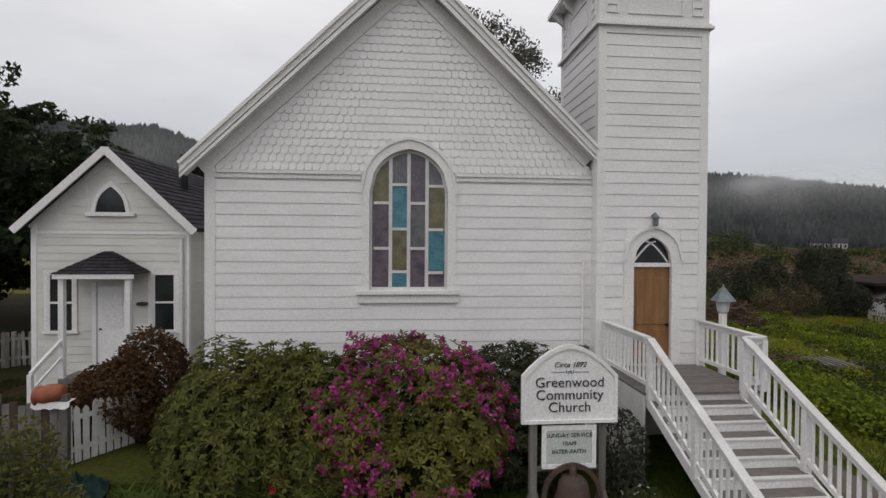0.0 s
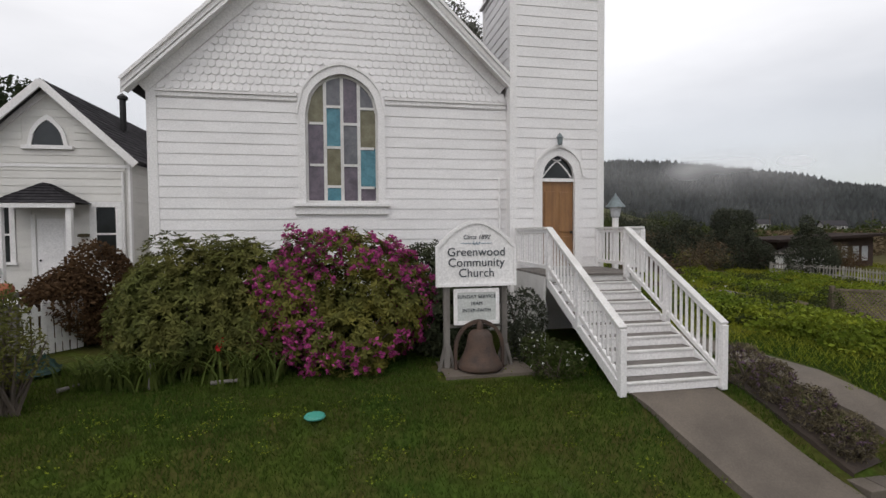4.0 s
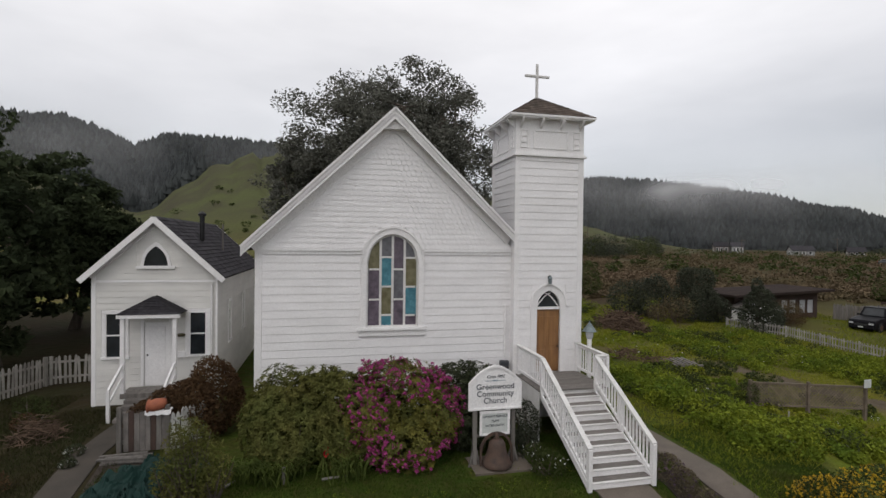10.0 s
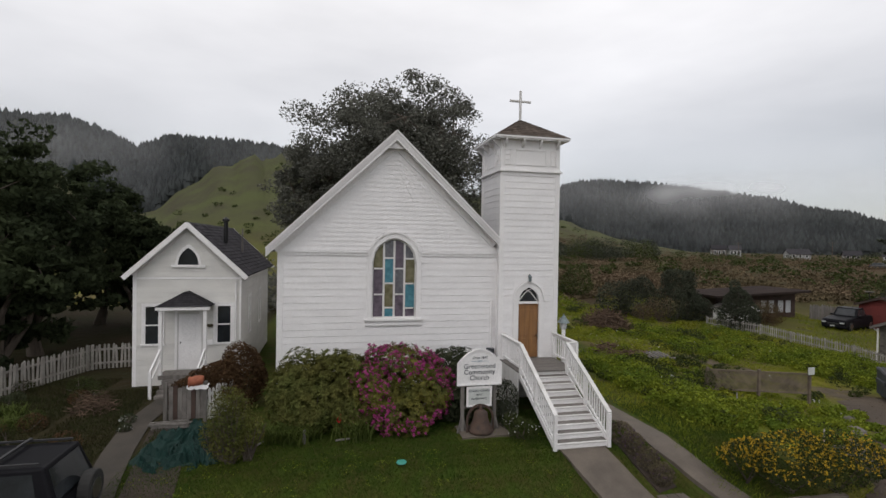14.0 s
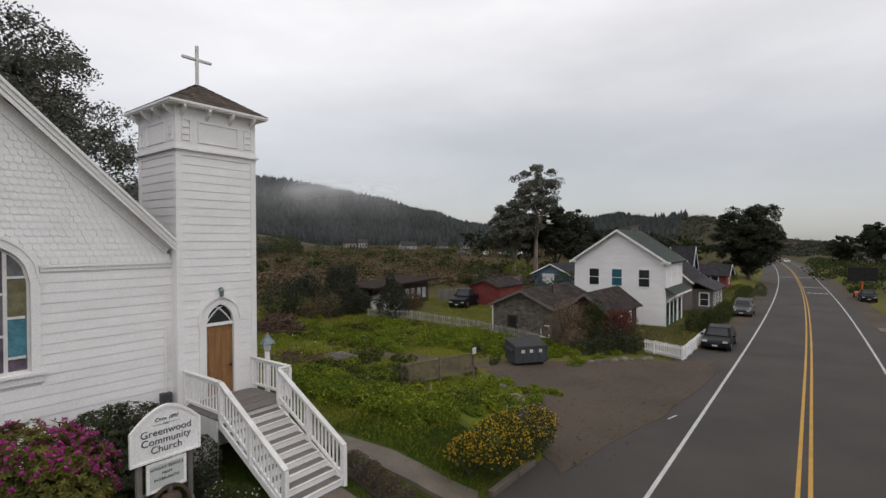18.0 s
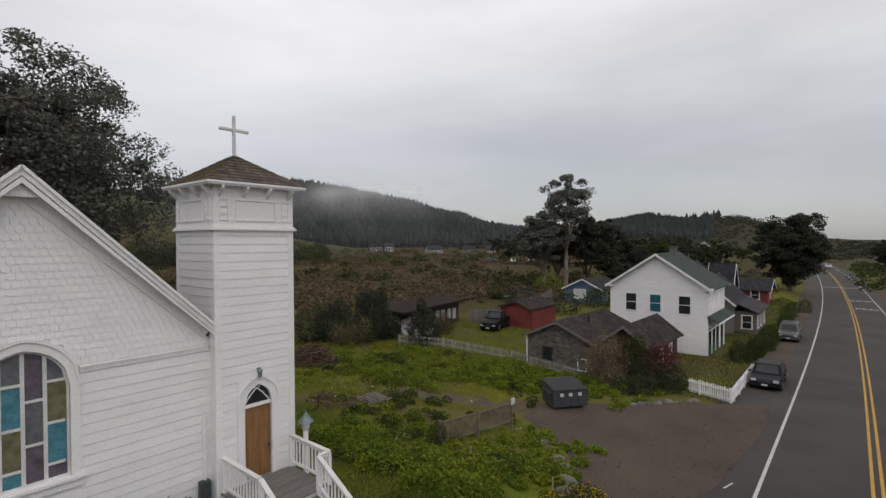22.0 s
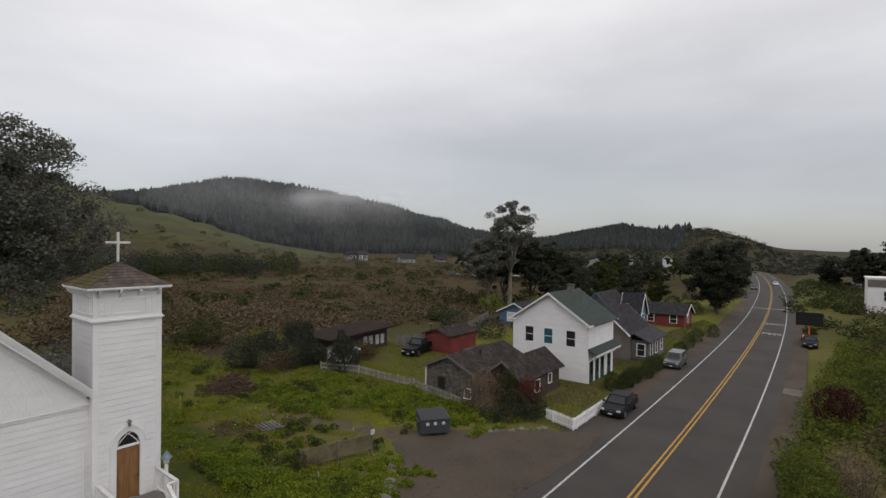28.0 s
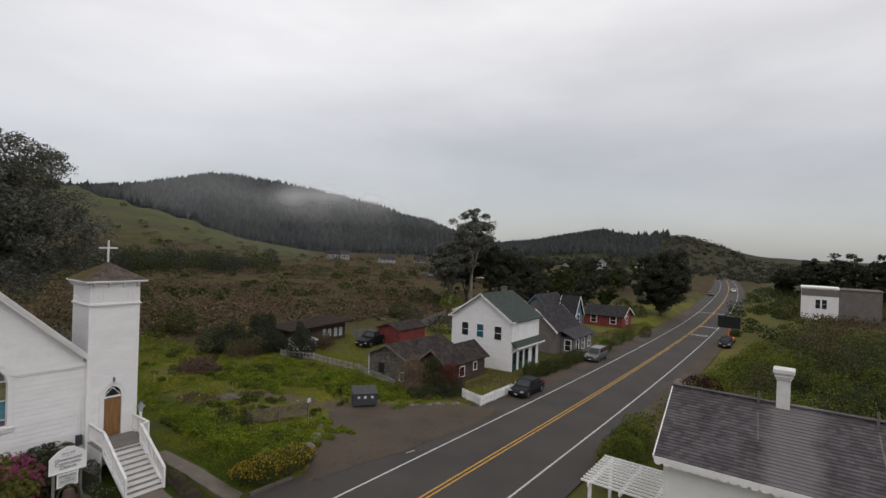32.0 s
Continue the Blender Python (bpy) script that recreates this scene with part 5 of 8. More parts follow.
boards(hs, HY0, (0.0, HA - 0.15), cottage_spans, CREAM, step=0.2)
boards(hs, HX1, (0.0, HE), lambda z: [(HY0 + 0.1, HY1)], CREAM, axis="x", step=0.4, out=1)
gable_roof(hs, HX0, HX1, HY0, HY1, HE, HA, "y", ASPHALT_ROOF, 0.28, rows=16, cols=34)
for x in (HX0, HX1):
    part("corner_board", bx(x - 0.03, x + 0.10 if x == HX0 else x + 0.03, HY0 - 0.03, HY0 + 0.1, 0, HE), WHITE, hs)
part("belt_moulding", bx(HX0 + 0.1, HX1 - 0.03, HY0 - 0.035, HY0 - 0.024, HE - 0.32, HE - 0.24), WHITE, hs)
for a, b in ((HX0 - 0.1, HC), (HX1 + 0.1, HC)):
    part("frieze_board", Shape().bar((a, HY0 - 0.03, HE - 0.12), (b, HY0 - 0.03, HA - 0.12), 0.03, 0.16), WHITE, hs)
sash_window(hs, HY0, -8.02, -7.42, 1.62, 3.05, "-y", GLASS_DARK, WHITE, 0.1)
sash_window(hs, HY0, -5.46, -4.92, 1.62, 3.05, "-y", GLASS_DARK, WHITE, 0.12)
sash_window(hs, HX1, 16.6, 17.1, 1.7, 3.2, "+x")
sash_window(hs, HX1, 19.6, 20.1, 1.7, 3.2, "+x")
av = part("attic_pane", Shape().prism([(HC + 0.38, 4.66), (HC - 0.38, 4.66)] + arch_pts(HC, 0.38, 4.66, 5.32, 6), "y", HY0 - 0.03, HY0 - 0.015), GLASS_DARK, hs)
part("attic_casing", ring(Shape(), arch_pts(HC, 0.38, 4.66, 5.32, 6), arch_pts(HC, 0.48, 4.64, 5.46, 6), HY0 - 0.06, HY0), WHITE, hs)
part("attic_sill", bx(HC - 0.6, HC + 0.6, HY0 - 0.09, HY0, 4.56, 4.66), WHITE, hs)
cd = part("front_door", bx(-6.82, -6.08, HY0 - 0.035, HY0 - 0.002, 0.62, 2.75), WHITE, hs)
for z0_, z1_ in ((0.8, 1.55), (1.7, 2.6)):
    part("door_panel", bx(-6.70, -6.20, HY0 - 0.05, HY0 - 0.036, z0_, z1_), WHITE, cd)
for x in (-6.90, -6.04):
    part("door_casing", bx(x - 0.05, x + 0.05, HY0 - 0.06, HY0 - 0.002, 0.62, 2.86), WHITE, hs)
part("door_knob", Shape().lathe((-6.74, HY0 - 0.07, 1.65), [(0.01, -0.03), (0.03, 0), (0.01, 0.03)], 8), BLACK, cd)
PX0, PX1, PY0, PZ = -7.42, -5.52, 13.85, 3.12   # eaves of the porch hood
part("porch_floor", bx(-7.3, -5.7, 13.9, HY0, 0.42, 0.58), GREYWOOD, hs)
for k in range(4):
    part("porch_step", bx(-7.1, -5.9, 12.85 + 0.27 * k, 13.9, 0.0 + 0.11 * k, 0.11 + 0.11 * k), DECK, hs)
PC = (PX0 + PX1) / 2
ev = [(PX0, PY0, PZ), (PX1, PY0, PZ), (PX1, HY0, PZ), (PX0, HY0, PZ)]
part("porch_hood", Shape().add(ev + [(PC, 14.35, 3.66), (PC, HY0, 3.66)], [(0, 1, 4), (1, 2, 5, 4), (3, 0, 4, 5), (3, 2, 1, 0)]), ASPHALT_ROOF, hs)
s = Shape()
roof_tiles(s, ev[0], ev[1], (PC + 0.02, 14.35, 3.66), (PC - 0.02, 14.35, 3.66), 7, 12, 0.01, rt)
roof_tiles(s, ev[1], ev[2], (PC, HY0, 3.66), (PC, 14.35, 3.66), 7, 9, 0.01, rt)
roof_tiles(s, ev[3], ev[0], (PC, 14.35, 3.66), (PC, HY0, 3.66), 7, 9, 0.01, rt)
part("hood_shingles", s, ASPHALT_ROOF, hs)
part("hood_fascia", bx(PX0 + 0.02, PX1 - 0.02, PY0 + 0.01, PY0 + 0.05, PZ - 0.12, PZ - 0.005), WHITE, hs)
for x in (-7.25, -5.72):
    part("porch_post", bx(x - 0.06, x + 0.06, 13.93, 14.05, 0.57, PZ - 0.11), WHITE, hs)
    part("hand_rail", Shape().bar((x, 13.95, 1.48), (x, 12.95, 0.95), 0.06, 0.10), WHITE, hs)
    part("rail_post", bx(x - 0.045, x + 0.045, 12.9, 12.99, 0, 0.95), WHITE, hs)
    part("low_rail", Shape().bar((x, 13.95, 1.08), (x, 12.95, 0.55), 0.04, 0.06), WHITE, hs)
part("wreath", Shape().lathe((-5.72, HY0 - 0.05, 2.3), [(0.05, -0.05), (0.14, -0.03), (0.14, 0.03), (0.05, 0.05)], 12), GREYGREEN, hs)
part("letter_box", bx(-5.85, -5.57, HY0 - 0.13, HY0 - 0.01, 1.55, 1.75), WHITE, hs, "white letter box")
part("down_pipe", Shape().tube((-4.75, HY0 - 0.06, 0.1), (-4.75, HY0 - 0.06, 4.0), 0.035, n=8), WHITE, hs)
part("stove_pipe", Shape().lathe((-5.6, 16.9, 5.5), [(0.09, 0), (0.09, 0.95), (0.15, 0.97), (0.15, 1.05), (0.02, 1.15)], 10), BLACK, hs)
part("vent_pipe", Shape().tube((-5.2, 18.6, 4.7), (-5.2, 18.6, 6.2), 0.035), GREYWOOD, hs)

# ---- two-storey white house ----
wh = thing("white_house", "two-storey white clapboard house with green roof", "house", (51, 14, -1.8))
A0, A1, B0, B1, WB, WE, WA = 46.2, 53.4, 9.7, 18.2, -2.0, 4.75, 7.55
body(wh, A0, A1, B0, B1, WB, WE, WA, "x", WHITE)


def wh_spans(z):
    lim = (B1 - B0) / 2 if z < WE else max((WA - z) / (WA - WE) * (B1 - B0) / 2, 0)
    c = (B0 + B1) / 2
    runs = [(c - lim + 0.12, c + lim - 0.12)]
    if 2.15 < z < 4.05:
        runs = [(c - lim + 0.12, 10.95), (12.1, 13.45), (14.65, 15.65), (16.85, c + lim - 0.12)]
    return runs


boards(wh, A0, (WB + 0.15, WA - 0.25), wh_spans, SIDING, axis="x", step=0.2)
boards(wh, B0, (WB + 0.15, WE), lambda z: [(A0 + 0.12, A1)], SIDING, axis="y", step=0.2)
gable_roof(wh, A0, A1, B0, B1, WE, WA, "x", GREEN_ROOF, 0.42, 0.14, 26, 60)
for y in (B0, B1):
    part("corner_board", bx(A0 - 0.04, A0 + 0.14, y - (0.04 if y == B0 else 0.14), y + (0.14 if y == B0 else 0.04), WB, WE), WHITE, wh)
    part("eave_return", bx(A0 - 0.42, A0 + 0.3, y - 0.42 if y == B0 else y - 0.25, y + 0.25 if y == B0 else y + 0.42, WE - 0.28, WE - 0.10), WHITE, wh)
for y0_, gm_ in ((11.05, GLASS_DARK), (13.55, GLASS_BLUE), (15.75, GLASS_DARK)):
    sash_window(wh, A0, y0_, y0_ + 1.0, 2.3, 3.85, "-x", gm_, WHITE, 0.09)
for x0_ in (46.9, 49.2, 51.8):
    sash_window(wh, B0, x0_, x0_ + 0.9, 2.65, 4.15, "-y", GLASS_DARK, WHITE, 0.09)
part("porch_roof", Shape().slab((A0 - 0.1, B0 - 0.9, 1.75), (A1, B0 - 0.9, 1.75), (A1, B0, 2.25), (A0 - 0.1, B0, 2.25), 0.1), GREEN_ROOF, wh)
part("porch_shingles", roof_tiles(Shape(), (A0 - 0.1, B0 - 0.9, 1.76), (A1, B0 - 0.9, 1.76), (A1, B0, 2.26), (A0 - 0.1, B0, 2.26), 5, 36, rnd=rt), GREEN_ROOF, wh)
part("porch_fascia", bx(A0 - 0.1, A1, B0 - 0.92, B0 - 0.87, 1.55, 1.72), WHITE, wh)
part("porch_floor", bx(A0, A1, B0 - 0.9, B0, WB, -1.45), GREYWOOD, wh)
for k in range(5):
    x = A0 + 0.15 + k * 1.7
    part("awning_bracket", Shape().bar((x, B0 - 0.8, 1.6), (x, B0 - 0.02, 0.9), 0.06, 0.08), WHITE, wh)
for x in (46.5, 48.1, 49.6, 51.6):
    d_ = part("door", bx(x, x + 1.0, B0 - 0.05, B0 - 0.003, -1.44, 1.1), GREENPAINT, wh, "dark green door")
    part("door_pane", bx(x + 0.2, x + 0.8, B0 - 0.06, B0 - 0.051, -0.4, 0.9), GLASS_DARK, d_)
chim = part("chimney", bx(51.2, 51.75, 13.6, 14.2, 6.9, 8.15), STONE, wh)
part("chimney_cap", bx(51.1, 51.85, 13.5, 14.3, 8.15, 8.25), CONCRETE, chim)
part("vent_pipe", Shape().tube((50.3, 12.2, 6.0), (50.3, 12.2, 7.6), 0.05), GREYWOOD, wh)
part("side_shed_roof", Shape().slab((43.0, 18.4, 0.9), (47.5, 18.4, 0.9), (47.5, 23.0, 0.9), (43.0, 23.0, 0.9), 0.12), ASPHALT_ROOF, wh)
part("side_shed", bx(43.2, 47.3, 18.45, 22.8, -1.4, 0.78), WHITE, wh)

# ---- stone house with two parallel roofs ----
st = thing("stone_house", "low stone and brown-shingled house with hipped roofs", "house", (37.5, 14, -1.4))
ZB = -1.6
body(st, 33.2, 42.0, 14.0, 19.2, ZB, 1.35, 2.5, "x", STONEWALL)
body(st, 35.2, 42.6, 10.4, 13.9, ZB, 1.05, 2.2, "x", BROWNWOOD)
gable_roof(st, 33.2, 42.0, 14.0, 19.2, 1.35, 2.5, "x", BROWN_ROOF, 0.35, 0.12, 14, 36, GREYBROWN)
gable_roof(st, 35.2, 42.6, 10.4, 13.9, 1.05, 2.35, "x", BROWN_ROOF, 0.4, 0.12, 12, 30, GREYBROWN)
rs = random.Random(8)
z = ZB + 0.1
n_st = 0
while z < 2.2:
    h_ = rs.uniform(0.13, 0.2)
    lim = 2.6 if z < 1.3 else max((2.45 - z) / 1.15 * 2.6, 0)
    y = 16.6 - lim
    while y < 16.6 + lim - 0.15:
        w_ = min(rs.uniform(0.22, 0.48), 16.6 + lim - y)
        if not (16.9 < y + w_ / 2 < 18.0 and -0.75 < z + h_ / 2 < 0.6):
            part("stone", bx(33.2 - rs.uniform(0.02, 0.06), 33.2, y + 0.012, y + w_ - 0.012, z + 0.01, z + h_ - 0.012), STONE, st)
            n_st += 1
        y += w_
    z += h_
sash_window(st, 33.2, 17.05, 17.85, -0.55, 0.45, "-x", GLASS_DARK, BROWNWOOD, 0.1, False)
sash_window(st, 33.2, 14.3, 14.9, -0.9, -0.1, "-x", GLASS_DARK, WHITE, 0.07, False)
sash_window(st, 10.4, 37.6, 38.5, -0.6, 0.4, "-y", GLASS_DARK, WHITE, 0.08, False)
sash_window(st, 10.4, 40.3, 40.9, -0.3, 0.5, "-y", GLASS_DARK, WHITE, 0.08, False)
boards(st, 10.4, (ZB, 1.0), lambda z: [(35.3, 37.45), (38.65, 40.15), (41.05, 42.5)] if -0.75 < z < 0.6 else [(35.3, 42.5)], BROWNWOOD, step=0.25)
part("down_pipe", Shape().tube((33.1, 19.25, 1.2), (33.1, 19.25, -1.3), 0.05), WHITE, st)
part("gutter", Shape().tube((33.0, 19.5, 1.22), (33.1, 19.25, 1.0), 0.04), WHITE, st)
part("vent_pipe", Shape().tube((36.5, 15.5, 2.0), (36.5, 15.5, 2.75), 0.05), BLACK, st)

# ---- sheds, red outbuilding ----
rd = thing("red_shed", "red wooden outbuilding with low brown roof", "shed", (49, 30, -1))
body(rd, 46.4, 52.0, 26.6, 30.6, -1.2, 1.5, 2.1, "x", REDPAINT)
boards(rd, 46.4, (-1.1, 1.5), lambda z: [(26.7, 30.5)], REDPAINT, axis="x", step=0.3)
boards(rd, 26.6, (-1.1, 1.5), lambda z: [(46.5, 51.9)], REDPAINT, axis="y", step=0.3)
gable_roof(rd, 46.4, 52.0, 26.6, 30.6, 1.5, 2.2, "x", BROWN_ROOF, 0.25, 0.1, 10, 24, BROWNWOOD)
dish = part("satellite_dish", Shape().lathe((46.8, 30.0, 2.5), [(0.02, 0.0), (0.3, 0.1), (0.36, 0.16), (0.34, 0.17), (0.02, 0.03)], 14), GREYWOOD, rd)
part("dish_pole", Shape().tube((46.8, 30.0, 1.6), (46.8, 30.0, 2.5), 0.03), BLACK, dish)
bw = thing("brown_shed", "long dark-brown shed with a flat sloping roof", "shed", (40, 36, -0.4))
part("wall", Shape().prism([(34.5, -0.7), (43.7, -0.7), (43.7, 2.3), (34.5, 1.9)], "y", 34.0, 34.2), BROWNWOOD, bw)
part("wall", bx(43.5, 43.7, 34.2, 38.0, -0.7, 2.25), BROWNWOOD, bw)
part("wall", bx(34.5, 34.7, 34.2, 38.0, -0.7, 1.9), BROWNWOOD, bw)
part("wall", bx(34.7, 43.5, 37.8, 38.0, -0.7, 1.9), BROWNWOOD, bw)
part("roof", Shape().slab((33.6, 32.9, 2.0), (44.4, 32.9, 2.45), (44.4, 38.6, 2.45), (33.6, 38.6, 2.0), 0.2), TARPAPER, bw)
for x in (39.6, 40.5, 41.6, 42.5):
    sash_window(bw, 34.0, x, x + 0.7, 0.2, 1.4, "-y", HEADLIGHT, BROWNWOOD, 0.06, False)
gs = thing("greenhouse_shed", "small white shed with translucent roof", "shed", (35.6, 32, -0.5))
body(gs, 33.8, 36.2, 31.0, 33.4, -0.7, 0.75, 1.25, "y", WHITE)
gable_roof(gs, 33.8, 36.2, 31.0, 33.4, 0.75, 1.25, "y", GREYBROWN, 0.15, 0.05, 4, 6)
part("skylight", bx(34.3, 34.8, 31.6, 32.3, 1.18, 1.28), HEADLIGHT, gs)

# ---- grey-brown cottage, dark house, red house along the road ----
gc = thing("brown_cottage", "grey-brown cottage with porch and steep dark roof", "house", (64, 14, -1.8))
body(gc, 60.5, 69.0, 11.0, 17.0, -2.0, 2.0, 4.6, "x", GREYBROWN)
gable_roof(gc, 60.5, 69.0, 11.0, 17.0, 2.0, 4.6, "x", ASPHALT_ROOF, 0.4, 0.12, 16, 30)
part("porch_roof", Shape().slab((61.5, 8.6, 0.9), (70.0, 8.6, 0.9), (70.0, 11.2, 2.1), (61.5, 11.2, 2.1), 0.12), ASPHALT_ROOF, gc)
part("porch_wall", bx(62.0, 69.6, 9.0, 11.0, -2.0, 0.95), GREYBROWN, gc)
for x in (63.0, 65.2, 67.6):
    sash_window(gc, 9.0, x, x + 0.8, -0.9, 0.6, "-y", GLASS_DARK, WHITE, 0.12)
sash_window(gc, 62.0, 9.4, 10.3, -0.9, 0.5, "-x", GLASS_DARK, WHITE, 0.1)
dk = thing("dark_house", "dark grey house with tall gables and blue trim", "house", (80, 20, -1.5))
body(dk, 69.5, 77.0, 16.0, 22.0, -1.8, 3.0, 6.1, "x", GREYBROWN)
gable_roof(dk, 69.5, 77.0, 16.0, 22.0, 3.0, 6.1, "x", ASPHALT_ROOF, 0.4, 0.12, 16, 30, BLUEPAINT)
body(dk, 73.6, 77.0, 14.2, 16.0, -1.8, 3.2, 5.9, "y", BLUEPAINT)
gable_roof(dk, 73.6, 77.0, 14.2, 16.8, 3.2, 5.9, "y", ASPHALT_ROOF, 0.3, 0.12, 12, 12, WHITE)
sash_window(dk, 14.2, 74.8, 75.8, 1.6, 3.0, "-y")
rh = thing("red_house", "red wooden house with dark roof and white windows", "house", (96, 20, -1.5))
body(rh, 95.0, 101.0, 13.6, 21.2, -2.2, 1.2, 2.7, "y", REDPAINT)
gable_roof(rh, 95.0, 101.0, 13.6, 21.2, 1.2, 2.7, "y", ASPHALT_ROOF, 0.5, 0.12, 10, 30)
sash_window(rh, 95.0, 18.6, 19.7, -0.4, 0.9, "-x")
sash_window(rh, 95.0, 14.8, 15.9, -0.4, 0.9, "-x")
sash_window(rh, 13.6, 97.4, 98.6, -0.4, 0.9, "-y")
bl = thing("blue_house", "blue house with white trim", "house", (78, 38, -1))
body(bl, 73.0, 81.0, 31.0, 37.0, -1.5, 1.8, 3.2, "x", BLUEPAINT)
gable_roof(bl, 73.0, 81.0, 31.0, 37.0, 1.8, 3.2, "x", ASPHALT_ROOF, 0.4, 0.1, 8, 18)
sash_window(bl, 73.0, 33.6, 35.4, 0.2, 1.6, "-x", LETTERBOARD)
sash_window(bl, 31.0, 75.0, 76.2, 0.0, 1.4, "-y")

# ---- white flat-roofed building across the road ----
wb = thing("white_building", "white flat-roofed building with grey shingled side", "building", (152, -20, -3))
wb.location, wb.scale = (131.0, -28.3, -2.8), (0.87, 0.87, 0.87)
part("wall", bx(165.0, 175.0, -15.4, -7.2, -4.0, 6.0), WHITE, wb)
part("grey_wing", bx(165.6, 176.0, -24.2, -15.5, -4.0, 5.9), GREYBROWN, wb)
part("parapet", bx(164.8, 175.3, -15.5, -7.0, 6.0, 6.35), WHITE, wb)
part("roof_edge", bx(165.4, 176.3, -24.5, -15.52, 5.9, 6.1), CONCRETE, wb)
part("fascia_band", bx(164.9, 165.0, -15.4, -7.3, 4.0, 5.8), GREYBROWN, wb)
sash_window(wb, 165.0, -12.9, -11.8, 0.6, 3.0, "-x")
sash_window(wb, 165.0, -11.5, -10.4, 0.6, 3.0, "-x")

# ---- shingled house beside the end of the flight ----
nh = thing("shingle_roof_house", "white house with grey shingle roof and scalloped eave trim", "house", (20, -20, -1))
RZ0, RZ1 = 4.5, 6.17
ra, rb, rc, rd_ = (14.8, -13.6, RZ0), (14.8, -28.0, RZ0), (17.8, -28.0, RZ1 + 0.3), (17.8, -13.6, RZ1 + 0.3)
part("roof_slope", Shape().slab(ra, rb, rc, rd_, 0.1), SLATE_ROOF, nh)
part("roofing", roof_tiles(Shape(), ra, rb, rc, rd_, 25, 64, 0.013, rnd=rt), SLATE_ROOF, nh)
for k in range(3):
    part("ridge_cap", Shape().bar((17.8, -13.6 - 4.7 * k, RZ1 + 0.34), (17.8, -18.27 - 4.7 * k, RZ1 + 0.34), 0.22, 0.05), SLATE_ROOF, nh)
part("roof_slope", Shape().slab((20.8, -28.0, RZ0), (20.8, -13.6, RZ0), rd_, rc, 0.1), SLATE_ROOF, nh)
part("wall", bx(15.2, 15.35, -27.64, -14.004, -1.6, RZ0 + 0.05), WHITE, nh)
part("wall", Shape().prism([(15.2, -1.6), (20.4, -1.6), (20.4, RZ0), (17.8, RZ1 + 0.1), (15.2, RZ0)], "y", -14.0, -13.85), WHITE, nh)
part("wall", Shape().prism([(15.2, -1.6), (20.4, -1.6), (20.4, RZ0), (17.8, RZ1 + 0.1), (15.2, RZ0)], "y", -27.8, -27.65), WHITE, nh)
part("wall", bx(20.25, 20.4, -27.6, -14.0, -1.6, RZ0), WHITE, nh)
part("fascia", bx(14.77, 14.81, -28.0, -13.6, RZ0 - 0.16, RZ0 - 0.01), WHITE, nh)
for k in range(46):
    y = -13.75 - 0.30 * k
    if y < -27.8:
        break
    sc = Shape().prism([(y + 0.15, RZ0 - 0.16), (y + 0.15, RZ0 - 0.21), (y + 0.08, RZ0 - 0.28), (y - 0.02, RZ0 - 0.30), (y - 0.10, RZ0 - 0.24), (y - 0.15, RZ0 - 0.19), (y - 0.15, RZ0 - 0.16)], "x", 14.775, 14.805)
    part("scallop", sc, WHITE, nh)
part("rake_board", Shape().bar((14.8, -13.57, RZ0 - 0.06), (17.8, -13.57, RZ1 + 0.2), 0.04, 0.16), WHITE, nh)
ch = part("chimney", bx(17.6, 18.02, -17.56, -17.14, 5.6, 7.42), WHITE_OLD, nh)
part("chimney_collar", bx(17.56, 18.06, -17.6, -17.1, 7.42, 7.5), WHITE_OLD, ch, bevel=0.02)
part("chimney_cap", bx(17.52, 18.1, -17.64, -17.06, 7.5, 7.64), WHITE_OLD, ch, bevel=0.03)
part("chimney_crown", bx(17.47, 18.15, -17.69, -17.01, 7.645, 7.82), WHITE_OLD, ch, bevel=0.03)
for y in (-16.6, -20.0):
    part("roof_brace", Shape().bar((17.4, y, 6.2), (16.2, y - 0.1, 5.45), 0.05, 0.05), GREYWOOD, nh)
    part("vent_pipe", Shape().tube((17.6, y, 6.25), (17.6, y, 6.85), 0.04), GREYWOOD, nh)

pg = thing("pergola", "white slatted wooden pergola", "pergola", (16.5, -12, -1))
for x, y in ((16.3, -10.75), (19.1, -10.75), (16.3, -13.3), (19.1, -13.3)):
    part("pergola_post", bx(x - 0.06, x + 0.06, y - 0.06, y + 0.06, gz(x, y), 1.95), WHITE, pg)
for y in (-10.75, -12.05, -13.3):
    part("beam", bx(16.05, 19.35, y - 0.04, y + 0.04, 1.95, 2.11), WHITE, pg)
for k in range(11):
    x = 16.15 + 0.308 * k
    part("slat", bx(x - 0.026, x + 0.026, -13.6, -10.4, 2.112, 2.2), WHITE, pg)


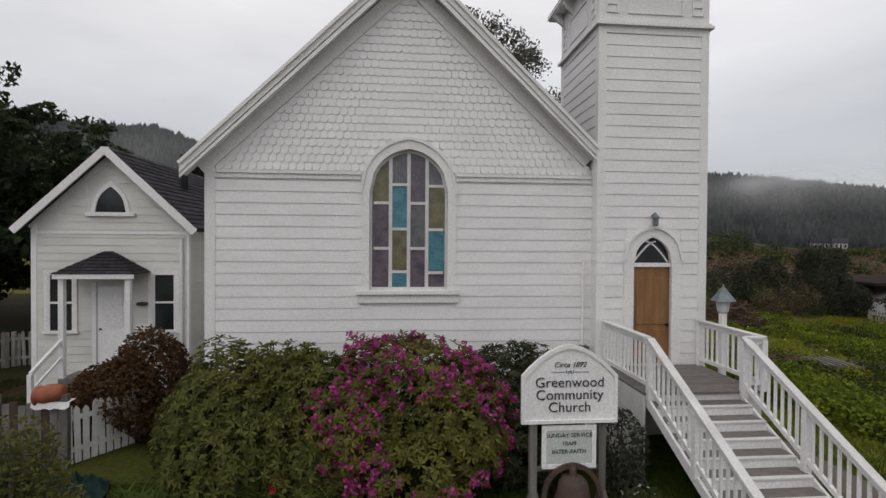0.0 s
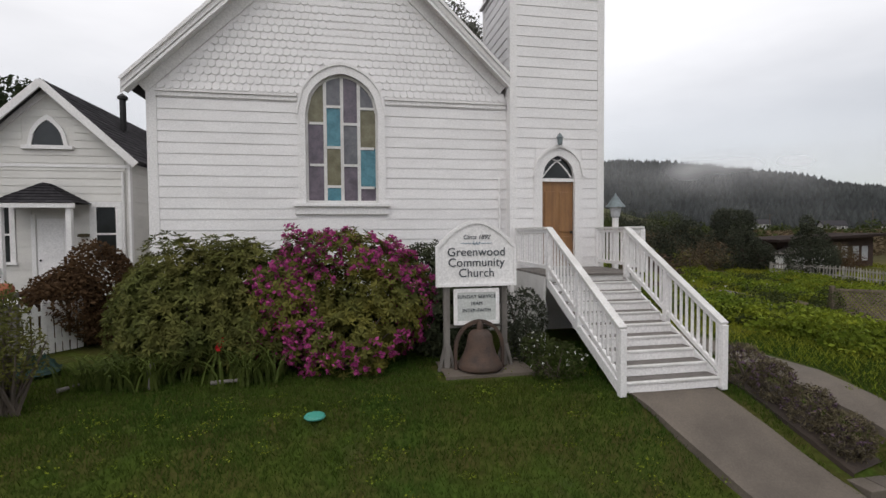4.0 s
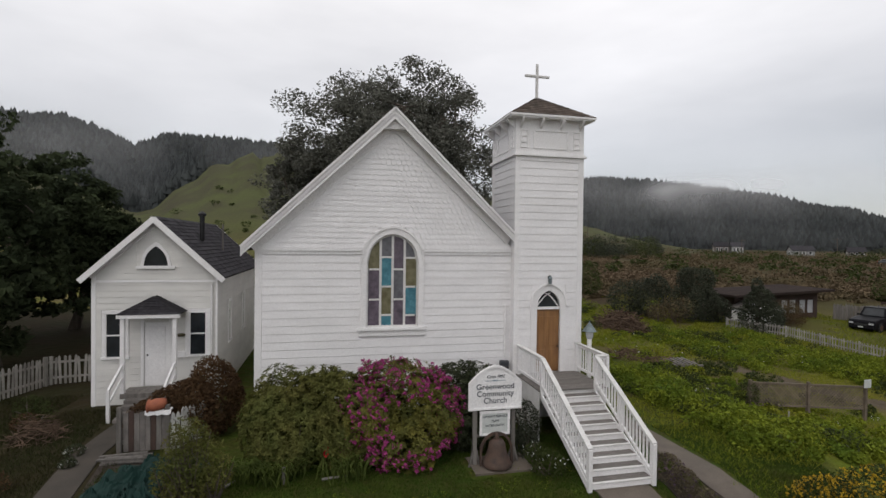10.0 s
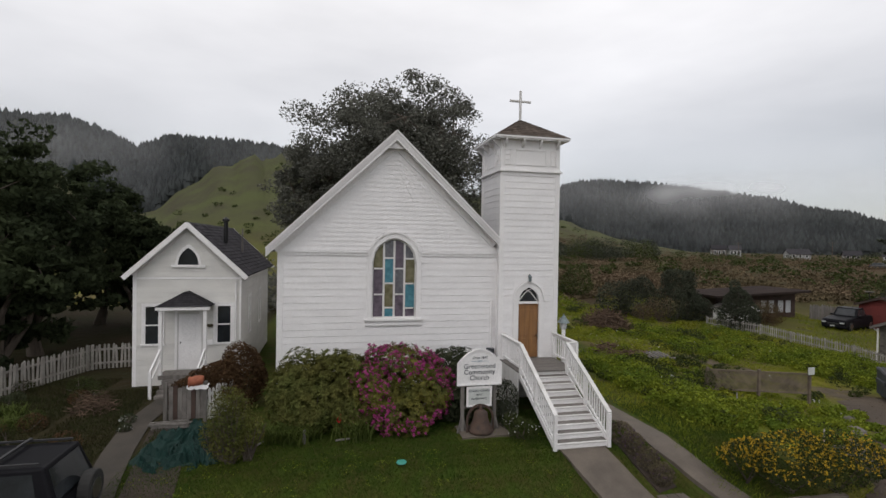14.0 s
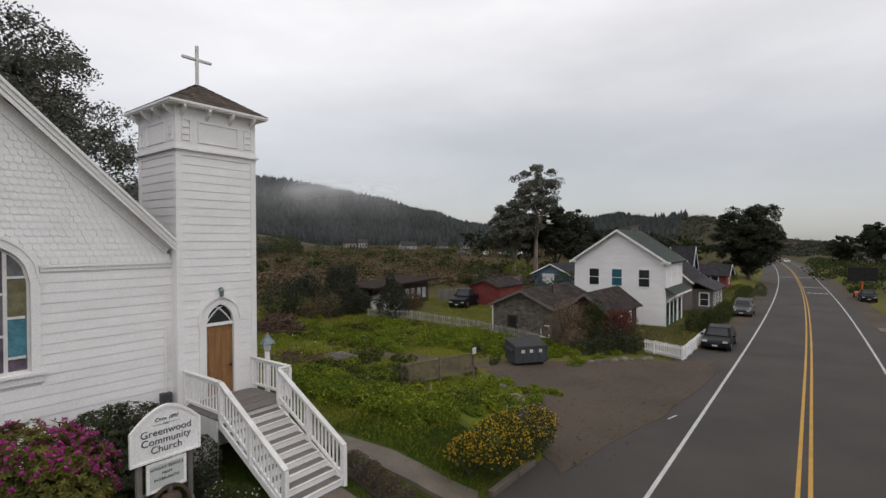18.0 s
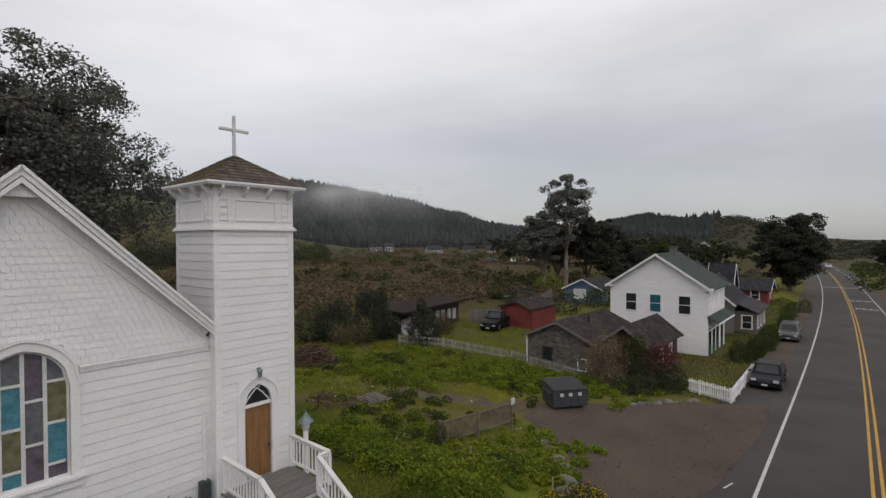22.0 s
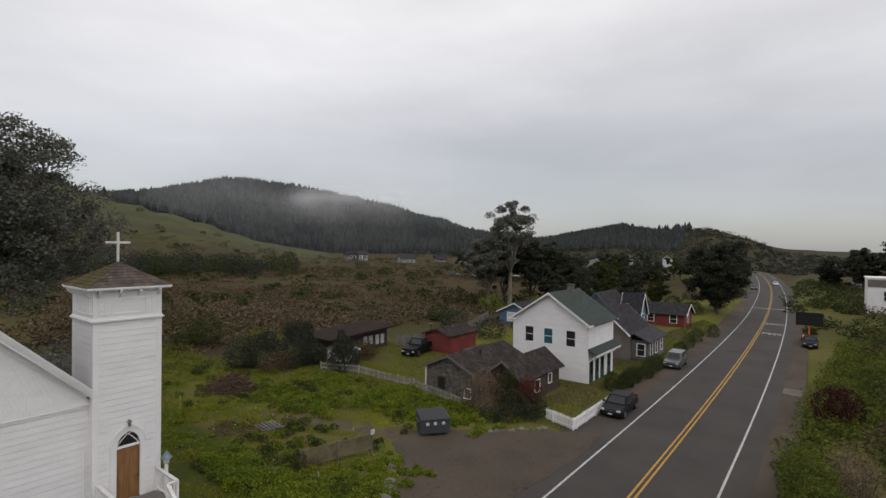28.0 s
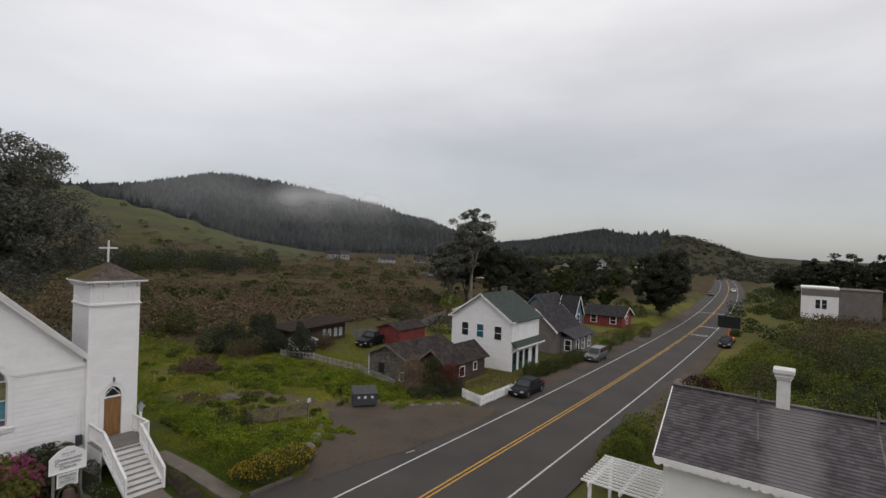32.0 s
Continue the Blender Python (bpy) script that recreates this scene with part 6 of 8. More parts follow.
# ---- plants ----
def clump_tree(name, label, at, height, crown, clumps, leaf, bark, size, per, seed, trunk_r=0.35, first=0.35, spread_=3.0, category="tree", droop=0.2):
    """A broad tree: the trunk forks into limbs, each limb carries branches that end in leaf clumps, with gaps between."""
    rg, rn = random.Random(seed), np.random.default_rng(seed)
    x, y = at
    z0 = gz(x, y) - 0.1
    tr_ = thing(name, label, category, (x, y, z0))
    s = Shape()
    fork = Vector((x + rg.uniform(-0.03, 0.03) * height, y, z0 + height * max(first, 0.12) * 0.8))
    s.tube((x, y, z0), fork, trunk_r, trunk_r * 0.75, 10)
    cz = z0 + height - crown[2]
    heads = []
    nl = 4 + clumps // 60
    for k in range(nl):
        a = 6.283 * (k + rg.uniform(-0.3, 0.3)) / nl
        h = Vector((x + math.cos(a) * crown[0] * rg.uniform(0.3, 0.6), y + math.sin(a) * crown[1] * rg.uniform(0.3, 0.6), cz + crown[2] * rg.uniform(-0.35, 0.4)))
        m = fork.lerp(h, 0.5) + Vector((rg.uniform(-0.06, 0.06), rg.uniform(-0.06, 0.06), rg.uniform(-0.02, 0.06))) * height
        s.tube(fork, m, trunk_r * 0.5, trunk_r * 0.33, 7)
        s.tube(m, h, trunk_r * 0.33, trunk_r * 0.16, 6)
        heads += [h, m.lerp(h, 0.5)]
    Q = []
    for k in range(clumps):
        d = rn.normal(size=3)
        d /= np.linalg.norm(d)
        r_ = rn.uniform(0.4, 1.0) * (0.84 + 0.16 * math.sin(d[0] * 5.1 + seed) * math.sin(d[2] * 4.3 + d[1] * 3))
        c = np.array([x, y, cz]) + d * r_ * np.array(crown)
        c[2] = max(c[2], z0 + height * first * rn.uniform(0.7, 1.1))
        rad = rn.uniform(0.07, 0.17) * np.mean(crown)
        P = blob_points(rn, per, c, (rad * 1.3, rad * 1.3, rad * 0.8), 0.15)
        Q.append(leaf_quads(rn, P, np.full(per, size), 0.5, -droop))
        if k % 2 == 0:
            v = Vector(c)
            hb = min(heads, key=lambda q: (q - v).length)
            if (hb - v).length < 0.3 * max(crown):
                s.tube(hb, v, trunk_r * 0.09, trunk_r * 0.03, 4)
    part("trunk", s, bark, tr_)
    leaf_part("crown", tr_, np.concatenate(Q), leaf)
    return tr_


def shrub(name, label, blobs, leaf, size, n, seed, aspect=0.4, twigs=BARK, category="shrub", up=0.25, flowers=(), shell=0.6, stems=5, whorl=0):
    """A bush of overlapping leafy masses. blobs: (x, y, z, rx, ry, rz)."""
    rn, rg = np.random.default_rng(seed), random.Random(seed)
    x, y = np.mean([b[0] for b in blobs]), np.mean([b[1] for b in blobs])
    ob = thing(name, label, category, (x, y, gz(x, y)))
    vol = np.array([b[3] * b[4] + b[3] * b[5] + b[4] * b[5] for b in blobs])
    Q, s = [], Shape()
    surf = []
    for b, v in zip(blobs, vol / vol.sum()):
        m = int(n * v)
        P = blob_points(rn, m, b[:3], b[3:], shell)
        wob = 1 + 0.16 * np.sin(P[:, 0] * 1.7 + P[:, 1] * 2.1 + seed) * np.sin(P[:, 2] * 2.3 + seed) + 0.10 * np.sin(P[:, 0] * 4.1 + P[:, 2] * 3.3) * np.sin(P[:, 1] * 3.7 + seed)
        P = np.array(b[:3]) + (P - np.array(b[:3])) * wob[:, None]
        P = P[P[:, 2] > ground_z(P[:, 0], P[:, 1]) + 0.03]
        if whorl:
            P = P[::whorl]
            out_ = (P - np.array(b[:3])) / np.array(b[3:]) + rn.normal(size=P.shape) * 0.25 + np.array([0, 0, 0.45])
            out_ /= np.linalg.norm(out_, axis=1, keepdims=True)
            t1 = np.cross(out_, rn.normal(size=P.shape))
            t1 /= np.linalg.norm(t1, axis=1, keepdims=True)
            t2 = np.cross(out_, t1)
            for j in range(whorl):
                a_ = 6.283 * j / whorl + rn.uniform(-0.3, 0.3, len(P))
                d_ = t1 * np.cos(a_)[:, None] + t2 * np.sin(a_)[:, None]
                w_ = (np.cross(out_, d_)) * size * aspect * 0.5
                ln_ = size * rn.uniform(0.75, 1.2, len(P))[:, None]
                lift_ = rn.uniform(-0.1, 0.5, len(P))[:, None]
                tip_ = P + (d_ + out_ * lift_) * ln_
                mid_ = P + (d_ * 0.55 + out_ * (lift_ * 0.5 + 0.12)) * ln_
                Q.append(np.stack([P, mid_ + w_, tip_, mid_ - w_], 1))
        else:
            Q.append(leaf_quads(rn, P, np.full(len(P), size), aspect, up))
        surf.append(P)
        for k in range(stems):
            q = P[rg.randrange(len(P))]
            s.tube((b[0] + rg.uniform(-0.1, 0.1), b[1], gz(b[0], b[1])), q, 0.025, 0.008, 5)
    part("woody_base", s, twigs, ob)
    leaf_part("foliage", ob, np.concatenate(Q), leaf)
    S = np.concatenate(surf)
    for fname, fmat, cnt, fsize, keep in flowers:
        ok = S[keep(S)]
        if len(ok) == 0:
            continue
        pick = ok[rn.integers(0, len(ok), cnt)]
        F = []
        for c in pick:
            nrm = np.array([c[0] - x, c[1] - y, (c[2] - 0.6) * 1.0])
            nrm /= np.linalg.norm(nrm) + 1e-6
            P = c + nrm * 0.07 + rn.normal(size=(9, 3)) * fsize * 0.45
            F.append(leaf_quads(rn, P, np.full(9, fsize), 0.8, 0.4))
        leaf_part(fname, ob, np.concatenate(F), fmat)["kind"] = "stuff"
    return ob


PX = 1.25   # centre of the pink rhododendron
shrub("rhododendron", "large flowering rhododendron with magenta blossom", [(1.0, 9.4, 1.32, 1.35, 1.2, 1.2), (0.3, 9.1, 1.0, 1.0, 1.05, 1.0), (1.85, 9.1, 1.0, 0.85, 1.0, 1.05), (1.15, 8.6, 0.55, 1.1, 0.8, 0.7)], LEAF_YEL, 0.115, 24000, 11, 0.36, whorl=7,
      flowers=(("blossom", PINK, 2000, 0.055, lambda S: (np.sin(S[:, 0] * 2.9 + 1.0) + np.sin(S[:, 2] * 4.3) + np.sin(S[:, 1] * 3.1 + S[:, 0] * 2) + 0.8 * (S[:, 2] - 1.2) + 0.25 * (S[:, 0] - 0.9) > -0.25) & (S[:, 1] < 9.9)),))
shrub("rhododendron", "broad green rhododendron with a few red flowers", [(-0.4, 9.5, 1.08, 1.1, 1.1, 1.1), (-1.0, 9.6, 1.05, 1.0, 1.1, 1.12), (-0.3, 8.9, 0.6, 0.85, 0.8, 0.7)], LEAF_RHODO, 0.12, 23000, 12, 0.33, whorl=7,
      flowers=(("blossom", REDFLOWER, 6, 0.10, lambda S: (S[:, 1] < 8.8) & (S[:, 0] > -0.9)),))
shrub("rhododendron", "rounded olive-green rhododendron with thick leaves", [(-1.85, 9.7, 1.05, 0.95, 1.05, 1.08), (-2.25, 9.6, 0.85, 0.7, 0.85, 0.92), (-1.6, 9.0, 0.6, 0.9, 0.8, 0.7)], LEAF_RHODO, 0.12, 21000, 13, 0.33, whorl=7)
shrub("rhododendron", "dark green rhododendron behind the sign", [(2.75, 10.1, 1.1, 0.9, 0.75, 1.1), (3.5, 10.1, 1.0, 0.9, 0.75, 1.0), (2.8, 9.3, 0.6, 0.9, 0.8, 0.8)], LEAF_DEEP, 0.12, 15000, 14, 0.33, whorl=7)
shrub("shrub", "bronze-brown rounded shrub by the cottage", [(-4.0, 11.5, 1.05, 0.88, 0.85, 1.05), (-4.6, 11.7, 0.8, 0.72, 0.75, 0.85)], LEAF_BROWN, 0.085, 16000, 15, 0.5)
shrub("shrub", "low red-brown shrub beside the porch steps", [(-5.3, 12.1, 0.68, 0.6, 0.5, 0.6), (-5.7, 11.6, 0.5, 0.5, 0.5, 0.55)], LEAF_BROWN, 0.08, 7000, 16, 0.5)
shrub("shrub", "loose twiggy green shrub on the lawn", [(-3.5, 7.3, 1.1, 0.6, 0.55, 0.58), (-3.9, 7.4, 0.72, 0.42, 0.45, 0.5), (-3.1, 7.2, 0.75, 0.45, 0.45, 0.5), (-3.5, 7.1, 0.45, 0.5, 0.45, 0.42), (-3.6, 7.5, 1.45, 0.42, 0.42, 0.38)], LEAF_RHODO, 0.065, 6600, 17, 0.4, shell=0.1, stems=22)
shrub("shrub", "dark evergreen shrub under the stair rail", [(4.5, 8.9, 0.6, 0.38, 0.5, 0.65), (4.3, 8.4, 0.4, 0.35, 0.4, 0.45)], LEAF_DARK, 0.10, 2600, 18, 0.25, up=0.8)
shrub("daisy_bush", "white-flowered daisy bush beside the stairs", [(4.4, 7.25, 0.28, 0.5, 0.42, 0.36), (4.2, 7.5, 0.45, 0.35, 0.35, 0.3)], LEAF_HEDGE, 0.06, 2200, 19, 0.35, shell=0.3, flowers=(("blossom", WHITEFLOWER, 30, 0.024, lambda S: S[:, 2] > 0.3),))
shrub("daisy_bush", "large yellow-flowered daisy bush at the roadside", [(11.2, 4.5, 0.05, 1.3, 0.9, 0.75), (12.6, 4.4, -0.1, 1.2, 0.8, 0.7), (10.2, 4.9, 0.05, 0.7, 0.7, 0.5), (13.6, 4.5, -0.2, 0.7, 0.6, 0.5)], LEAF_HEDGE, 0.075, 14000, 20, 0.35,
      flowers=(("blossom", YELLOWFLOWER, 1200, 0.033, lambda S: S[:, 2] > -0.15),))
for k, (x, y, r_) in enumerate(((-9.2, 7.4, 0.22), (-9.6, 9.0, 0.16), (-10.2, 6.2, 0.35), (-10.9, 6.5, 0.3), (-7.1, 10.6, 0.25), (-6.9, 9.9, 0.2))):
    shrub("daisy_bush", "small white-flowered plant beside the garden path", [(x, y, gz(x, y) + r_ * 0.5, r_, r_, r_ * 0.7)], LEAF_DEEP, 0.05, 700, 200 + k, 0.4, flowers=(("blossom", WHITEFLOWER, 14, 0.03, lambda S: S[:, 2] > np.median(S[:, 2])),))
for k, (x, y, r_) in enumerate(((7.2, 6.6, 0.27), (7.25, 6.1, 0.24), (7.35, 5.6, 0.26), (7.45, 5.15, 0.26))):
    ob = shrub("lavender", "small grey lavender bush in the bed", [(x, y, gz(x, y) + 0.26, r_ * 1.25, r_ * 1.25, 0.34)], GREYGREEN, 0.06, 2000, 30 + k, 0.25, up=0.7, flowers=(("flower_head", LAVENDER, 60, 0.03, lambda S: S[:, 2] > np.median(S[:, 2])),))
    ob["group"] = "lavender in the bed"


def strap_clump(at, n, length, seed, label):
    rn = np.random.default_rng(seed)
    ob = thing("strap_leaf_clump", label, "plant", (at[0], at[1], gz(*at)))
    Q = []
    for k in range(n):
        a = rn.uniform(0, 6.283)
        d = np.array([math.cos(a), math.sin(a), 0.0])
        p = np.array([at[0] + rn.normal() * 0.25, at[1] + rn.normal() * 0.18, gz(*at)])
        L, w = length * rn.uniform(0.6, 1.1), 0.02
        sd = np.array([-d[1], d[0], 0]) * w
        prev = p
        for j in range(4):
            t = (j + 1) / 4
            nx_ = p + d * L * 0.62 * t ** 1.4 + np.array([0, 0, L * (1.35 * t - 0.85 * t * t)])
            k0, k1 = 1 - j / 4, 1 - t
            Q.append([prev - sd * (k0 + 0.1), prev + sd * (k0 + 0.1), nx_ + sd * (k1 + 0.05), nx_ - sd * (k1 + 0.05)])
            prev = nx_
    leaf_part("foliage", ob, np.array(Q), IRISLEAF)


strap_clump((-1.9, 8.3), 240, 0.95, 41, "arching clump of long green strap leaves")
strap_clump((-0.3, 8.1), 130, 1.0, 42, "clump of long strap leaves under the rhododendron")
for k, (x, y) in enumerate(((-11.0, 9.6), (-10.3, 10.6), (-11.9, 10.8), (-10.9, 11.8), (-11.4, 8.2))):
    strap_clump((x, y), 120, 0.7, 44 + k, "arching clump of dark strap leaves in the cottage garden")
strap_clump((-2.5, 8.4), 170, 0.8, 43, "arching clump of long green strap leaves")

rgn = random.Random(58)
for k in range(16):
    x, y = rgn.uniform(-12.0, -7.6), rgn.uniform(7.5, 15.5)
    if x > -9.3 and y > 13.4 or math.hypot(x + 8.6, y - 12.0) < 0.8:
        continue
    r_ = rgn.uniform(0.22, 0.5)
    shrub("garden_plant", "low dark leafy plant in the cottage garden", [(x, y, gz(x, y) + r_ * 0.5, r_ * 1.2, r_ * 1.1, r_)], (LEAF_SHADED, LEAF_HEDGE, LEAF_BROWN, LEAF_DEEP)[k % 4], 0.06, 900, 500 + k, 0.4, stems=2, category="plant")

# ---- lawn and field growth ----


def tufts(name, label, n, xr, yr, mask, hgt, width, material, seed, lean=0.5):
    rn = np.random.default_rng(seed)
    x, y = rn.uniform(*xr, n), rn.uniform(*yr, n)
    ok = mask(x, y)
    x, y = lay(x[ok], y[ok])
    z = ground_z(x, y)
    m = len(x)
    a = rn.uniform(0, 6.283, m)
    h = hgt * rn.uniform(0.5, 1.3, m)
    b = rn.uniform(0, 6.283, m)
    base = np.stack([x, y, z - 0.01], 1)
    side = np.stack([np.cos(a), np.sin(a), 0 * a], 1) * width
    tip_ = base + np.stack([np.cos(b) * h * lean, np.sin(b) * h * lean, h], 1)
    me = quads_mesh(name, np.stack([base - side, base + side, tip_], 1), material)
    return tagged(new(name, me), label, "grass", kind="stuff")


def on_lawn(x, y):
    walk_ = (np.abs(x - 6.0 - 0.2 * (5.8 - y)) < 0.72) & (y < 6.8) | (np.abs(x - 8.4 - 0.35 * np.clip(6 - y, 0, 9)) < 0.5) | (np.abs(x - 7.35) < 0.36) & (y < 6.8)
    slab_ = (x > 2.55) & (x < 4.05) & (np.abs(y - 7.9) < 0.5)
    return ~walk_ & ~slab_ & (y > 4.35)


tufts("lawn_grass", "short mown green grass", 220000, (-6.0, 12.0), (3.7, 9.6), on_lawn, 0.07, 0.006, BLADE, 1)
tufts("verge_grass", "uneven grass round the cottage garden", 50000, (-14, -5.8), (3.8, 16), lambda x, y: (np.abs(x + 6.72 - 0.14 * np.clip(10.5 - y, 0, 7)) > 0.5) & ((x > -9) & (y < 14.3) | (x < -9.2)), 0.12, 0.010, LEAF_SHADED, 2)


def in_field(x, y):
    return (y > 4.2 + 0 * x) & (x > 8.9) & ~((x > 14) & (y < 13.2) & (y < 3.2 + (x - 12.5) * 1.0) & (x < 31)) & ~((x > 24) & (y < 13))


def patchy(x, y):
    return np.sin(x * 0.9 + 1.3 * np.sin(y * 0.5)) + np.sin(y * 0.8 + 1.1 * np.sin(x * 0.6)) + 0.5 * np.sin(x * 2.3 + y * 1.9) > -0.75


tufts("roadside_grass", "uneven green grass along the roadside gardens", 60000, (32, 110), (3.5, 14), lambda x, y: (lay(x, y)[1] - road_y(lay(x, y)[0]) > 6.4) & ~((x > 33) & (x < 43) & (y > 10)) & ~((x > 46) & (x < 54) & (y > 8.7)), 0.16, 0.014, LEAF_HEDGE, 6, 0.6)
tufts("field_grass", "rough green field grass", 190000, (8.9, 36), (4.2, 36), lambda x, y: in_field(x, y) & patchy(x, y) & (track_near(*lay(x, y)) > 0.9), 0.14, 0.010, FIELDGRASS, 3, 0.8)
tufts("far_grass", "rough grass in the far field", 60000, (8.9, 46), (20, 60), lambda x, y: (y > 20) & patchy(x * 0.7, y * 0.7), 0.2, 0.02, FIELDGRASS, 4, 0.8)


def weeds(name, label, patches, leaf, size, per, seed, kind="stuff", flat=1.0):
    rn = np.random.default_rng(seed)
    Q = []
    for x0, x1, y0, y1, n, h in patches:
        for k in range(n):
            soft = 0.09 * min(x1 - x0, y1 - y0)
            x, y = (float(v) for v in lay(rn.uniform(x0, x1) + soft * rn.normal(), rn.uniform(y0, y1) + soft * rn.normal()))
            r_ = rn.uniform(0.25, 0.6) * h
            P = blob_points(rn, per, (x, y, gz(x, y) + r_ * 0.45), (r_ * 1.3 * flat, r_ * 1.3 * flat, r_ * 0.75 / flat ** 0.5), 0.4)
            Q.append(leaf_quads(rn, P, np.full(per, size), 0.6, 0.4))
    return tagged(new(name, quads_mesh(name, np.concatenate(Q), leaf)), label, "weeds", kind=kind)


weeds("field_weeds", "dense bright green leafy weeds", [(10.8, 13.4, 7.6, 16.0, 95, 0.95), (12.5, 16.0, 6.5, 9.5, 70, 0.55), (14.5, 20.0, 6.8, 10.6, 52, 0.5), (26.0, 32.0, 14.5, 21.0, 100, 0.9), (21.0, 30.5, 19.0, 28.0, 95, 0.85), (15.5, 18.5, 13.0, 16.0, 26, 0.5), (28.0, 32, 10.5, 15, 40, 0.7), (26.5, 31.5, 8.0, 13.5, 30, 0.6), (15, 24, 18, 40, 34, 0.6), (9.5, 14, 20, 44, 60, 1.0), (13, 24, 36, 50, 50, 1.2)], LEAF_WEED, 0.105, 230, 5)
weeds("dark_field_weeds", "darker green docks and nettles in the field", [(10.6, 15.0, 7.0, 16.0, 46, 0.75), (14.0, 22.0, 12.5, 19.0, 26, 0.6), (18.5, 31.0, 16.0, 27.0, 44, 0.8), (24.0, 31.0, 13.0, 17.0, 18, 0.7), (12.0, 26.0, 26.0, 38.0, 40, 0.9)], LEAF_HEDGE, 0.10, 170, 27)
weeds("yellow_field_weeds", "yellow-green flowering weeds in the field", [(12.0, 15.5, 8.0, 12.5, 26, 0.7), (15.4, 18.2, 11.9, 13.0, 12, 0.6), (20.0, 30.0, 22.0, 31.0, 40, 0.7), (10.0, 18.0, 17.0, 30.0, 34, 0.6)], FIELDGRASS, 0.09, 170, 28)
weeds("dry_field_scrub", "brown dry brush in the open field", [(20, 140, 58, 160, 900, 1.6), (60, 240, 100, 260, 420, 2.2), (-5, 60, 60, 140, 420, 1.7), (40, 90, 44, 62, 300, 1.2), (14, 60, 46, 70, 320, 1.1)], LEAF_SCRUB, 0.36, 60, 6, flat=2.2)
weeds("green_scrub", "scattered green bushes in the open field", [(20, 120, 50, 150, 60, 2.6), (60, 240, 100, 260, 60, 4.0), (10, 60, 80, 170, 46, 3.2), (90, 260, 30, 120, 60, 5.0)], LEAF_HEDGE, 0.5, 130, 7)
weeds("ivy_bank", "bright green creeper on the roadside bank", [(32, 100, -11.5, -7.6, 520, 1.5), (44, 110, -20, -11, 420, 2.0)], LEAF_IVY, 0.2, 90, 8)
weeds("bank_thicket", "dense dark green undergrowth behind the creeper bank", [(42, 75, -32, -15, 80, 3.0), (70, 125, -42, -16, 100, 3.4), (37, 48, -24, -14, 34, 2.6)], LEAF_DEEP, 0.26, 260, 18)
rgb_ = random.Random(64)
for k in range(84):
    x = rgb_.uniform(38, 112)
    y = -13.5 - abs(rgb_.gauss(0, 1)) * (6 + 0.08 * x) + 0.03 * x
    r_ = rgb_.uniform(1.3, 2.9) * (0.8 + 0.004 * x)
    z_ = gz(x, y) + r_ * 0.75
    shrub("bank_bush", ("rounded dark green bush on the bank", "rounded yellow-green bush on the bank", "brownish half-dry bush on the bank")[(0, 1, 0, 1, 0, 2)[k % 6]],
          [(x, y, z_, r_, r_ * 0.95, r_ * 0.95), (x + rgb_.uniform(-1, 1) * r_, y + rgb_.uniform(-0.6, 0.6) * r_, z_ - 0.3 * r_, r_ * 0.7, r_ * 0.7, r_ * 0.65)],
          (LEAF_HEDGE, LEAF_IVY, LEAF_DEEP, LEAF_IVY, LEAF_HEDGE, LEAF_SCRUB)[k % 6], 0.2, 1500, 600 + k, 0.5, stems=2)
weeds("bright_thicket", "yellow-green bramble thicket on the bank", [(36, 80, -24, -11, 90, 2.6), (70, 125, -32, -12, 90, 2.8)], LEAF_IVY, 0.22, 200, 24)
weeds("far_bank_scrub", "mixed green and brown scrub across the road", [(90, 240, -80, -14, 420, 4.2), (110, 260, -16, -2, 140, 3.0)], LEAF_HEDGE, 0.45, 90, 9)
weeds("brown_bank_scrub", "brown brush on the slope across the road", [(76, 150, -34, -13, 130, 3.4), (120, 230, -70, -20, 160, 4.0)], LEAF_SCRUB, 0.4, 110, 19)
weeds("hillside_brush", "dark brush and gorse on the green hillsides", [(-60, 130, 180, 330, 70, 3.6), (-90, -20, 120, 260, 40, 4.0)], LEAF_HEDGE, 0.8, 60, 20)
weeds("far_hill_brush", "dark scrub covering the far coastal hill", [(330, 640, 70, 260, 1100, 5.5), (330, 600, -30, 70, 500, 3.6)], LEAF_DARK, 1.1, 40, 21)
weeds("hill_foot_thicket", "dark trees and thicket along the foot of the hill", [(35, 60, 150, 175, 40, 8.0), (58, 100, 145, 175, 75, 7.0)], LEAF_DARK, 0.6, 170, 22)
weeds("euc_undergrowth", "dark undergrowth below the great eucalyptus", [(-2, 10, 36, 46, 50, 5.0), (6, 14, 37, 48, 30, 4.0), (-12, 2, 34, 48, 40, 6.0)], LEAF_EUC, 0.28, 260, 23)

weeds("lawn_clover", "patches of clover in the lawn", [(-5.5, 5.0, 4.0, 7.6, 150, 0.16), (8.8, 11.5, 4.5, 12.0, 60, 0.16)], LEAF_WEED, 0.03, 40, 25, flat=2.2)
rf_ = np.random.default_rng(91)
fx, fy = rf_.uniform(9.5, 32, 60), rf_.uniform(5.5, 30, 60)
fk = in_field(fx, fy)
fx, fy = lay(fx[fk], fy[fk])
fp = np.stack([fx, fy, ground_z(fx, fy) + 0.3], 1)
tagged(new("field_flowers", quads_mesh("field_flowers", leaf_quads(rf_, np.repeat(fp, 4, 0) + rf_.normal(size=(len(fp) * 4, 3)) * 0.03, np.full(len(fp) * 4, 0.05), 0.8, 0.6), WHITEFLOWER)), "scattered small white flowers in the field", "flowers", kind="stuff")

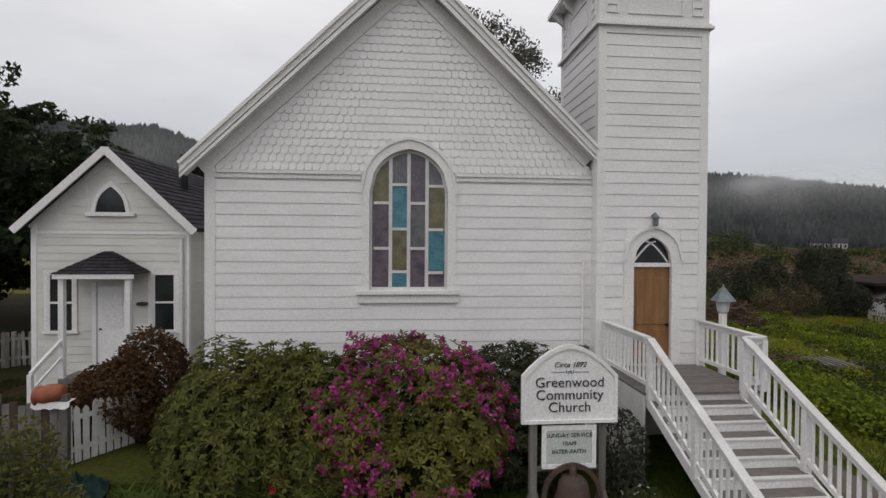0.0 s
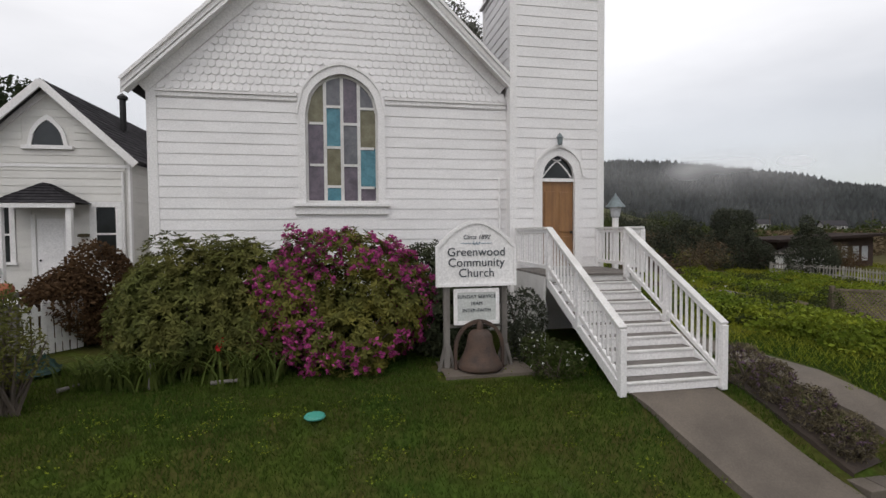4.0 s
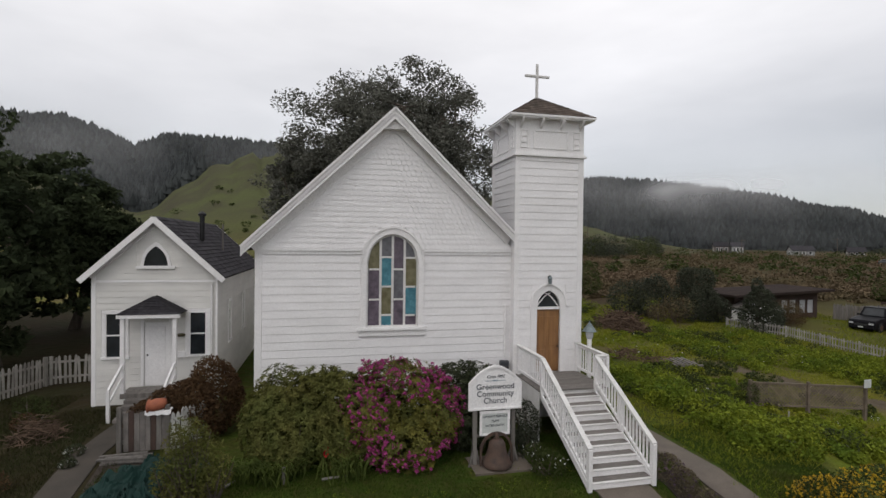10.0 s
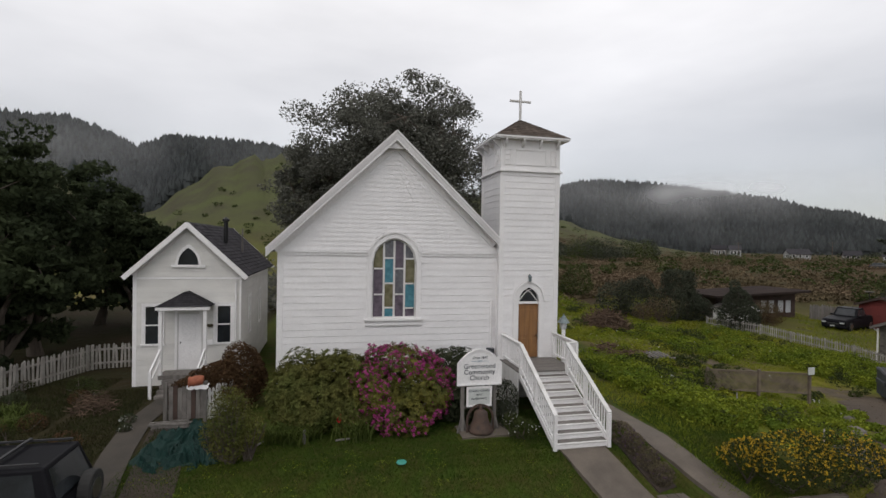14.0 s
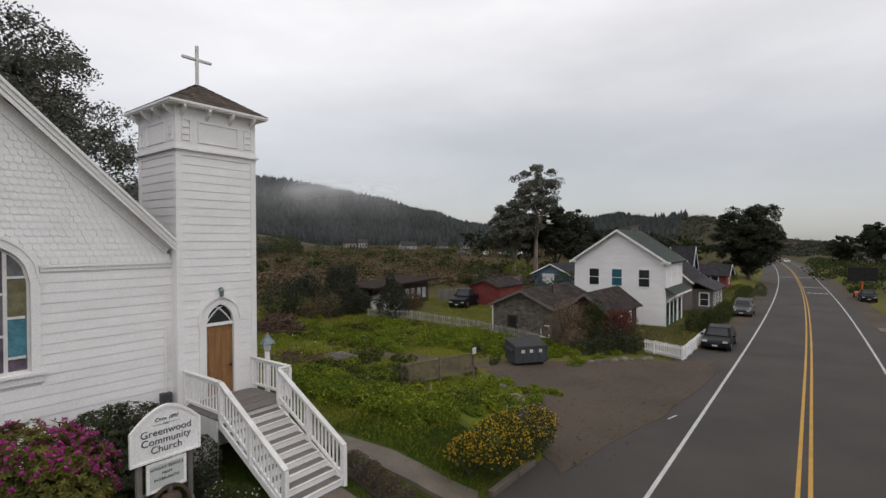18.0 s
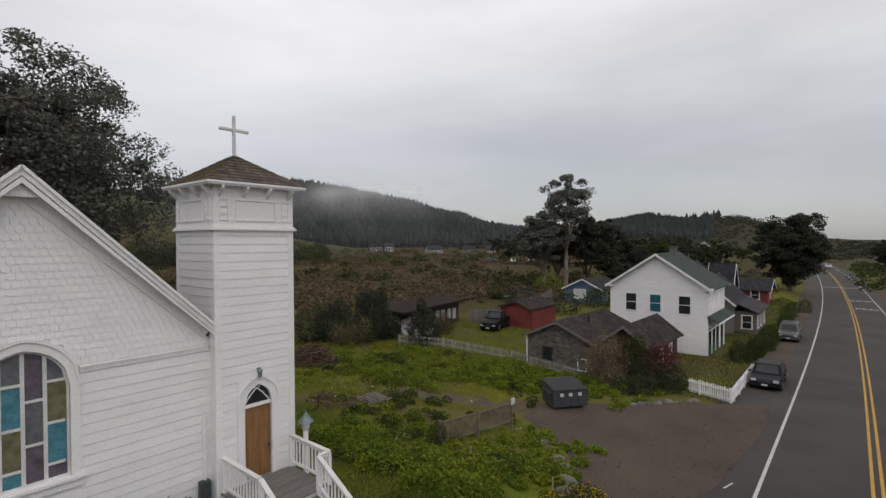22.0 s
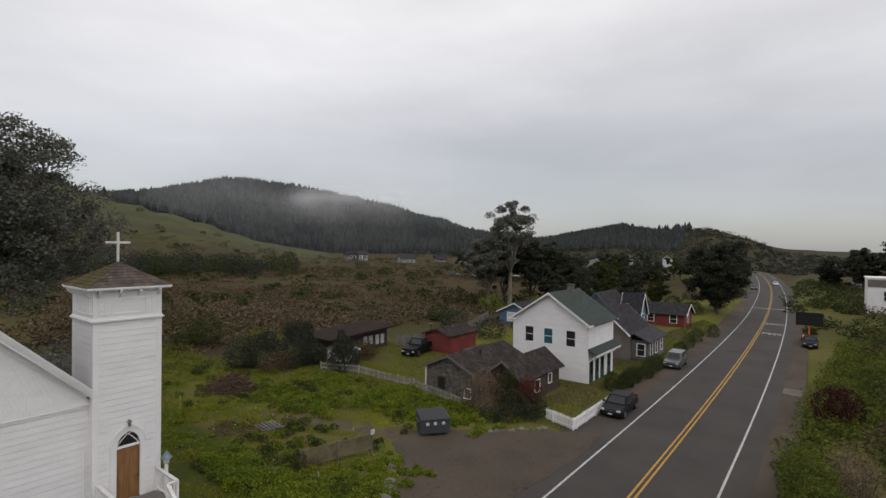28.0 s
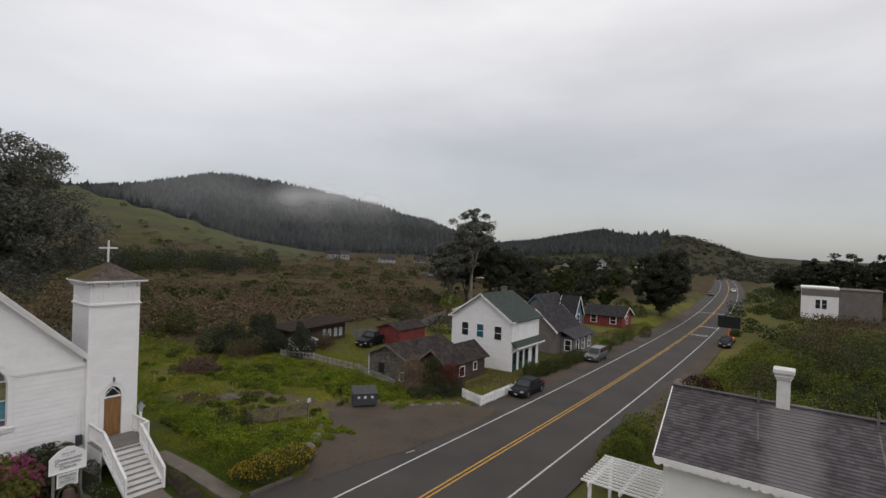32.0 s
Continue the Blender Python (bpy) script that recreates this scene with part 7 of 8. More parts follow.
# ---- trees ----
clump_tree("eucalyptus", "large spreading eucalyptus with open grey-green crown", (5.6, 42.0), 22.3, (11.8, 6.5, 8.8), 460, LEAF_EUC, BARK, 0.26, 220, 51, 0.7, 0.22, 5.0)
clump_tree("eucalyptus", "dark eucalyptus beside the great one", (-2.2, 44.0), 16.0, (5.6, 4.0, 6.2), 170, LEAF_EUC, BARK, 0.27, 150, 52, 0.4, 0.2, 3.0)
clump_tree("eucalyptus", "tall eucalyptus with bare pale trunks", (93.5, 47.5), 23.6, (8.4, 6.0, 7.6), 100, LEAF_EUC, PALEBARK, 0.42, 130, 53, 0.5, 0.38, 4.0)
clump_tree("eucalyptus", "lower dark eucalyptus with dense crown", (89.0, 50.0), 16.0, (7.5, 5.5, 6.2), 170, LEAF_EUC, PALEBARK, 0.45, 130, 54, 0.5, 0.15, 3.5)
for k, (x, y, h_, r_) in enumerate(((102, 47, 16, 6.5), (109, 46, 14.5, 6.5), (98, 52, 14, 6), (116, 44, 11, 5.5))):
    clump_tree("cypress", "dark wind-shaped cypress with dense crown", (x, y), h_, (r_, r_ * 0.8, h_ * 0.42), 110, LEAF_DARK, BARK, 0.45, 120, 60 + k, 0.45, 0.12, 3.0)
clump_tree("cypress", "spreading flat-topped dark cypress beside the road", (127.0, 15.4), 17.0, (8.8, 7.4, 8.0), 280, LEAF_DARK, BARK, 0.42, 190, 70, 0.5, 0.1, 3.0)
for k, (x, y, h_) in enumerate(((104, 37, 8.5), (112, 34, 7.5), (120, 31, 8), (113, 40, 9.5), (122, 39, 10), (128, 33, 9), (108, 29, 6.5), (118, 25, 6.5), (100, 41, 9), (96, 38, 6.5))):
    clump_tree("tree", "dark green tree behind the roadside houses", (x, y), h_, (h_ * 0.55, h_ * 0.5, h_ * 0.44), 60, LEAF_HEDGE if k % 3 == 1 else LEAF_DARK, BARK, 0.4, 110, 700 + k, 0.25, 0.12, 2.0)
for k, (x, y, h_, r_) in enumerate(((222, -20, 16, 9), (218, -29, 18, 10), (214, -38, 18, 10), (208, -48, 20, 11), (204, -58, 21, 11), (200, -69, 22, 12), (196, -81, 22, 12), (190, -93, 23, 12), (232, -11, 11, 7))):
    clump_tree("cypress", "distant dark windswept cypress", (x, y), h_, (r_, r_ * 0.7, h_ * 0.5), 100, LEAF_DARK, BARK, 0.8, 100, 80 + k, 0.4, 0.12, 3.0)
for k, (x, y, h_, r_) in enumerate(((-14.8, 21.0, 11.0, 4.4), (-19.0, 24.0, 13.5, 5.0), (-23.5, 22.0, 11.5, 5.0), (-17.0, 30.0, 11.0, 4.5), (-13.5, 27.5, 9.0, 3.5), (-25, 30, 13.5, 4.6), (-14.0, 17.0, 6.5, 3.2))):
    clump_tree("conifer", "dense dark green conifer behind the garden fence", (x, y), h_, (r_, r_ * 0.9, h_ * 0.49), 120, LEAF_CONI, BARK, 0.3, 130, 90 + k, 0.35, 0.08, 3.0, droop=0.6)
shrub("cypress", "broad bushy dark cypress beside the brown shed", [(29.9, 33.0, 1.1, 2.3, 1.9, 2.0), (30.2, 33.2, 2.8, 1.5, 1.3, 1.5), (31.2, 32.4, 0.7, 1.5, 1.4, 1.3), (29.3, 33.4, 3.4, 0.7, 0.7, 1.0), (31.0, 33.0, 3.3, 0.6, 0.6, 0.9)], LEAF_DARK, 0.2, 15000, 101, 0.3, up=0.5, category="tree")
shrub("cypress", "bushy dark cypress in front of the brown shed", [(32.4, 29.0, 0.5, 1.7, 1.5, 1.5), (32.5, 29.1, 1.9, 1.1, 1.0, 1.2), (32.2, 29.1, 2.9, 0.5, 0.5, 0.8), (33.2, 28.8, 0.4, 1.1, 1.0, 1.0)], LEAF_DARK, 0.2, 10000, 102, 0.3, up=0.5, category="tree")
shrub("shrub", "wide dark evergreen bush in the field", [(26.6, 34.5, 1.4, 1.9, 1.6, 1.7), (25.2, 35.5, 1.2, 1.7, 1.5, 1.6), (27.0, 34.0, 2.4, 1.0, 1.0, 1.1)], LEAF_DARK, 0.18, 8500, 103)
shrub("shrub", "brown half-bare shrub before the cypress", [(27.6, 32.6, 0.7, 1.5, 1.2, 1.1), (26.2, 32.8, 0.5, 1.1, 1.0, 0.8), (36.5, 30.8, 0.6, 1.3, 1.0, 1.1), (37.9, 31.2, 0.6, 1.2, 0.9, 1.0)], LEAF_SCRUB, 0.11, 8000, 112, 0.35, shell=0.2, stems=14)
shrub("shrub", "round green bush standing alone in the field", [(27.3, 46.5, 2.0, 1.8, 1.7, 1.9), (25.0, 47.5, 1.0, 1.3, 1.2, 0.9)], LEAF_HEDGE, 0.2, 4500, 104)
shrub("shrub", "bare brownish shrub beside the sheds", [(38.4, 31.6, 0.2, 1.2, 0.9, 0.8), (36.8, 30.4, 0.0, 0.9, 0.8, 0.6)], LEAF_BROWN, 0.09, 3000, 105)
shrub("shrub", "tall twiggy brown shrub by the stone house", [(32.0, 12.6, 0.2, 1.5, 1.3, 1.7), (32.9, 11.6, 0.4, 1.2, 1.2, 1.7), (32.2, 12.2, 1.4, 1.0, 1.0, 1.0), (31.6, 11.4, -0.5, 1.2, 1.1, 1.0)], TWIG, 0.10, 9000, 106, 0.3, shell=0.15, stems=30)
shrub("shrub", "dark green tall shrub by the stone house", [(33.4, 10.9, 0.3, 0.9, 0.9, 1.6), (33.6, 10.6, 1.3, 0.6, 0.6, 0.9)], LEAF_HEDGE, 0.12, 4500, 113)
shrub("shrub", "red-leaved shrub by the stone house", [(34.0, 9.5, 0.0, 1.4, 1.2, 1.5), (35.0, 9.1, 0.1, 1.2, 1.0, 1.3), (34.3, 9.3, 0.9, 0.9, 0.9, 0.8)], LEAF_RED, 0.10, 7500, 107, shell=0.3, stems=12)
shrub("shrub", "dark green border shrubs on the rockery", [(31.3, 9.4, -0.8, 1.3, 1.0, 0.8), (32.6, 8.2, -0.8, 1.2, 0.9, 0.8), (30.4, 10.4, -0.8, 0.9, 0.9, 0.6), (33.8, 8.2, -0.6, 1.1, 0.9, 1.0), (32.8, 9.4, -0.2, 1.0, 0.9, 0.9)], LEAF_DEEP, 0.13, 8500, 108)
shrub("hedge", "clipped green hedge at the roadside", [(24.5, -9.7, 0.25, 1.4, 1.3, 1.6), (26.1, -9.5, 0.2, 1.6, 1.3, 1.55), (28.1, -9.3, 0.1, 1.6, 1.3, 1.5), (30.1, -9.2, 0.05, 1.5, 1.2, 1.4)], LEAF_IVY, 0.13, 26000, 109, category="hedge")
shrub("shrub", "bare-twigged grey shrub beside the hedge", [(29.4, -11.0, 0.5, 1.6, 1.2, 1.8), (31.6, -10.9, 0.4, 1.6, 1.2, 1.8), (33.4, -10.4, 0.1, 1.4, 1.1, 1.5)], TWIG, 0.10, 9500, 110, 0.22, shell=0.2, stems=30)
shrub("shrub", "deep maroon shrub at the driveway", [(47.3, -9.0, 0.0, 1.8, 1.4, 1.7), (49.2, -9.8, -0.2, 1.6, 1.4, 1.3)], LEAF_MAROON, 0.14, 6500, 111)
for k, (x, y, a_, h_) in enumerate(((46.2, 7.2, 1.1, 1.1), (48.2, 6.6, 1.2, 1.1), (50.6, 6.8, 1.4, 1.1), (53.5, 6.7, 1.6, 0.9), (56.5, 7.0, 1.5, 1.2), (59.0, 7.2, 1.3, 1.2), (70.0, 7.6, 1.8, 1.3), (78.0, 8.6, 2.6, 1.4), (84.0, 9.0, 2.0, 1.4), (92, 8.5, 2.4, 1.4))):
    shrub("hedge", "low clipped hedge before the houses", [(x, y, gz(x, y) + h_ * 0.5, a_, 0.85, h_)], LEAF_HEDGE, 0.12, 3400, 120 + k, category="hedge")
shrub("shrub", "bright green tree-like bush near the cars", [(84.0, 46.0, 1.0, 3.0, 2.5, 2.4), (92.0, 40.0, 0.8, 3.0, 2.5, 2.0)], LEAF_WEED, 0.3, 3000, 140)
for k, (x, y) in enumerate(((62, 38), (66, 44), (70, 30), (60, 30), (100, 30), (112, 28), (120, 36), (128, 24), (118, 18), (135, 18))):
    shrub("shrub", "garden bush behind the houses", [(x, y, gz(x, y) + 1.0, 2.6, 2.2, 1.8)], LEAF_HEDGE if k % 3 else LEAF_DARK, 0.3, 1500, 150 + k)


# ---- wooded hills ----
def forest(name, label, zones, seed):
    """Thousands of small conifers, each two stacked cones, joined as far woods."""
    rn = np.random.default_rng(seed)
    V, Fc = [], []
    base = 0
    ang = np.arange(5) * 6.28319 / 5
    for az0, az1, r0, r1, n, h0, h1 in zones:
        az, r = np.radians(rn.uniform(az0, az1, n)), rn.uniform(r0, r1, n)
        x, y = np.sin(az) * r, np.cos(az) * r
        z = ground_z(x, y, False)
        h = rn.uniform(h0, h1, n) * rn.choice([0.7, 1.0, 1.25], n)
        for i in range(n):
            w_ = h[i] * rn.uniform(0.30, 0.50)
            for q0, q1, ww in ((-0.15, 0.62, 1.0), (0.32, 1.0, 0.66)):
                ringv = [(x[i] + math.cos(t) * w_ * ww, y[i] + math.sin(t) * w_ * ww, z[i] + h[i] * q0) for t in ang]
                V += ringv + [(x[i], y[i], z[i] + h[i] * q1)]
                Fc += [(base + k, base + (k + 1) % 5, base + 5) for k in range(5)]
                base += 6
    me = bpy.data.meshes.new(name)
    me.from_pydata(V, [], Fc)
    me.materials.append(FOREST)
    return tagged(new(name, me), label, "forest", kind="stuff")


forest("hill_forest", "dark conifer forest on the coastal ridges", [(-62, 14, 540, 790, 9500, 6, 11), (-25, -13.5, 380, 620, 2000, 6, 11), (8, 60, 540, 1075, 13000, 6, 12), (55, 79, 470, 665, 6500, 3, 6.5), (76.5, 79.5, 630, 655, 60, 6, 10), (8, 30, 430, 560, 500, 5, 9)], 5)



# ---- vehicles ----
def loft(s, rings_):
    """Skin between matching rings of points, closed at both ends."""
    n = len(rings_[0])
    verts = [p for r in rings_ for p in r]
    faces = [(k * n + i, k * n + (i + 1) % n, (k + 1) * n + (i + 1) % n, (k + 1) * n + i) for k in range(len(rings_) - 1) for i in range(n)]
    m = (len(rings_) - 1) * n
    return s.add(verts, faces + [tuple(range(n - 1, -1, -1)), tuple(range(m, m + n))])


def sect(x, w, z0, z1, tumble=0.06):
    """A rounded cross-section of a car at x."""
    h = z1 - z0
    return [(x, -w + 0.06, z0), (x, -w, z0 + h * 0.25), (x, -w, z0 + h * 0.7), (x, -w + tumble, z1 - 0.03), (x, -w + tumble + 0.12, z1), (x, w - tumble - 0.12, z1), (x, w - tumble, z1 - 0.03), (x, w, z0 + h * 0.7), (x, w, z0 + h * 0.25), (x, w - 0.06, z0)]


def car(name, label, paint, at, turn, L=4.4, W=0.85, bonnet=0.92, roof=1.42, cab=(0.28, 0.42, 0.80, 0.92), wheel=0.31, spare=False, bed=False, rack=False):
    """A parked car, nose towards -x before the turn."""
    x, y = at
    ob = thing(name, label, "car", (0, 0, 0))
    z0 = 0.22
    hb = -L / 2
    secs = [sect(hb, W * 0.80, z0 + 0.12, bonnet * 0.72), sect(hb + 0.12, W * 0.94, z0, bonnet * 0.86), sect(hb + L * 0.25, W, z0 - 0.02, bonnet), sect(hb + L * 0.5, W, z0 - 0.02, bonnet + 0.03), sect(hb + L * 0.85, W, z0 - 0.02, bonnet + 0.04), sect(hb + L - 0.10, W * 0.95, z0 + 0.05, bonnet), sect(hb + L, W * 0.85, z0 + 0.15, bonnet * 0.9)]
    bd = part("body", loft(Shape(), secs), paint, ob, smooth=False, bevel=0.025)
    a, b, c, d = (hb + L * q for q in cab)
    lo = bonnet + 0.01
    cabin = Shape()
    k = W - 0.05
    kt = W - 0.20
    cabin.add([(a, -k, lo), (d, -k, lo), (d, k, lo), (a, k, lo), (b, -kt, roof), (c, -kt, roof), (c, kt, roof), (b, kt, roof)], [(3, 2, 1, 0), (4, 5, 6, 7), (0, 1, 5, 4), (1, 2, 6, 5), (2, 3, 7, 6), (3, 0, 4, 7)])
    part("cabin", cabin, paint, ob, bevel=0.05)

    def glass_panel(p, nm):
        part(nm, Shape().slab(*p, 0.012), GLASS_DARK, ob)

    mixv = lambda p, q, t: tuple(p[i] + (q[i] - p[i]) * t for i in range(3))
    for sgn in (-1, 1):
        A, B_, C, D = (a, sgn * (k + 0.006), lo), (d, sgn * (k + 0.006), lo), (c, sgn * (kt + 0.006), roof), (b, sgn * (kt + 0.006), roof)
        for t0, t1 in ((0.08, 0.49), (0.53, 0.92)):
            q = [mixv(mixv(A, B_, t0), mixv(D, C, t0), 0.12), mixv(mixv(A, B_, t1), mixv(D, C, t1), 0.12), mixv(mixv(A, B_, t1), mixv(D, C, t1), 0.86), mixv(mixv(A, B_, t0), mixv(D, C, t0), 0.86)]
            glass_panel(q if sgn < 0 else q[::-1], "side_window")
    F = [(a - 0.006, k, lo), (a - 0.006, -k, lo), (b - 0.006, -kt, roof), (b - 0.006, kt, roof)]
    Rr = [(d + 0.006, -k, lo), (d + 0.006, k, lo), (c + 0.006, kt, roof), (c + 0.006, -kt, roof)]
    for Q, nm in ((F, "windscreen"), (Rr, "rear_window")):
        bl, br, tr2, tl = (Vector(p) for p in Q)
        f2 = lambda u, v: (bl.lerp(br, u)).lerp(tl.lerp(tr2, u), v)
        glass_panel([f2(0.1, 0.1), f2(0.9, 0.1), f2(0.9, 0.88), f2(0.1, 0.88)], nm)
    for wx in (hb + L * 0.18, hb + L * 0.80):
        for sgn in (-1, 1):
            wy = sgn * (W - 0.10)
            t_ = part("tyre", Shape().tube((wx, wy - 0.1, wheel), (wx, wy + 0.1, wheel), wheel, n=18), RUBBER, ob)
            part("rim", Shape().tube((wx, wy + sgn * 0.09, wheel), (wx, wy + sgn * 0.112, wheel), wheel * 0.62, n=14), CHROME, t_)
    for sgn in (-1, 1):
        part("headlight", bx(hb - 0.01, hb + 0.1, sgn * W * 0.52, sgn * W * 0.84, 0.60, 0.72), HEADLIGHT, ob)
        part("tail_light", bx(hb + L - 0.08, hb + L + 0.012, sgn * W * 0.62, sgn * W * 0.86, 0.68, 0.95), TAILLIGHT, ob)
        part("wing_mirror", bx(a + 0.1, a + 0.25, sgn * (W + 0.01), sgn * (W + 0.14), lo, lo + 0.12), paint, ob)
    part("grille", bx(hb - 0.012, hb + 0.05, -W * 0.45, W * 0.45, 0.52, 0.66), PLASTIC, ob)
    part("front_bumper", bx(hb - 0.03, hb + 0.12, -W * 0.85, W * 0.85, 0.30, 0.48), paint, ob, bevel=0.03)
    part("rear_bumper", bx(hb + L - 0.1, hb + L + 0.04, -W * 0.85, W * 0.85, 0.34, 0.54), CARGREY if spare else paint, ob, bevel=0.03)
    part("number_plate", bx(hb - 0.04, hb - 0.031, -0.16, 0.16, 0.36, 0.46), LETTERBOARD, ob)
    if spare:
        sp = part("spare_wheel", Shape().tube((hb + L + 0.02, 0.15, 0.98), (hb + L + 0.24, 0.15, 0.98), 0.36, n=22), RUBBER, ob, "spare wheel in a black cover", bevel=0.03)
        part("wheel_cover", Shape().tube((hb + L + 0.24, 0.15, 0.98), (hb + L + 0.25, 0.15, 0.98), 0.2, n=18), CHROME, sp)
    if rack:
        for sgn in (-1, 1):
            part("roof_rail", Shape().bar((b + 0.2, sgn * (kt - 0.05), roof + 0.06), (c - 0.1, sgn * (kt - 0.05), roof + 0.06), 0.04, 0.04), PLASTIC, ob)
        for t in (0.3, 0.65):
            part("roof_bar", Shape().bar((b + (c - b) * t, -kt, roof + 0.09), (b + (c - b) * t, kt, roof + 0.09), 0.06, 0.04), PLASTIC, ob)
    x, y = (float(v) for v in lay(x, y))
    ob.matrix_basis = pose(x, y, max(gz(x, y), float(road_z(x))) + 0.005, 0, 0, turn)
    return ob


car("parked_suv", "black off-road car with a spare wheel on its tailgate", GLOSSBLACK, (-8.15, 5.1), 0, 4.4, 0.87, 1.05, 1.78, (0.26, 0.36, 0.93, 0.985), 0.36, spare=True, rack=True)
car("parked_sedan", "dark charcoal saloon car parked on the shoulder", CARDARK, (39.6, 4.05), 1, 4.5, 0.86, 0.82, 1.34, (0.27, 0.42, 0.74, 0.90))
car("parked_wagon", "grey estate car parked on the shoulder", CARGREY, (62.4, 6.1), 1, 4.5, 0.86, 0.95, 1.55, (0.27, 0.38, 0.9, 0.98))
car("parked_car", "dark car parked beside the message board", CARDARK, (92.5, -4.0), 1, 4.2, 0.86, 0.92, 1.45)
car("pickup_truck", "black pickup truck parked on the grass", GLOSSBLACK, (44.0, 29.4), 15, 5.0, 0.9, 1.05, 1.72, (0.36, 0.44, 0.64, 0.68), 0.36)
for k, (x, y, p) in enumerate(((128, 78, CARWHITE), (133, 74, CARWHITE), (126, 85, CARGREY), (138, 70, CARWHITE))):
    car("far_car", "light-coloured car parked at the edge of the field", p, (x, y), 30 + 40 * k, 4.4)
for k, (x, off, p) in enumerate(((225, -1.7, CARWHITE), (196, 5.0, CARGREY))):
    car("far_car", "light-coloured car on the distant road", p, (x, float(road_y(x)) + off), 12, 4.4)

# ---- message board trailer ----
mb = thing("message_board", "black roadside message board on an orange trailer", "sign", (98.5, -5.0, -2.2))
mb.location.y += 1.2
part("board", bx(98.4, 98.6, -6.4, -2.9, 0.3, 2.4), BLACK, mb)
part("mast", bx(98.45, 98.6, -4.75, -4.55, -1.6, 0.3), ORANGE, mb)
part("trailer_frame", bx(97.4, 99.8, -5.5, -3.8, -1.85, -1.35), ORANGE, mb)
for y in (-5.6, -3.7):
    part("tyre", Shape().tube((98.8, y - 0.1, -1.9), (98.8, y + 0.1, -1.9), 0.3, n=12), RUBBER, mb)
part("drawbar", Shape().bar((97.4, -4.65, -1.7), (96.2, -4.65, -1.8), 0.1, 0.1), ORANGE, mb)


# ---- painted words on the road ----
def road_word(text, x, off, size, stretch):
    cu = bpy.data.curves.new("road_word", "FONT")
    cu.body, cu.size, cu.align_x, cu.align_y = text, size, "CENTER", "CENTER"
    cu.materials.append(PAINT_W)
    ob = new("road_word", cu)
    ob.location = (x, float(road_y(x)) + off, float(road_z(x)) + 0.012)
    ob.rotation_euler = (0, 0, radians(-90))
    ob.scale = (1.0, stretch, 1)
    return tagged(ob, "white word painted on the asphalt", "road marking", kind="structure")


road_word("PED", 92, -1.75, 1.5, 1.7)
road_word("XING", 106, -1.75, 1.5, 1.7)
mk = Shape()
rm = random.Random(3)
for k in range(9):
    x, y = 18.8 + rm.uniform(0, 3.2), 1.75 + rm.uniform(-0.1, 1.0)
    a_ = rm.uniform(0, 3.1)
    zr = float(road_z(x)) + 0.016
    mk.bar((x, y, zr), (x + 0.7 * math.cos(a_), y + 0.4 * math.sin(a_), zr), 0.06, 0.004)
tagged(part("survey_marks", mk, PAINT_W), "white sprayed survey marks on the asphalt", "road marking", kind="stuff")
tagged(part("concrete_pad", bx(51.3, 53.7, -8.4, -7.0, -1.9, float(road_z(52)) + 0.06), CONCRETE), "pale concrete pad at the road edge", "pad", kind="structure")

# ---- dumpster ----
dm = thing("dumpster", "dark grey steel dumpster with black plastic lids", "dumpster", (0, 0, 0))
bodyp = [(-0.75, 0.16), (0.70, 0.16), (0.78, 1.25), (-0.78, 1.05)]
part("bin", Shape().prism(bodyp, "x", -0.95, 0.95), DUMPGREY, dm)
for x in (-0.97, -0.5, 0.0, 0.5, 0.93):
    part("rib", bx(x, x + 0.045, -0.80, -0.745, 0.2, 1.0), DUMPGREY, dm)
part("rim_bar", bx(-0.99, 0.99, -0.84, -0.76, 0.98, 1.07), DUMPGREY, dm)
for x0_, x1_ in ((-0.97, -0.02), (0.02, 0.97)):
    ld = part("lid", Shape().slab((x0_, -0.86, 1.08), (x1_, -0.86, 1.08), (x1_, 0.80, 1.32), (x0_, 0.80, 1.32), 0.03), PLASTIC, dm)
    for k in range(6):
        x = x0_ + 0.08 + k * 0.155
        part("lid_rib", Shape().bar((x, -0.84, 1.10), (x, 0.78, 1.335), 0.05, 0.035), PLASTIC, ld)
for x in (-0.6, -0.1, 0.45):
    part("sticker", bx(x, x + 0.2, -0.815, -0.8, 0.72, 0.9), LETTERBOARD, dm)
for x in (-1.05, 0.97):
    part("fork_pocket", bx(x, x + 0.08, -0.5, 0.5, 0.7, 0.88), DUMPGREY, dm)
for x in (-0.8, 0.8):
    for y in (-0.55, 0.5):
        part("caster", Shape().tube((x - 0.03, y, 0.08), (x + 0.03, y, 0.08), 0.08, n=12), RUBBER, dm)
dm.matrix_basis = pose(23.9, 10.5, max(gz(23.9, 10.5), -1.17) + 0.05, 0, 0, -38)


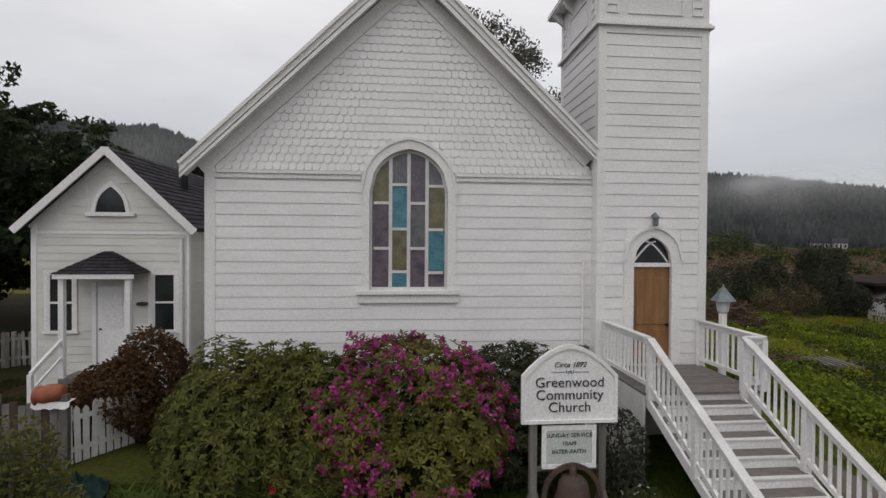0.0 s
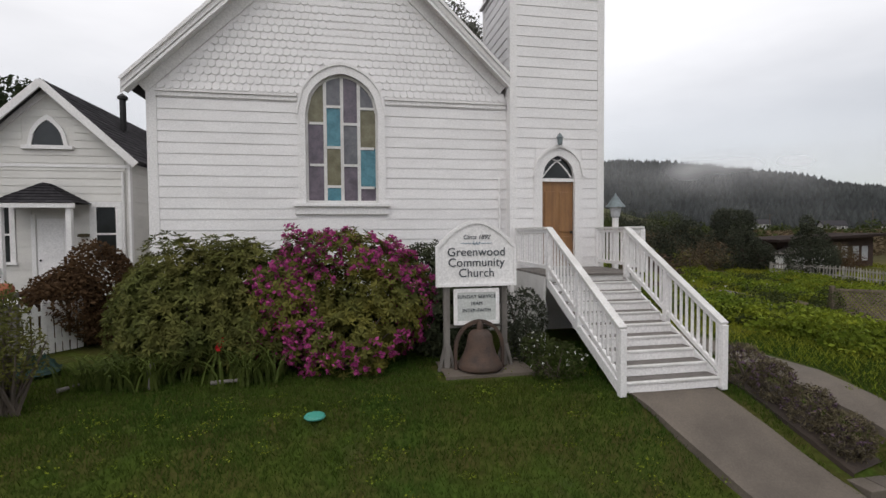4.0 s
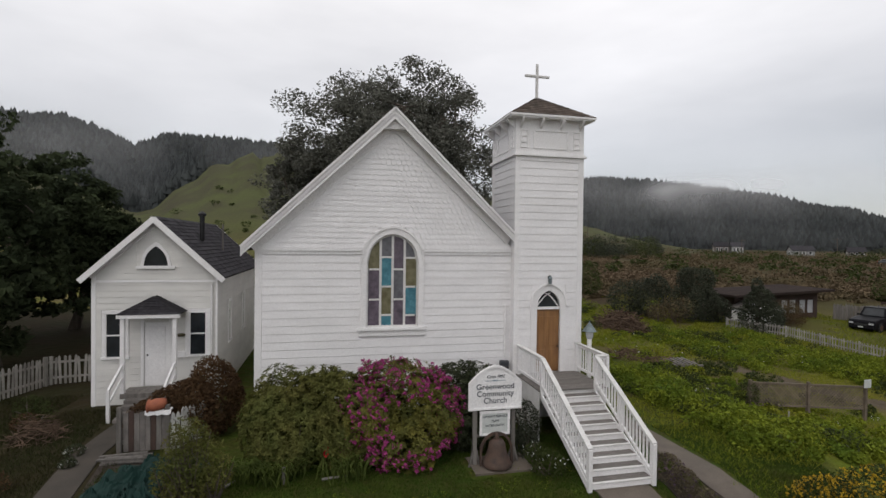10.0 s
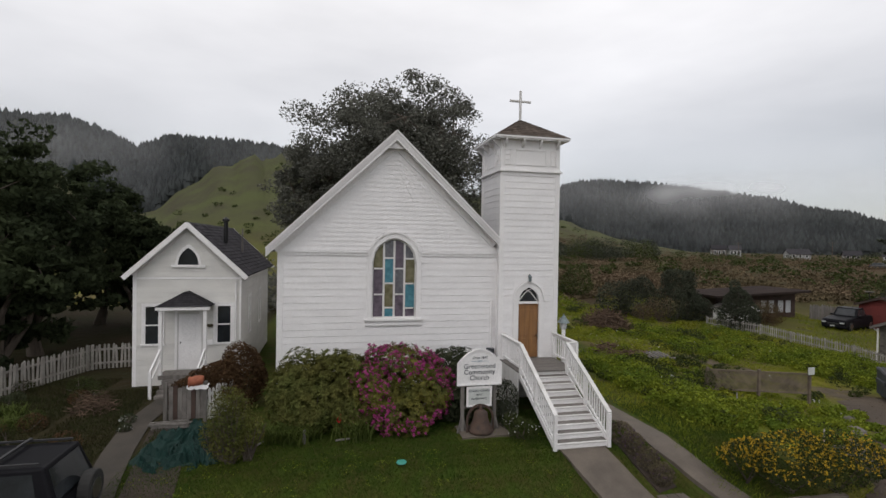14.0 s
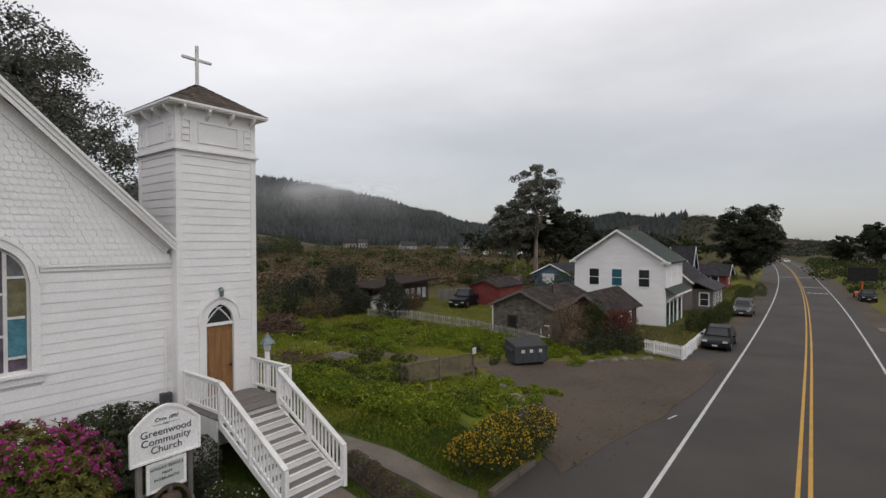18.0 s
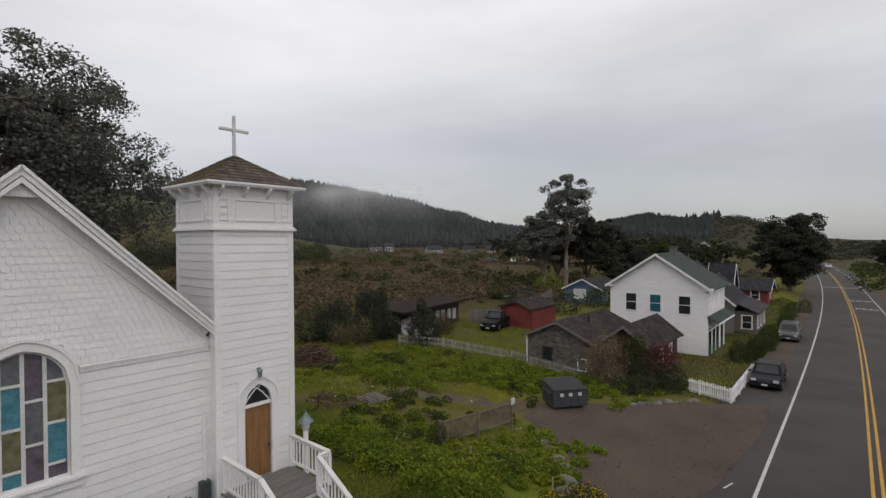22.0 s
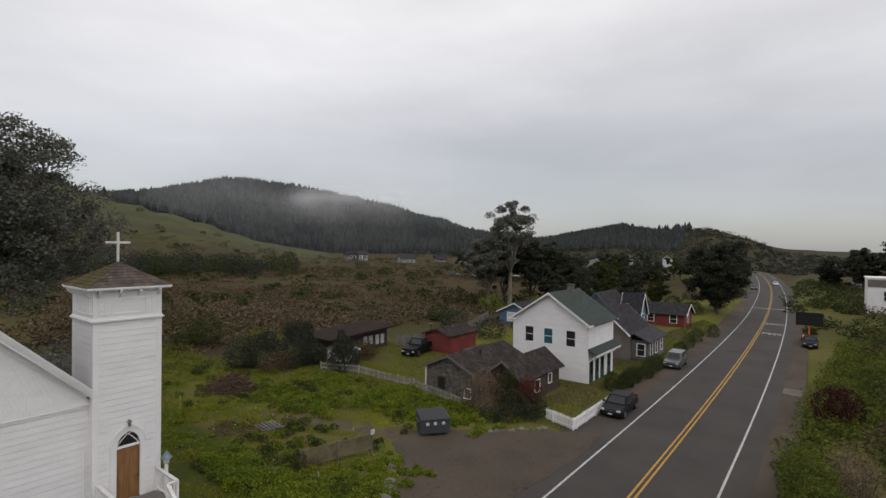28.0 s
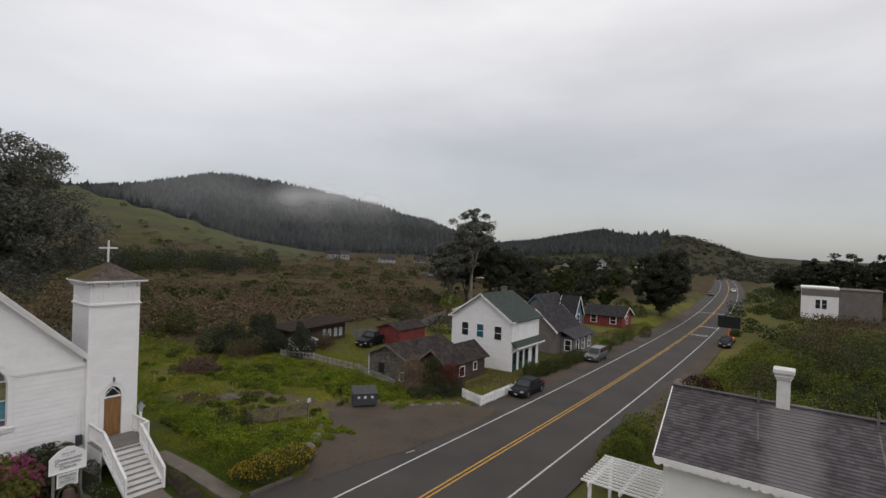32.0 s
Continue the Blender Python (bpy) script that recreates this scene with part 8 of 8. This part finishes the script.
# ---- fences ----
def pickets(name, label, pts, step, h, w, material, seed, lean=0.03):
    """A picket fence along points, with posts, two rails and pointed pickets."""
    rg = random.Random(seed)
    c = pts[0]
    ob = thing(name, label, "fence", (c[0], c[1], gz(*c)))
    n_ = 0
    for (ax, ay), (cx_, cy_) in zip(pts, pts[1:]):
        D = math.hypot(cx_ - ax, cy_ - ay)
        ux, uy = (cx_ - ax) / D, (cy_ - ay) / D
        rot = math.atan2(uy, ux)
        za, zb_ = gz(ax, ay), gz(cx_, cy_)
        for q in (0.25, 0.78):
            part("fence_rail", Shape().bar((ax - uy * 0.03, ay + ux * 0.03, za + h * q), (cx_ - uy * 0.03, cy_ + ux * 0.03, zb_ + h * q), 0.04, 0.08), material, ob)
        m = int(D / step)
        for k in range(m + 1):
            t = k * step
            px_, py_ = ax + ux * t, ay + uy * t
            zz = gz(px_, py_)
            hh = h * rg.uniform(0.95, 1.04)
            tilt = rg.uniform(-lean, lean)
            s = Shape()
            prof_ = [(-w / 2, 0.03), (w / 2, 0.03), (w / 2, hh - w * 0.7), (0, hh), (-w / 2, hh - w * 0.7)]
            nx_, ny_ = -uy, ux
            V = []
            for d_ in (-0.012, 0.010):
                for u_, z_ in prof_:
                    uu = u_ + tilt * z_
                    V.append((px_ + ux * uu - nx_ * d_, py_ + uy * uu - ny_ * d_, zz + z_))
            s.add(V, [(0, 1, 2, 3, 4), (9, 8, 7, 6, 5)] + [(i, 5 + i, 5 + (i + 1) % 5, (i + 1) % 5) for i in range(5)])
            part("picket", s, material, ob)
            if k % 14 == 0:
                part("fence_post", bx(px_ - uy * 0.06 - 0.045, px_ - uy * 0.06 + 0.045, py_ + ux * 0.06 - 0.045, py_ + ux * 0.06 + 0.045, zz - 0.05, zz + h * 0.98), material, ob)
    return ob


pickets("picket_fence", "white picket fence at the roadside garden corner", [(41.1, 5.3), (32.8, 5.25), (33.6, 7.9)], 0.14, 0.95, 0.09, WHITE, 1, 0.01)
pickets("picket_fence", "old greyish picket fence along the field", [(30.5, 30.2), (32.2, 26.5), (33.0, 20.0), (32.2, 14.0)], 0.17, 0.8, 0.06, PALEWOOD, 2, 0.06)
pickets("picket_fence", "weathered white picket fence of the cottage garden", [(-13.6, 9.5), (-12.4, 13.5), (-11.0, 17.6), (-9.6, 17.9)], 0.15, 1.1, 0.085, PALEWOOD, 3, 0.05)
pickets("picket_fence", "short weathered picket fence beside the pot", [(-4.8, 10.35), (-4.15, 11.3)], 0.13, 1.05, 0.1, WHITE_OLD, 4, 0.04)
pickets("board_fence", "brown board fence between the sheds", [(44.6, 33.4), (48.0, 32.6), (54.0, 31.6)], 0.27, 1.5, 0.25, GREYWOOD, 5, 0.02)
pickets("board_fence", "brown board fence along the field edge", [(54.5, 31.5), (62.0, 34.5), (72.5, 38.0)], 0.33, 1.5, 0.31, GREYWOOD, 6, 0.02)
pf = thing("board_fence", "weathered grey fence panel between two posts", "fence", (-5.9, 9.3, 0))
pf.location = (-5.35, 10.3, 0)
for x in (-6.5, -5.38):
    part("fence_post", bx(x - 0.05, x + 0.05, 9.25, 9.35, -0.05, 1.28), GREYWOOD, pf)
for k in range(8):
    x = -6.42 + k * 0.128
    part("fence_board", bx(x, x + 0.118, 9.31, 9.335, 0.12, 1.12 + 0.04 * math.sin(k * 2.1)), (DECK, BROWNWOOD, GREYWOOD, DECK)[k % 4], pf)
part("fence_rail", bx(-6.5, -5.38, 9.337, 9.38, 0.3, 0.4), GREYWOOD, pf)
part("fence_rail", bx(-6.5, -5.38, 9.337, 9.38, 0.95, 1.05), GREYWOOD, pf)
pot = thing("terracotta_pot", "orange terracotta pot lying on its side on the fence", "pot", (-5.65, 9.3, 1.2))
pot.location = (-5.1, 10.3, 1.2)
ps = Shape()
prof2 = [(0.06, 0.0), (0.12, 0.02), (0.155, 0.14), (0.165, 0.28), (0.14, 0.38), (0.17, 0.40), (0.17, 0.43), (0.13, 0.43), (0.12, 0.3), (0.02, 0.1)]
rings_ = []
for r_, d_ in prof2:
    rings_.append([(-5.42 - d_, 9.32 + r_ * math.cos(6.283 * i / 14), 1.32 + r_ * math.sin(6.283 * i / 14) - d_ * 0.15) for i in range(14)])
loft(ps, rings_)
part("pot_body", ps, TERRACOTTA, pot, smooth=True)
cl = thing("white_cloth", "small white scalloped cloth over the fence top", "cloth", (-5.6, 9.3, 1.1))
cl.location = (-5.05, 10.3, 1.1)
cs_ = Shape()
for k in range(9):
    u = k / 8
    cs_.v += [(-5.9 + 0.62 * u, 9.24, 1.16), (-5.9 + 0.62 * u, 9.22, 1.08 - 0.05 * abs(math.sin(u * 9.5))), (-5.9 + 0.62 * u, 9.42, 1.17)]
    if k:
        i = 3 * k
        cs_.f += [(i - 3, i - 2, i + 1, i), (i - 1, i - 3, i, i + 2)]
part("cloth", cs_, WHITE, cl)

# lattice fence in the field
lf = thing("lattice_fence", "brown wooden lattice fence panels with posts", "fence", (16.8, 11.2, -0.6))
LA, LB = (14.6, 11.55), (18.95, 10.85)
ul = Vector((LB[0] - LA[0], LB[1] - LA[1], 0))
LL = ul.length
ul.normalize()


def lat(t, h):
    p = Vector((LA[0], LA[1], 0)) + ul * t
    return (p.x, p.y, -0.25 - 0.20 * t / LL + h)


for k in range(3):
    t = LL * k / 2
    p = lat(t, 0)
    part("fence_post", bx(p[0] - 0.05, p[0] + 0.05, p[1] - 0.05, p[1] + 0.05, p[2] - 0.35, p[2] + 0.98), LATTICEWOOD, lf)
for h in (0.08, 0.88):
    part("fence_rail", Shape().bar(lat(0, h), lat(LL, h), 0.05, 0.06), LATTICEWOOD, lf)
st_ = 0.12
for sgn in (1, -1):
    t = -0.78
    while t < LL:
        t0, t1 = max(t, 0), min(t + 0.78, LL)
        h0, h1 = (t0 - t), (t1 - t)
        if t1 - t0 > 0.05:
            if sgn < 0:
                h0, h1 = 0.78 - h0, 0.78 - h1
            part("lath", Shape().bar(lat(t0, 0.1 + h0), lat(t1, 0.1 + h1), 0.010, 0.034), LATTICEWOOD, lf)
        t += st_
part("notice", bx(LB[0] - 0.15, LB[0] + 0.15, LB[1] - 0.09, LB[1] - 0.06, 0.42, 0.72), LETTERBOARD, lf)

shrub("shrub", "small green bush at the end of the lattice fence", [(14.4, 11.5, 0.1, 0.4, 0.4, 0.65)], LEAF_HEDGE, 0.07, 1500, 171)

# ---- tarp, lumber, brush, pallets, rocks ----
tp = Shape()
NT = 84
for j in range(NT):
    for i in range(NT):
        u, v = i / (NT - 1), j / (NT - 1)
        x = -6.5 + 2.1 * u + 0.35 * v * (1 - u) + 0.12 * math.sin(v * 9)
        y = 5.2 + 2.7 * v + 0.5 * (u - 0.5) * (1 - v)
        edge = min(u, 1 - u, v, 1 - v)
        bump_ = noise.fractal(Vector((x * 1.5, y * 1.5, 3.1)), 1.0, 2.0, 4)
        ridge = 1 - abs(noise.noise(Vector((x * 2.6 + bump_, y * 2.6, 7.7)))) * 2
        h = (0.10 + 0.30 * max(bump_, -0.3) + 0.20 * ridge ** 3) * min(edge * 5, 1) + 0.16 * math.exp(-((u - 0.6) ** 2 + (v - 0.75) ** 2) * 12)
        fold = abs(noise.noise(Vector((x * 5.5 + 2 * bump_, y * 4.0, 1.7)))) + 0.5 * abs(noise.noise(Vector((x * 11, y * 9 + bump_, 4.2))))
        h = h * 0.8 + 0.26 * max(0.45 - fold, 0) * min(edge * 6, 1)
        tp.v.append((x + 0.06 * math.sin(y * 7 + x * 3), y + 0.05 * math.sin(x * 8), gz(x, y) + 0.03 + max(h, 0)))
for j in range(NT - 1):
    for i in range(NT - 1):
        k = j * NT + i
        tp.f.append((k, k + 1, k + NT + 1, k + NT))
tarp = thing("tarp", "crumpled dark green tarpaulin on the ground", "tarp", (-5.5, 6.5, 0))
tarp.location, tarp.scale = (-4.95, 7.9, 0.02), (1.12, 1.22, 1.2)
part("sheet", tp, TARP, tarp)
for k in range(9):
    x, y = -6.2 + 0.1 * math.sin(k * 3), 9.85 + 0.09 * (k % 3)
    t_ = thing("plank_offcut", "weathered board lying in a loose stack", "lumber", (x, y, 0.05 + 0.05 * (k // 3)), group="stacked boards")
    z_ = gz(x, y) + 0.01 + 0.055 * (k // 3)
    part("board", Shape().bar((x, y, z_ + 0.025), (x + 1.0 + 0.15 * math.cos(k * 2.2), y + 0.12 * math.sin(k * 1.7), z_ + 0.025), 0.085, 0.045), GREYWOOD, t_)


def brush_pile(name, label, at, r, h, n, seed, thick=0.03):
    rg = random.Random(seed)
    ob = thing(name, label, "brush pile", (at[0], at[1], gz(*at)))
    s = Shape()
    for k in range(n):
        a, q = rg.uniform(0, 6.283), r * math.sqrt(rg.uniform(0, 1))
        x, y = at[0] + q * math.cos(a), at[1] + q * math.sin(a)
        z_ = gz(x, y) + h * (1 - (q / r) ** 2) * rg.uniform(0.1, 1)
        d = Vector((rg.uniform(-1, 1), rg.uniform(-1, 1), rg.uniform(-0.35, 0.45))).normalized() * rg.uniform(0.2, 0.5) * r
        s.tube(Vector((x, y, z_)) - d, Vector((x, y, z_)) + d, thick * rg.uniform(0.5, 1.2), thick * 0.3, 4)
    part("brushwood", s, BRUSHWOOD, ob)["kind"] = "stuff"


brush_pile("brush_pile", "heap of dead brown branches in the field", (20.4, 28.8), 1.75, 1.2, 620, 1, 0.036)
brush_pile("brush_pile", "heap of brown prunings in the cottage garden", (-8.6, 12.0), 0.62, 0.75, 190, 2, 0.016)
brush_pile("brush_pile", "scattered dead sticks in the grass", (15.6, 19.8), 1.5, 0.25, 120, 3, 0.03)
pl = thing("pallet", "grey wooden pallet lying in the grass", "pallet", (17.3, 19.0, -0.6))
for k in range(6):
    part("slat", Shape().bar((16.7 + 0.24 * k, 18.3, gz(17.3, 19) + 0.14), (16.9 + 0.24 * k, 19.7, gz(17.3, 19) + 0.14), 0.11, 0.025), GREYWOOD, pl)
for k in range(3):
    part("bearer", Shape().bar((16.65, 18.4 + 0.6 * k, gz(17.3, 19) + 0.07), (18.2, 18.2 + 0.6 * k, gz(17.3, 19) + 0.07), 0.05, 0.1), GREYWOOD, pl)


def rock(at, r, seed):
    rg = random.Random(seed)
    s = Shape()
    prof_ = [(0.05, -0.3), (0.8, -0.2), (1.0, 0.1), (0.75, 0.45), (0.3, 0.62), (0.02, 0.66)]
    z_ = gz(*at)
    s.lathe((at[0], at[1], z_), [(a * r, b * r) for a, b in prof_], 9)
    s.v = [(x + r * 0.25 * noise.noise(Vector((x * 2 / r, y * 2 / r, z * 2 / r + seed))), y + r * 0.25 * noise.noise(Vector((x * 2 / r + 9, y * 2 / r, z * 2 / r + seed))), z + r * 0.2 * noise.noise(Vector((x * 2 / r, y * 2 / r + 5, z * 2 / r)))) for x, y, z in s.v]
    t_ = thing("rock", "rough grey boulder at the edge of the gravel", "rock", (at[0], at[1], z_), group="boulders at the turnout")
    part("stone", s, STONE, t_)


rr_ = random.Random(12)
for k, (x, y, r_) in enumerate(((15.4, 6.2, 0.36), (16.1, 6.7, 0.42), (17.0, 7.4, 0.34), (15.0, 5.7, 0.28), (17.9, 8.2, 0.3), (18.8, 9.0, 0.28), (14.6, 5.9, 0.3), (16.6, 7.3, 0.24))):
    rock((x, y), r_, k)
for k in range(16):
    rock((28.2 + k * 0.22 + rr_.uniform(-0.1, 0.1), 8.7 - k * 0.16 + rr_.uniform(-0.15, 0.15)), rr_.uniform(0.14, 0.3), 20 + k)

dc = thing("lawn_disc", "teal plastic disc lying on the lawn", "toy", (0.75, 6.4, 0))
part("disc", Shape().lathe((0.75, 6.4, gz(0.75, 6.4) + 0.02), [(0.12, 0), (0.135, 0.02), (0.12, 0.045), (0.08, 0.05)], 18), DISC, dc)
for k, (x, y, l_, a_) in enumerate(((-0.9, 8.0, 0.6, 0.1), (-1.2, 5.2, 0.22, 0.3), (-3.0, 8.05, 0.3, 1.0))):
    lg = thing("driftwood", "pale stick lying on the lawn", "stick", (x, y, gz(x, y)))
    part("stick", Shape().tube((x, y, gz(x, y) + 0.05), (x + l_ * math.cos(a_), y + l_ * math.sin(a_), gz(x, y) + 0.06), 0.035, 0.02, 7), GREYWOOD, lg)
sp_ = thing("stake", "short grey wooden stake at the bed's edge", "stake", (-1.75, 8.05, 0))
part("stake_post", bx(-1.79, -1.71, 8.01, 8.09, -0.05, 0.38), GREYWOOD, sp_)
for k, (x, y, h) in enumerate(((13.9, 5.9, 0.7), (15.0, 26.0, 0.9), (14.2, 9.6, 0.55), (14.7, 5.1, 0.4))):
    sk = thing("stake", "thin pale marker stake in the weeds", "stake", (x, y, gz(x, y)))
    part("stake_post", bx(x - 0.016, x + 0.016, y - 0.016, y + 0.016, gz(x, y) - 0.1, gz(x, y) + h), PALEWOOD, sk)

# small concrete blocks at the end of the flower bed
for k in range(3):
    b0 = 7.08 + 0.27 * k
    t_ = thing("paver", "pebbled concrete paver at the bed's end", "paver", (b0, 4.73, gz(b0, 4.73)), group="pavers at the bed")
    part("block", bx(b0, b0 + 0.25, 4.58, 4.88, gz(b0, 4.73) - 0.05, gz(b0, 4.73) + 0.07), CONCRETE, t_, bevel=0.01)

# loose gravel on the turnout
rp = np.random.default_rng(44)
px_, py_ = rp.uniform(13, 33, 1500), rp.uniform(2.2, 12.6, 1500)
ok_ = (py_ < 3.0 + (px_ - 12.5) * 0.92) & (py_ < 3.0 + (33 - px_) * 1.1 + 1.0)
px_, py_ = lay(px_[ok_], py_[ok_])
pz_ = np.maximum(road_z(px_) + 0.02, ground_z(px_, py_) + 0.055)
pr = rp.uniform(0.012, 0.045, len(px_)) * rp.choice([1, 1, 1, 1.7], len(px_))
pa = rp.uniform(0, 6.283, len(px_))
tops = []
for k in range(4):
    tops.append(np.stack([px_ + np.cos(pa + k * 1.5708) * pr, py_ + np.sin(pa + k * 1.5708) * pr * 0.8, pz_ - 0.005], 1))
peak = np.stack([px_, py_, pz_ + pr * 0.7], 1)
gravel = np.concatenate([np.stack([tops[k], tops[(k + 1) % 4], peak], 1) for k in range(4)])
tagged(new("loose_gravel", quads_mesh("loose_gravel", gravel, GRAVEL)), "loose grey stones scattered on the turnout", "gravel", kind="stuff")

# ---- far houses, poles and trees ----
def far_house(at, w, d, h, turn, wallm, roofm, label):
    x, y = at
    z_ = gz(x, y)
    ob = thing("far_house", label, "house", (0, 0, 0))
    body(ob, -w / 2, w / 2, -d / 2, d / 2, -1.0, h, h + d * 0.38, "x", wallm)
    k = d * 0.38 / (d / 2)
    for sg in (-1, 1):
        e_ = d / 2 + 0.4
        q = [(-w / 2 - 0.4, sg * e_, h - 0.4 * k), (w / 2 + 0.4, sg * e_, h - 0.4 * k), (w / 2 + 0.4, 0, h + d * 0.38 + 0.1), (-w / 2 - 0.4, 0, h + d * 0.38 + 0.1)]
        part("roof_slope", Shape().slab(*(q if sg < 0 else [q[1], q[0], q[3], q[2]]), 0.15), roofm, ob)
    for q in (-0.3, 0.0, 0.3):
        sash_window(ob, -d / 2, q * w - 0.5, q * w + 0.5, h * 0.35, h * 0.75, "-y", GLASS_DARK, WHITE, 0.12, False)
    sash_window(ob, -w / 2, -0.6, 0.6, h * 0.35, h * 0.75, "-x", GLASS_DARK, WHITE, 0.12, False)
    ob.matrix_basis = pose(x, y, z_, 0, 0, turn)


def polar(az, r):
    return (r * math.sin(radians(az)), r * math.cos(radians(az)))


far_house(polar(42.5, 300), 7, 5, 4.0, -30, GREYBROWN, ASPHALT_ROOF, "grey two-storey house below the wooded hill")
far_house(polar(43.9, 300), 5.5, 5, 4.0, -30, FARWALL, ASPHALT_ROOF, "pale two-storey house below the wooded hill")
far_house(polar(49.2, 270), 9, 5, 2.6, -20, FARWALL, ASPHALT_ROOF, "white house below the wooded hill")
far_house(polar(53.2, 280), 6, 5, 2.2, -40, GREYBROWN, ASPHALT_ROOF, "grey house at the far side of the field")
far_house(polar(55.9, 280), 5, 5, 2.2, -60, FARWALL, ASPHALT_ROOF, "white house at the far side of the field")
far_house(polar(74.4, 300), 9, 5, 4.5, 15, FARWALL, CONCRETE, "white building among the far trees")
far_house(polar(78.4, 300), 9, 5, 4.5, 15, LETTERBOARD, COPPER, "pale building among the far trees")
far_house(polar(71.2, 250), 8, 5, 3, 15, FARWALL, GREYBROWN, "white house behind the cypress")
far_house(polar(-19.0, 215), 7, 5, 3.6, 20, FARWALL, ASPHALT_ROOF, "white farmhouse in the green valley")
far_house(polar(-20.6, 212), 6, 4, 2.0, 20, FARWALL, ASPHALT_ROOF, "low white wing of the farmhouse")
far_house((236, -19), 4, 3, 2.0, 15, GREYBROWN, CONCRETE, "small grey roadside hut")
for k, (az, r, h) in enumerate(((29.4, 190, 16), (33.4, 200, 11), (44.5, 220, 11), (52.0, 230, 12), (-13.5, 120, 12))):
    x, y = polar(az, r)
    po_ = thing("utility_pole", "tall wooden utility pole in the field", "pole", (x, y, gz(x, y)))
    part("pole", Shape().tube((x, y, gz(x, y) - 0.5), (x, y, gz(x, y) + h * 0.62), 0.14, 0.10, 8), BARK, po_)
    part("cross_arm", Shape().bar((x - 1.1, y + 0.5, gz(x, y) + h * 0.57), (x + 1.1, y - 0.5, gz(x, y) + h * 0.57), 0.1, 0.12), BARK, po_)
rb_ = random.Random(31)
for k in range(26):
    az, r = rb_.uniform(18, 37), rb_.uniform(140, 190)
    x, y = polar(az, r)
    shrub("field_tree", "dark bushy tree at the foot of the green hill", [(x, y, gz(x, y) + 3.0, 3.2, 3.0, 3.9), (x + 2.6, y + 1, gz(x, y) + 1.8, 2.6, 2.4, 2.6)], LEAF_DARK if k % 3 else LEAF_HEDGE, 0.55, 900, 300 + k, category="tree")
for k in range(62):
    az, r = rb_.uniform(57, 82), rb_.uniform(142, 230)
    x, y = polar(az, r)
    if abs(y - float(road_y(x))) < 12:
        continue
    h = rb_.uniform(5, 11)
    clump_tree("far_tree", "dark tree among the far houses", (x, y), h, (h * 0.5, h * 0.5, h * 0.42), 30, LEAF_DARK if k % 3 else LEAF_HEDGE, BARK, 0.7, 60, 400 + k, 0.2, 0.15, 1.2)

# low cloud lying on the wooded ridge, and thin sheets added as distance haze
def mist_material():
    m = bpy.data.materials.new("cloud_and_haze")
    m.use_nodes = True
    n, l = m.node_tree.nodes, m.node_tree.links
    n.clear()
    out, mixs = n.new("ShaderNodeOutputMaterial"), n.new("ShaderNodeMixShader")
    clear, both = n.new("ShaderNodeBsdfTransparent"), n.new("ShaderNodeAddShader")
    df, tl = n.new("ShaderNodeBsdfDiffuse"), n.new("ShaderNodeBsdfTranslucent")
    df.inputs["Color"].default_value = tl.inputs["Color"].default_value = (0.62, 0.615, 0.625, 1)
    tc, nz, at = n.new("ShaderNodeTexCoord"), n.new("ShaderNodeTexNoise"), n.new("ShaderNodeAttribute")
    nz.inputs["Scale"].default_value, nz.inputs["Detail"].default_value = 0.011, 2.5
    at.attribute_name = "mist"
    rng, mul = n.new("ShaderNodeMapRange"), n.new("ShaderNodeMath")
    rng.inputs["From Min"].default_value, rng.inputs["From Max"].default_value = 0.30, 0.62
    mul.operation = "MULTIPLY"
    l.new(tc.outputs["Object"], nz.inputs["Vector"])
    l.new(nz.outputs["Fac"], rng.inputs["Value"])
    l.new(rng.outputs[0], mul.inputs[0])
    l.new(at.outputs["Fac"], mul.inputs[1])
    l.new(mul.outputs[0], mixs.inputs[0])
    l.new(df.outputs[0], both.inputs[0])
    l.new(tl.outputs[0], both.inputs[1])
    l.new(clear.outputs[0], mixs.inputs[1])
    l.new(both.outputs[0], mixs.inputs[2])
    l.new(mixs.outputs[0], out.inputs["Surface"])
    return m


MIST = mist_material()


def cloud_bank(label, az0, az1, r, z0, z1, strength):
    """A curved bank of low cloud or a thin haze sheet, thinning out to all its edges."""
    s, dens = Shape(), []
    nu, nv = 60, 16
    for j in range(nv + 1):
        for i in range(nu + 1):
            u, v = i / nu, j / nv
            x, y = polar(az0 + (az1 - az0) * u, r + 12 * math.sin(u * 9) + 25 * v)
            s.v.append((x, y, z0 + (z1 - z0) * v))
            dens.append(strength * math.sin(math.pi * min(max(u, 0.0), 1.0)) ** 1.5 * min(1.0, v * 1.5) ** 1.6 * min(1.0, (1 - v) * 2.5) ** 1.2)
    for j in range(nv):
        for i in range(nu):
            k = j * (nu + 1) + i
            s.f.append((k, k + 1, k + nu + 2, k + nu + 1))
    ob = part("cloud_bank", s, MIST, smooth=True)
    a_ = ob.data.attributes.new("mist", "FLOAT", "POINT")
    a_.data.foreach_set("value", dens)
    return tagged(ob, label, "cloud", kind="structure")


cloud_bank("grey cloud lying on the wooded ridge", 26, 61, 520, 28, 80, 0.65)
# two sheets added to veil the hills like haze in the air
cloud_bank("thin sheet standing in for haze before the ridge", 4, 76, 465, -8, 100, 0.2)
cloud_bank("thin sheet standing in for haze before the western ridge", -75, 20, 400, 4, 110, 0.18)
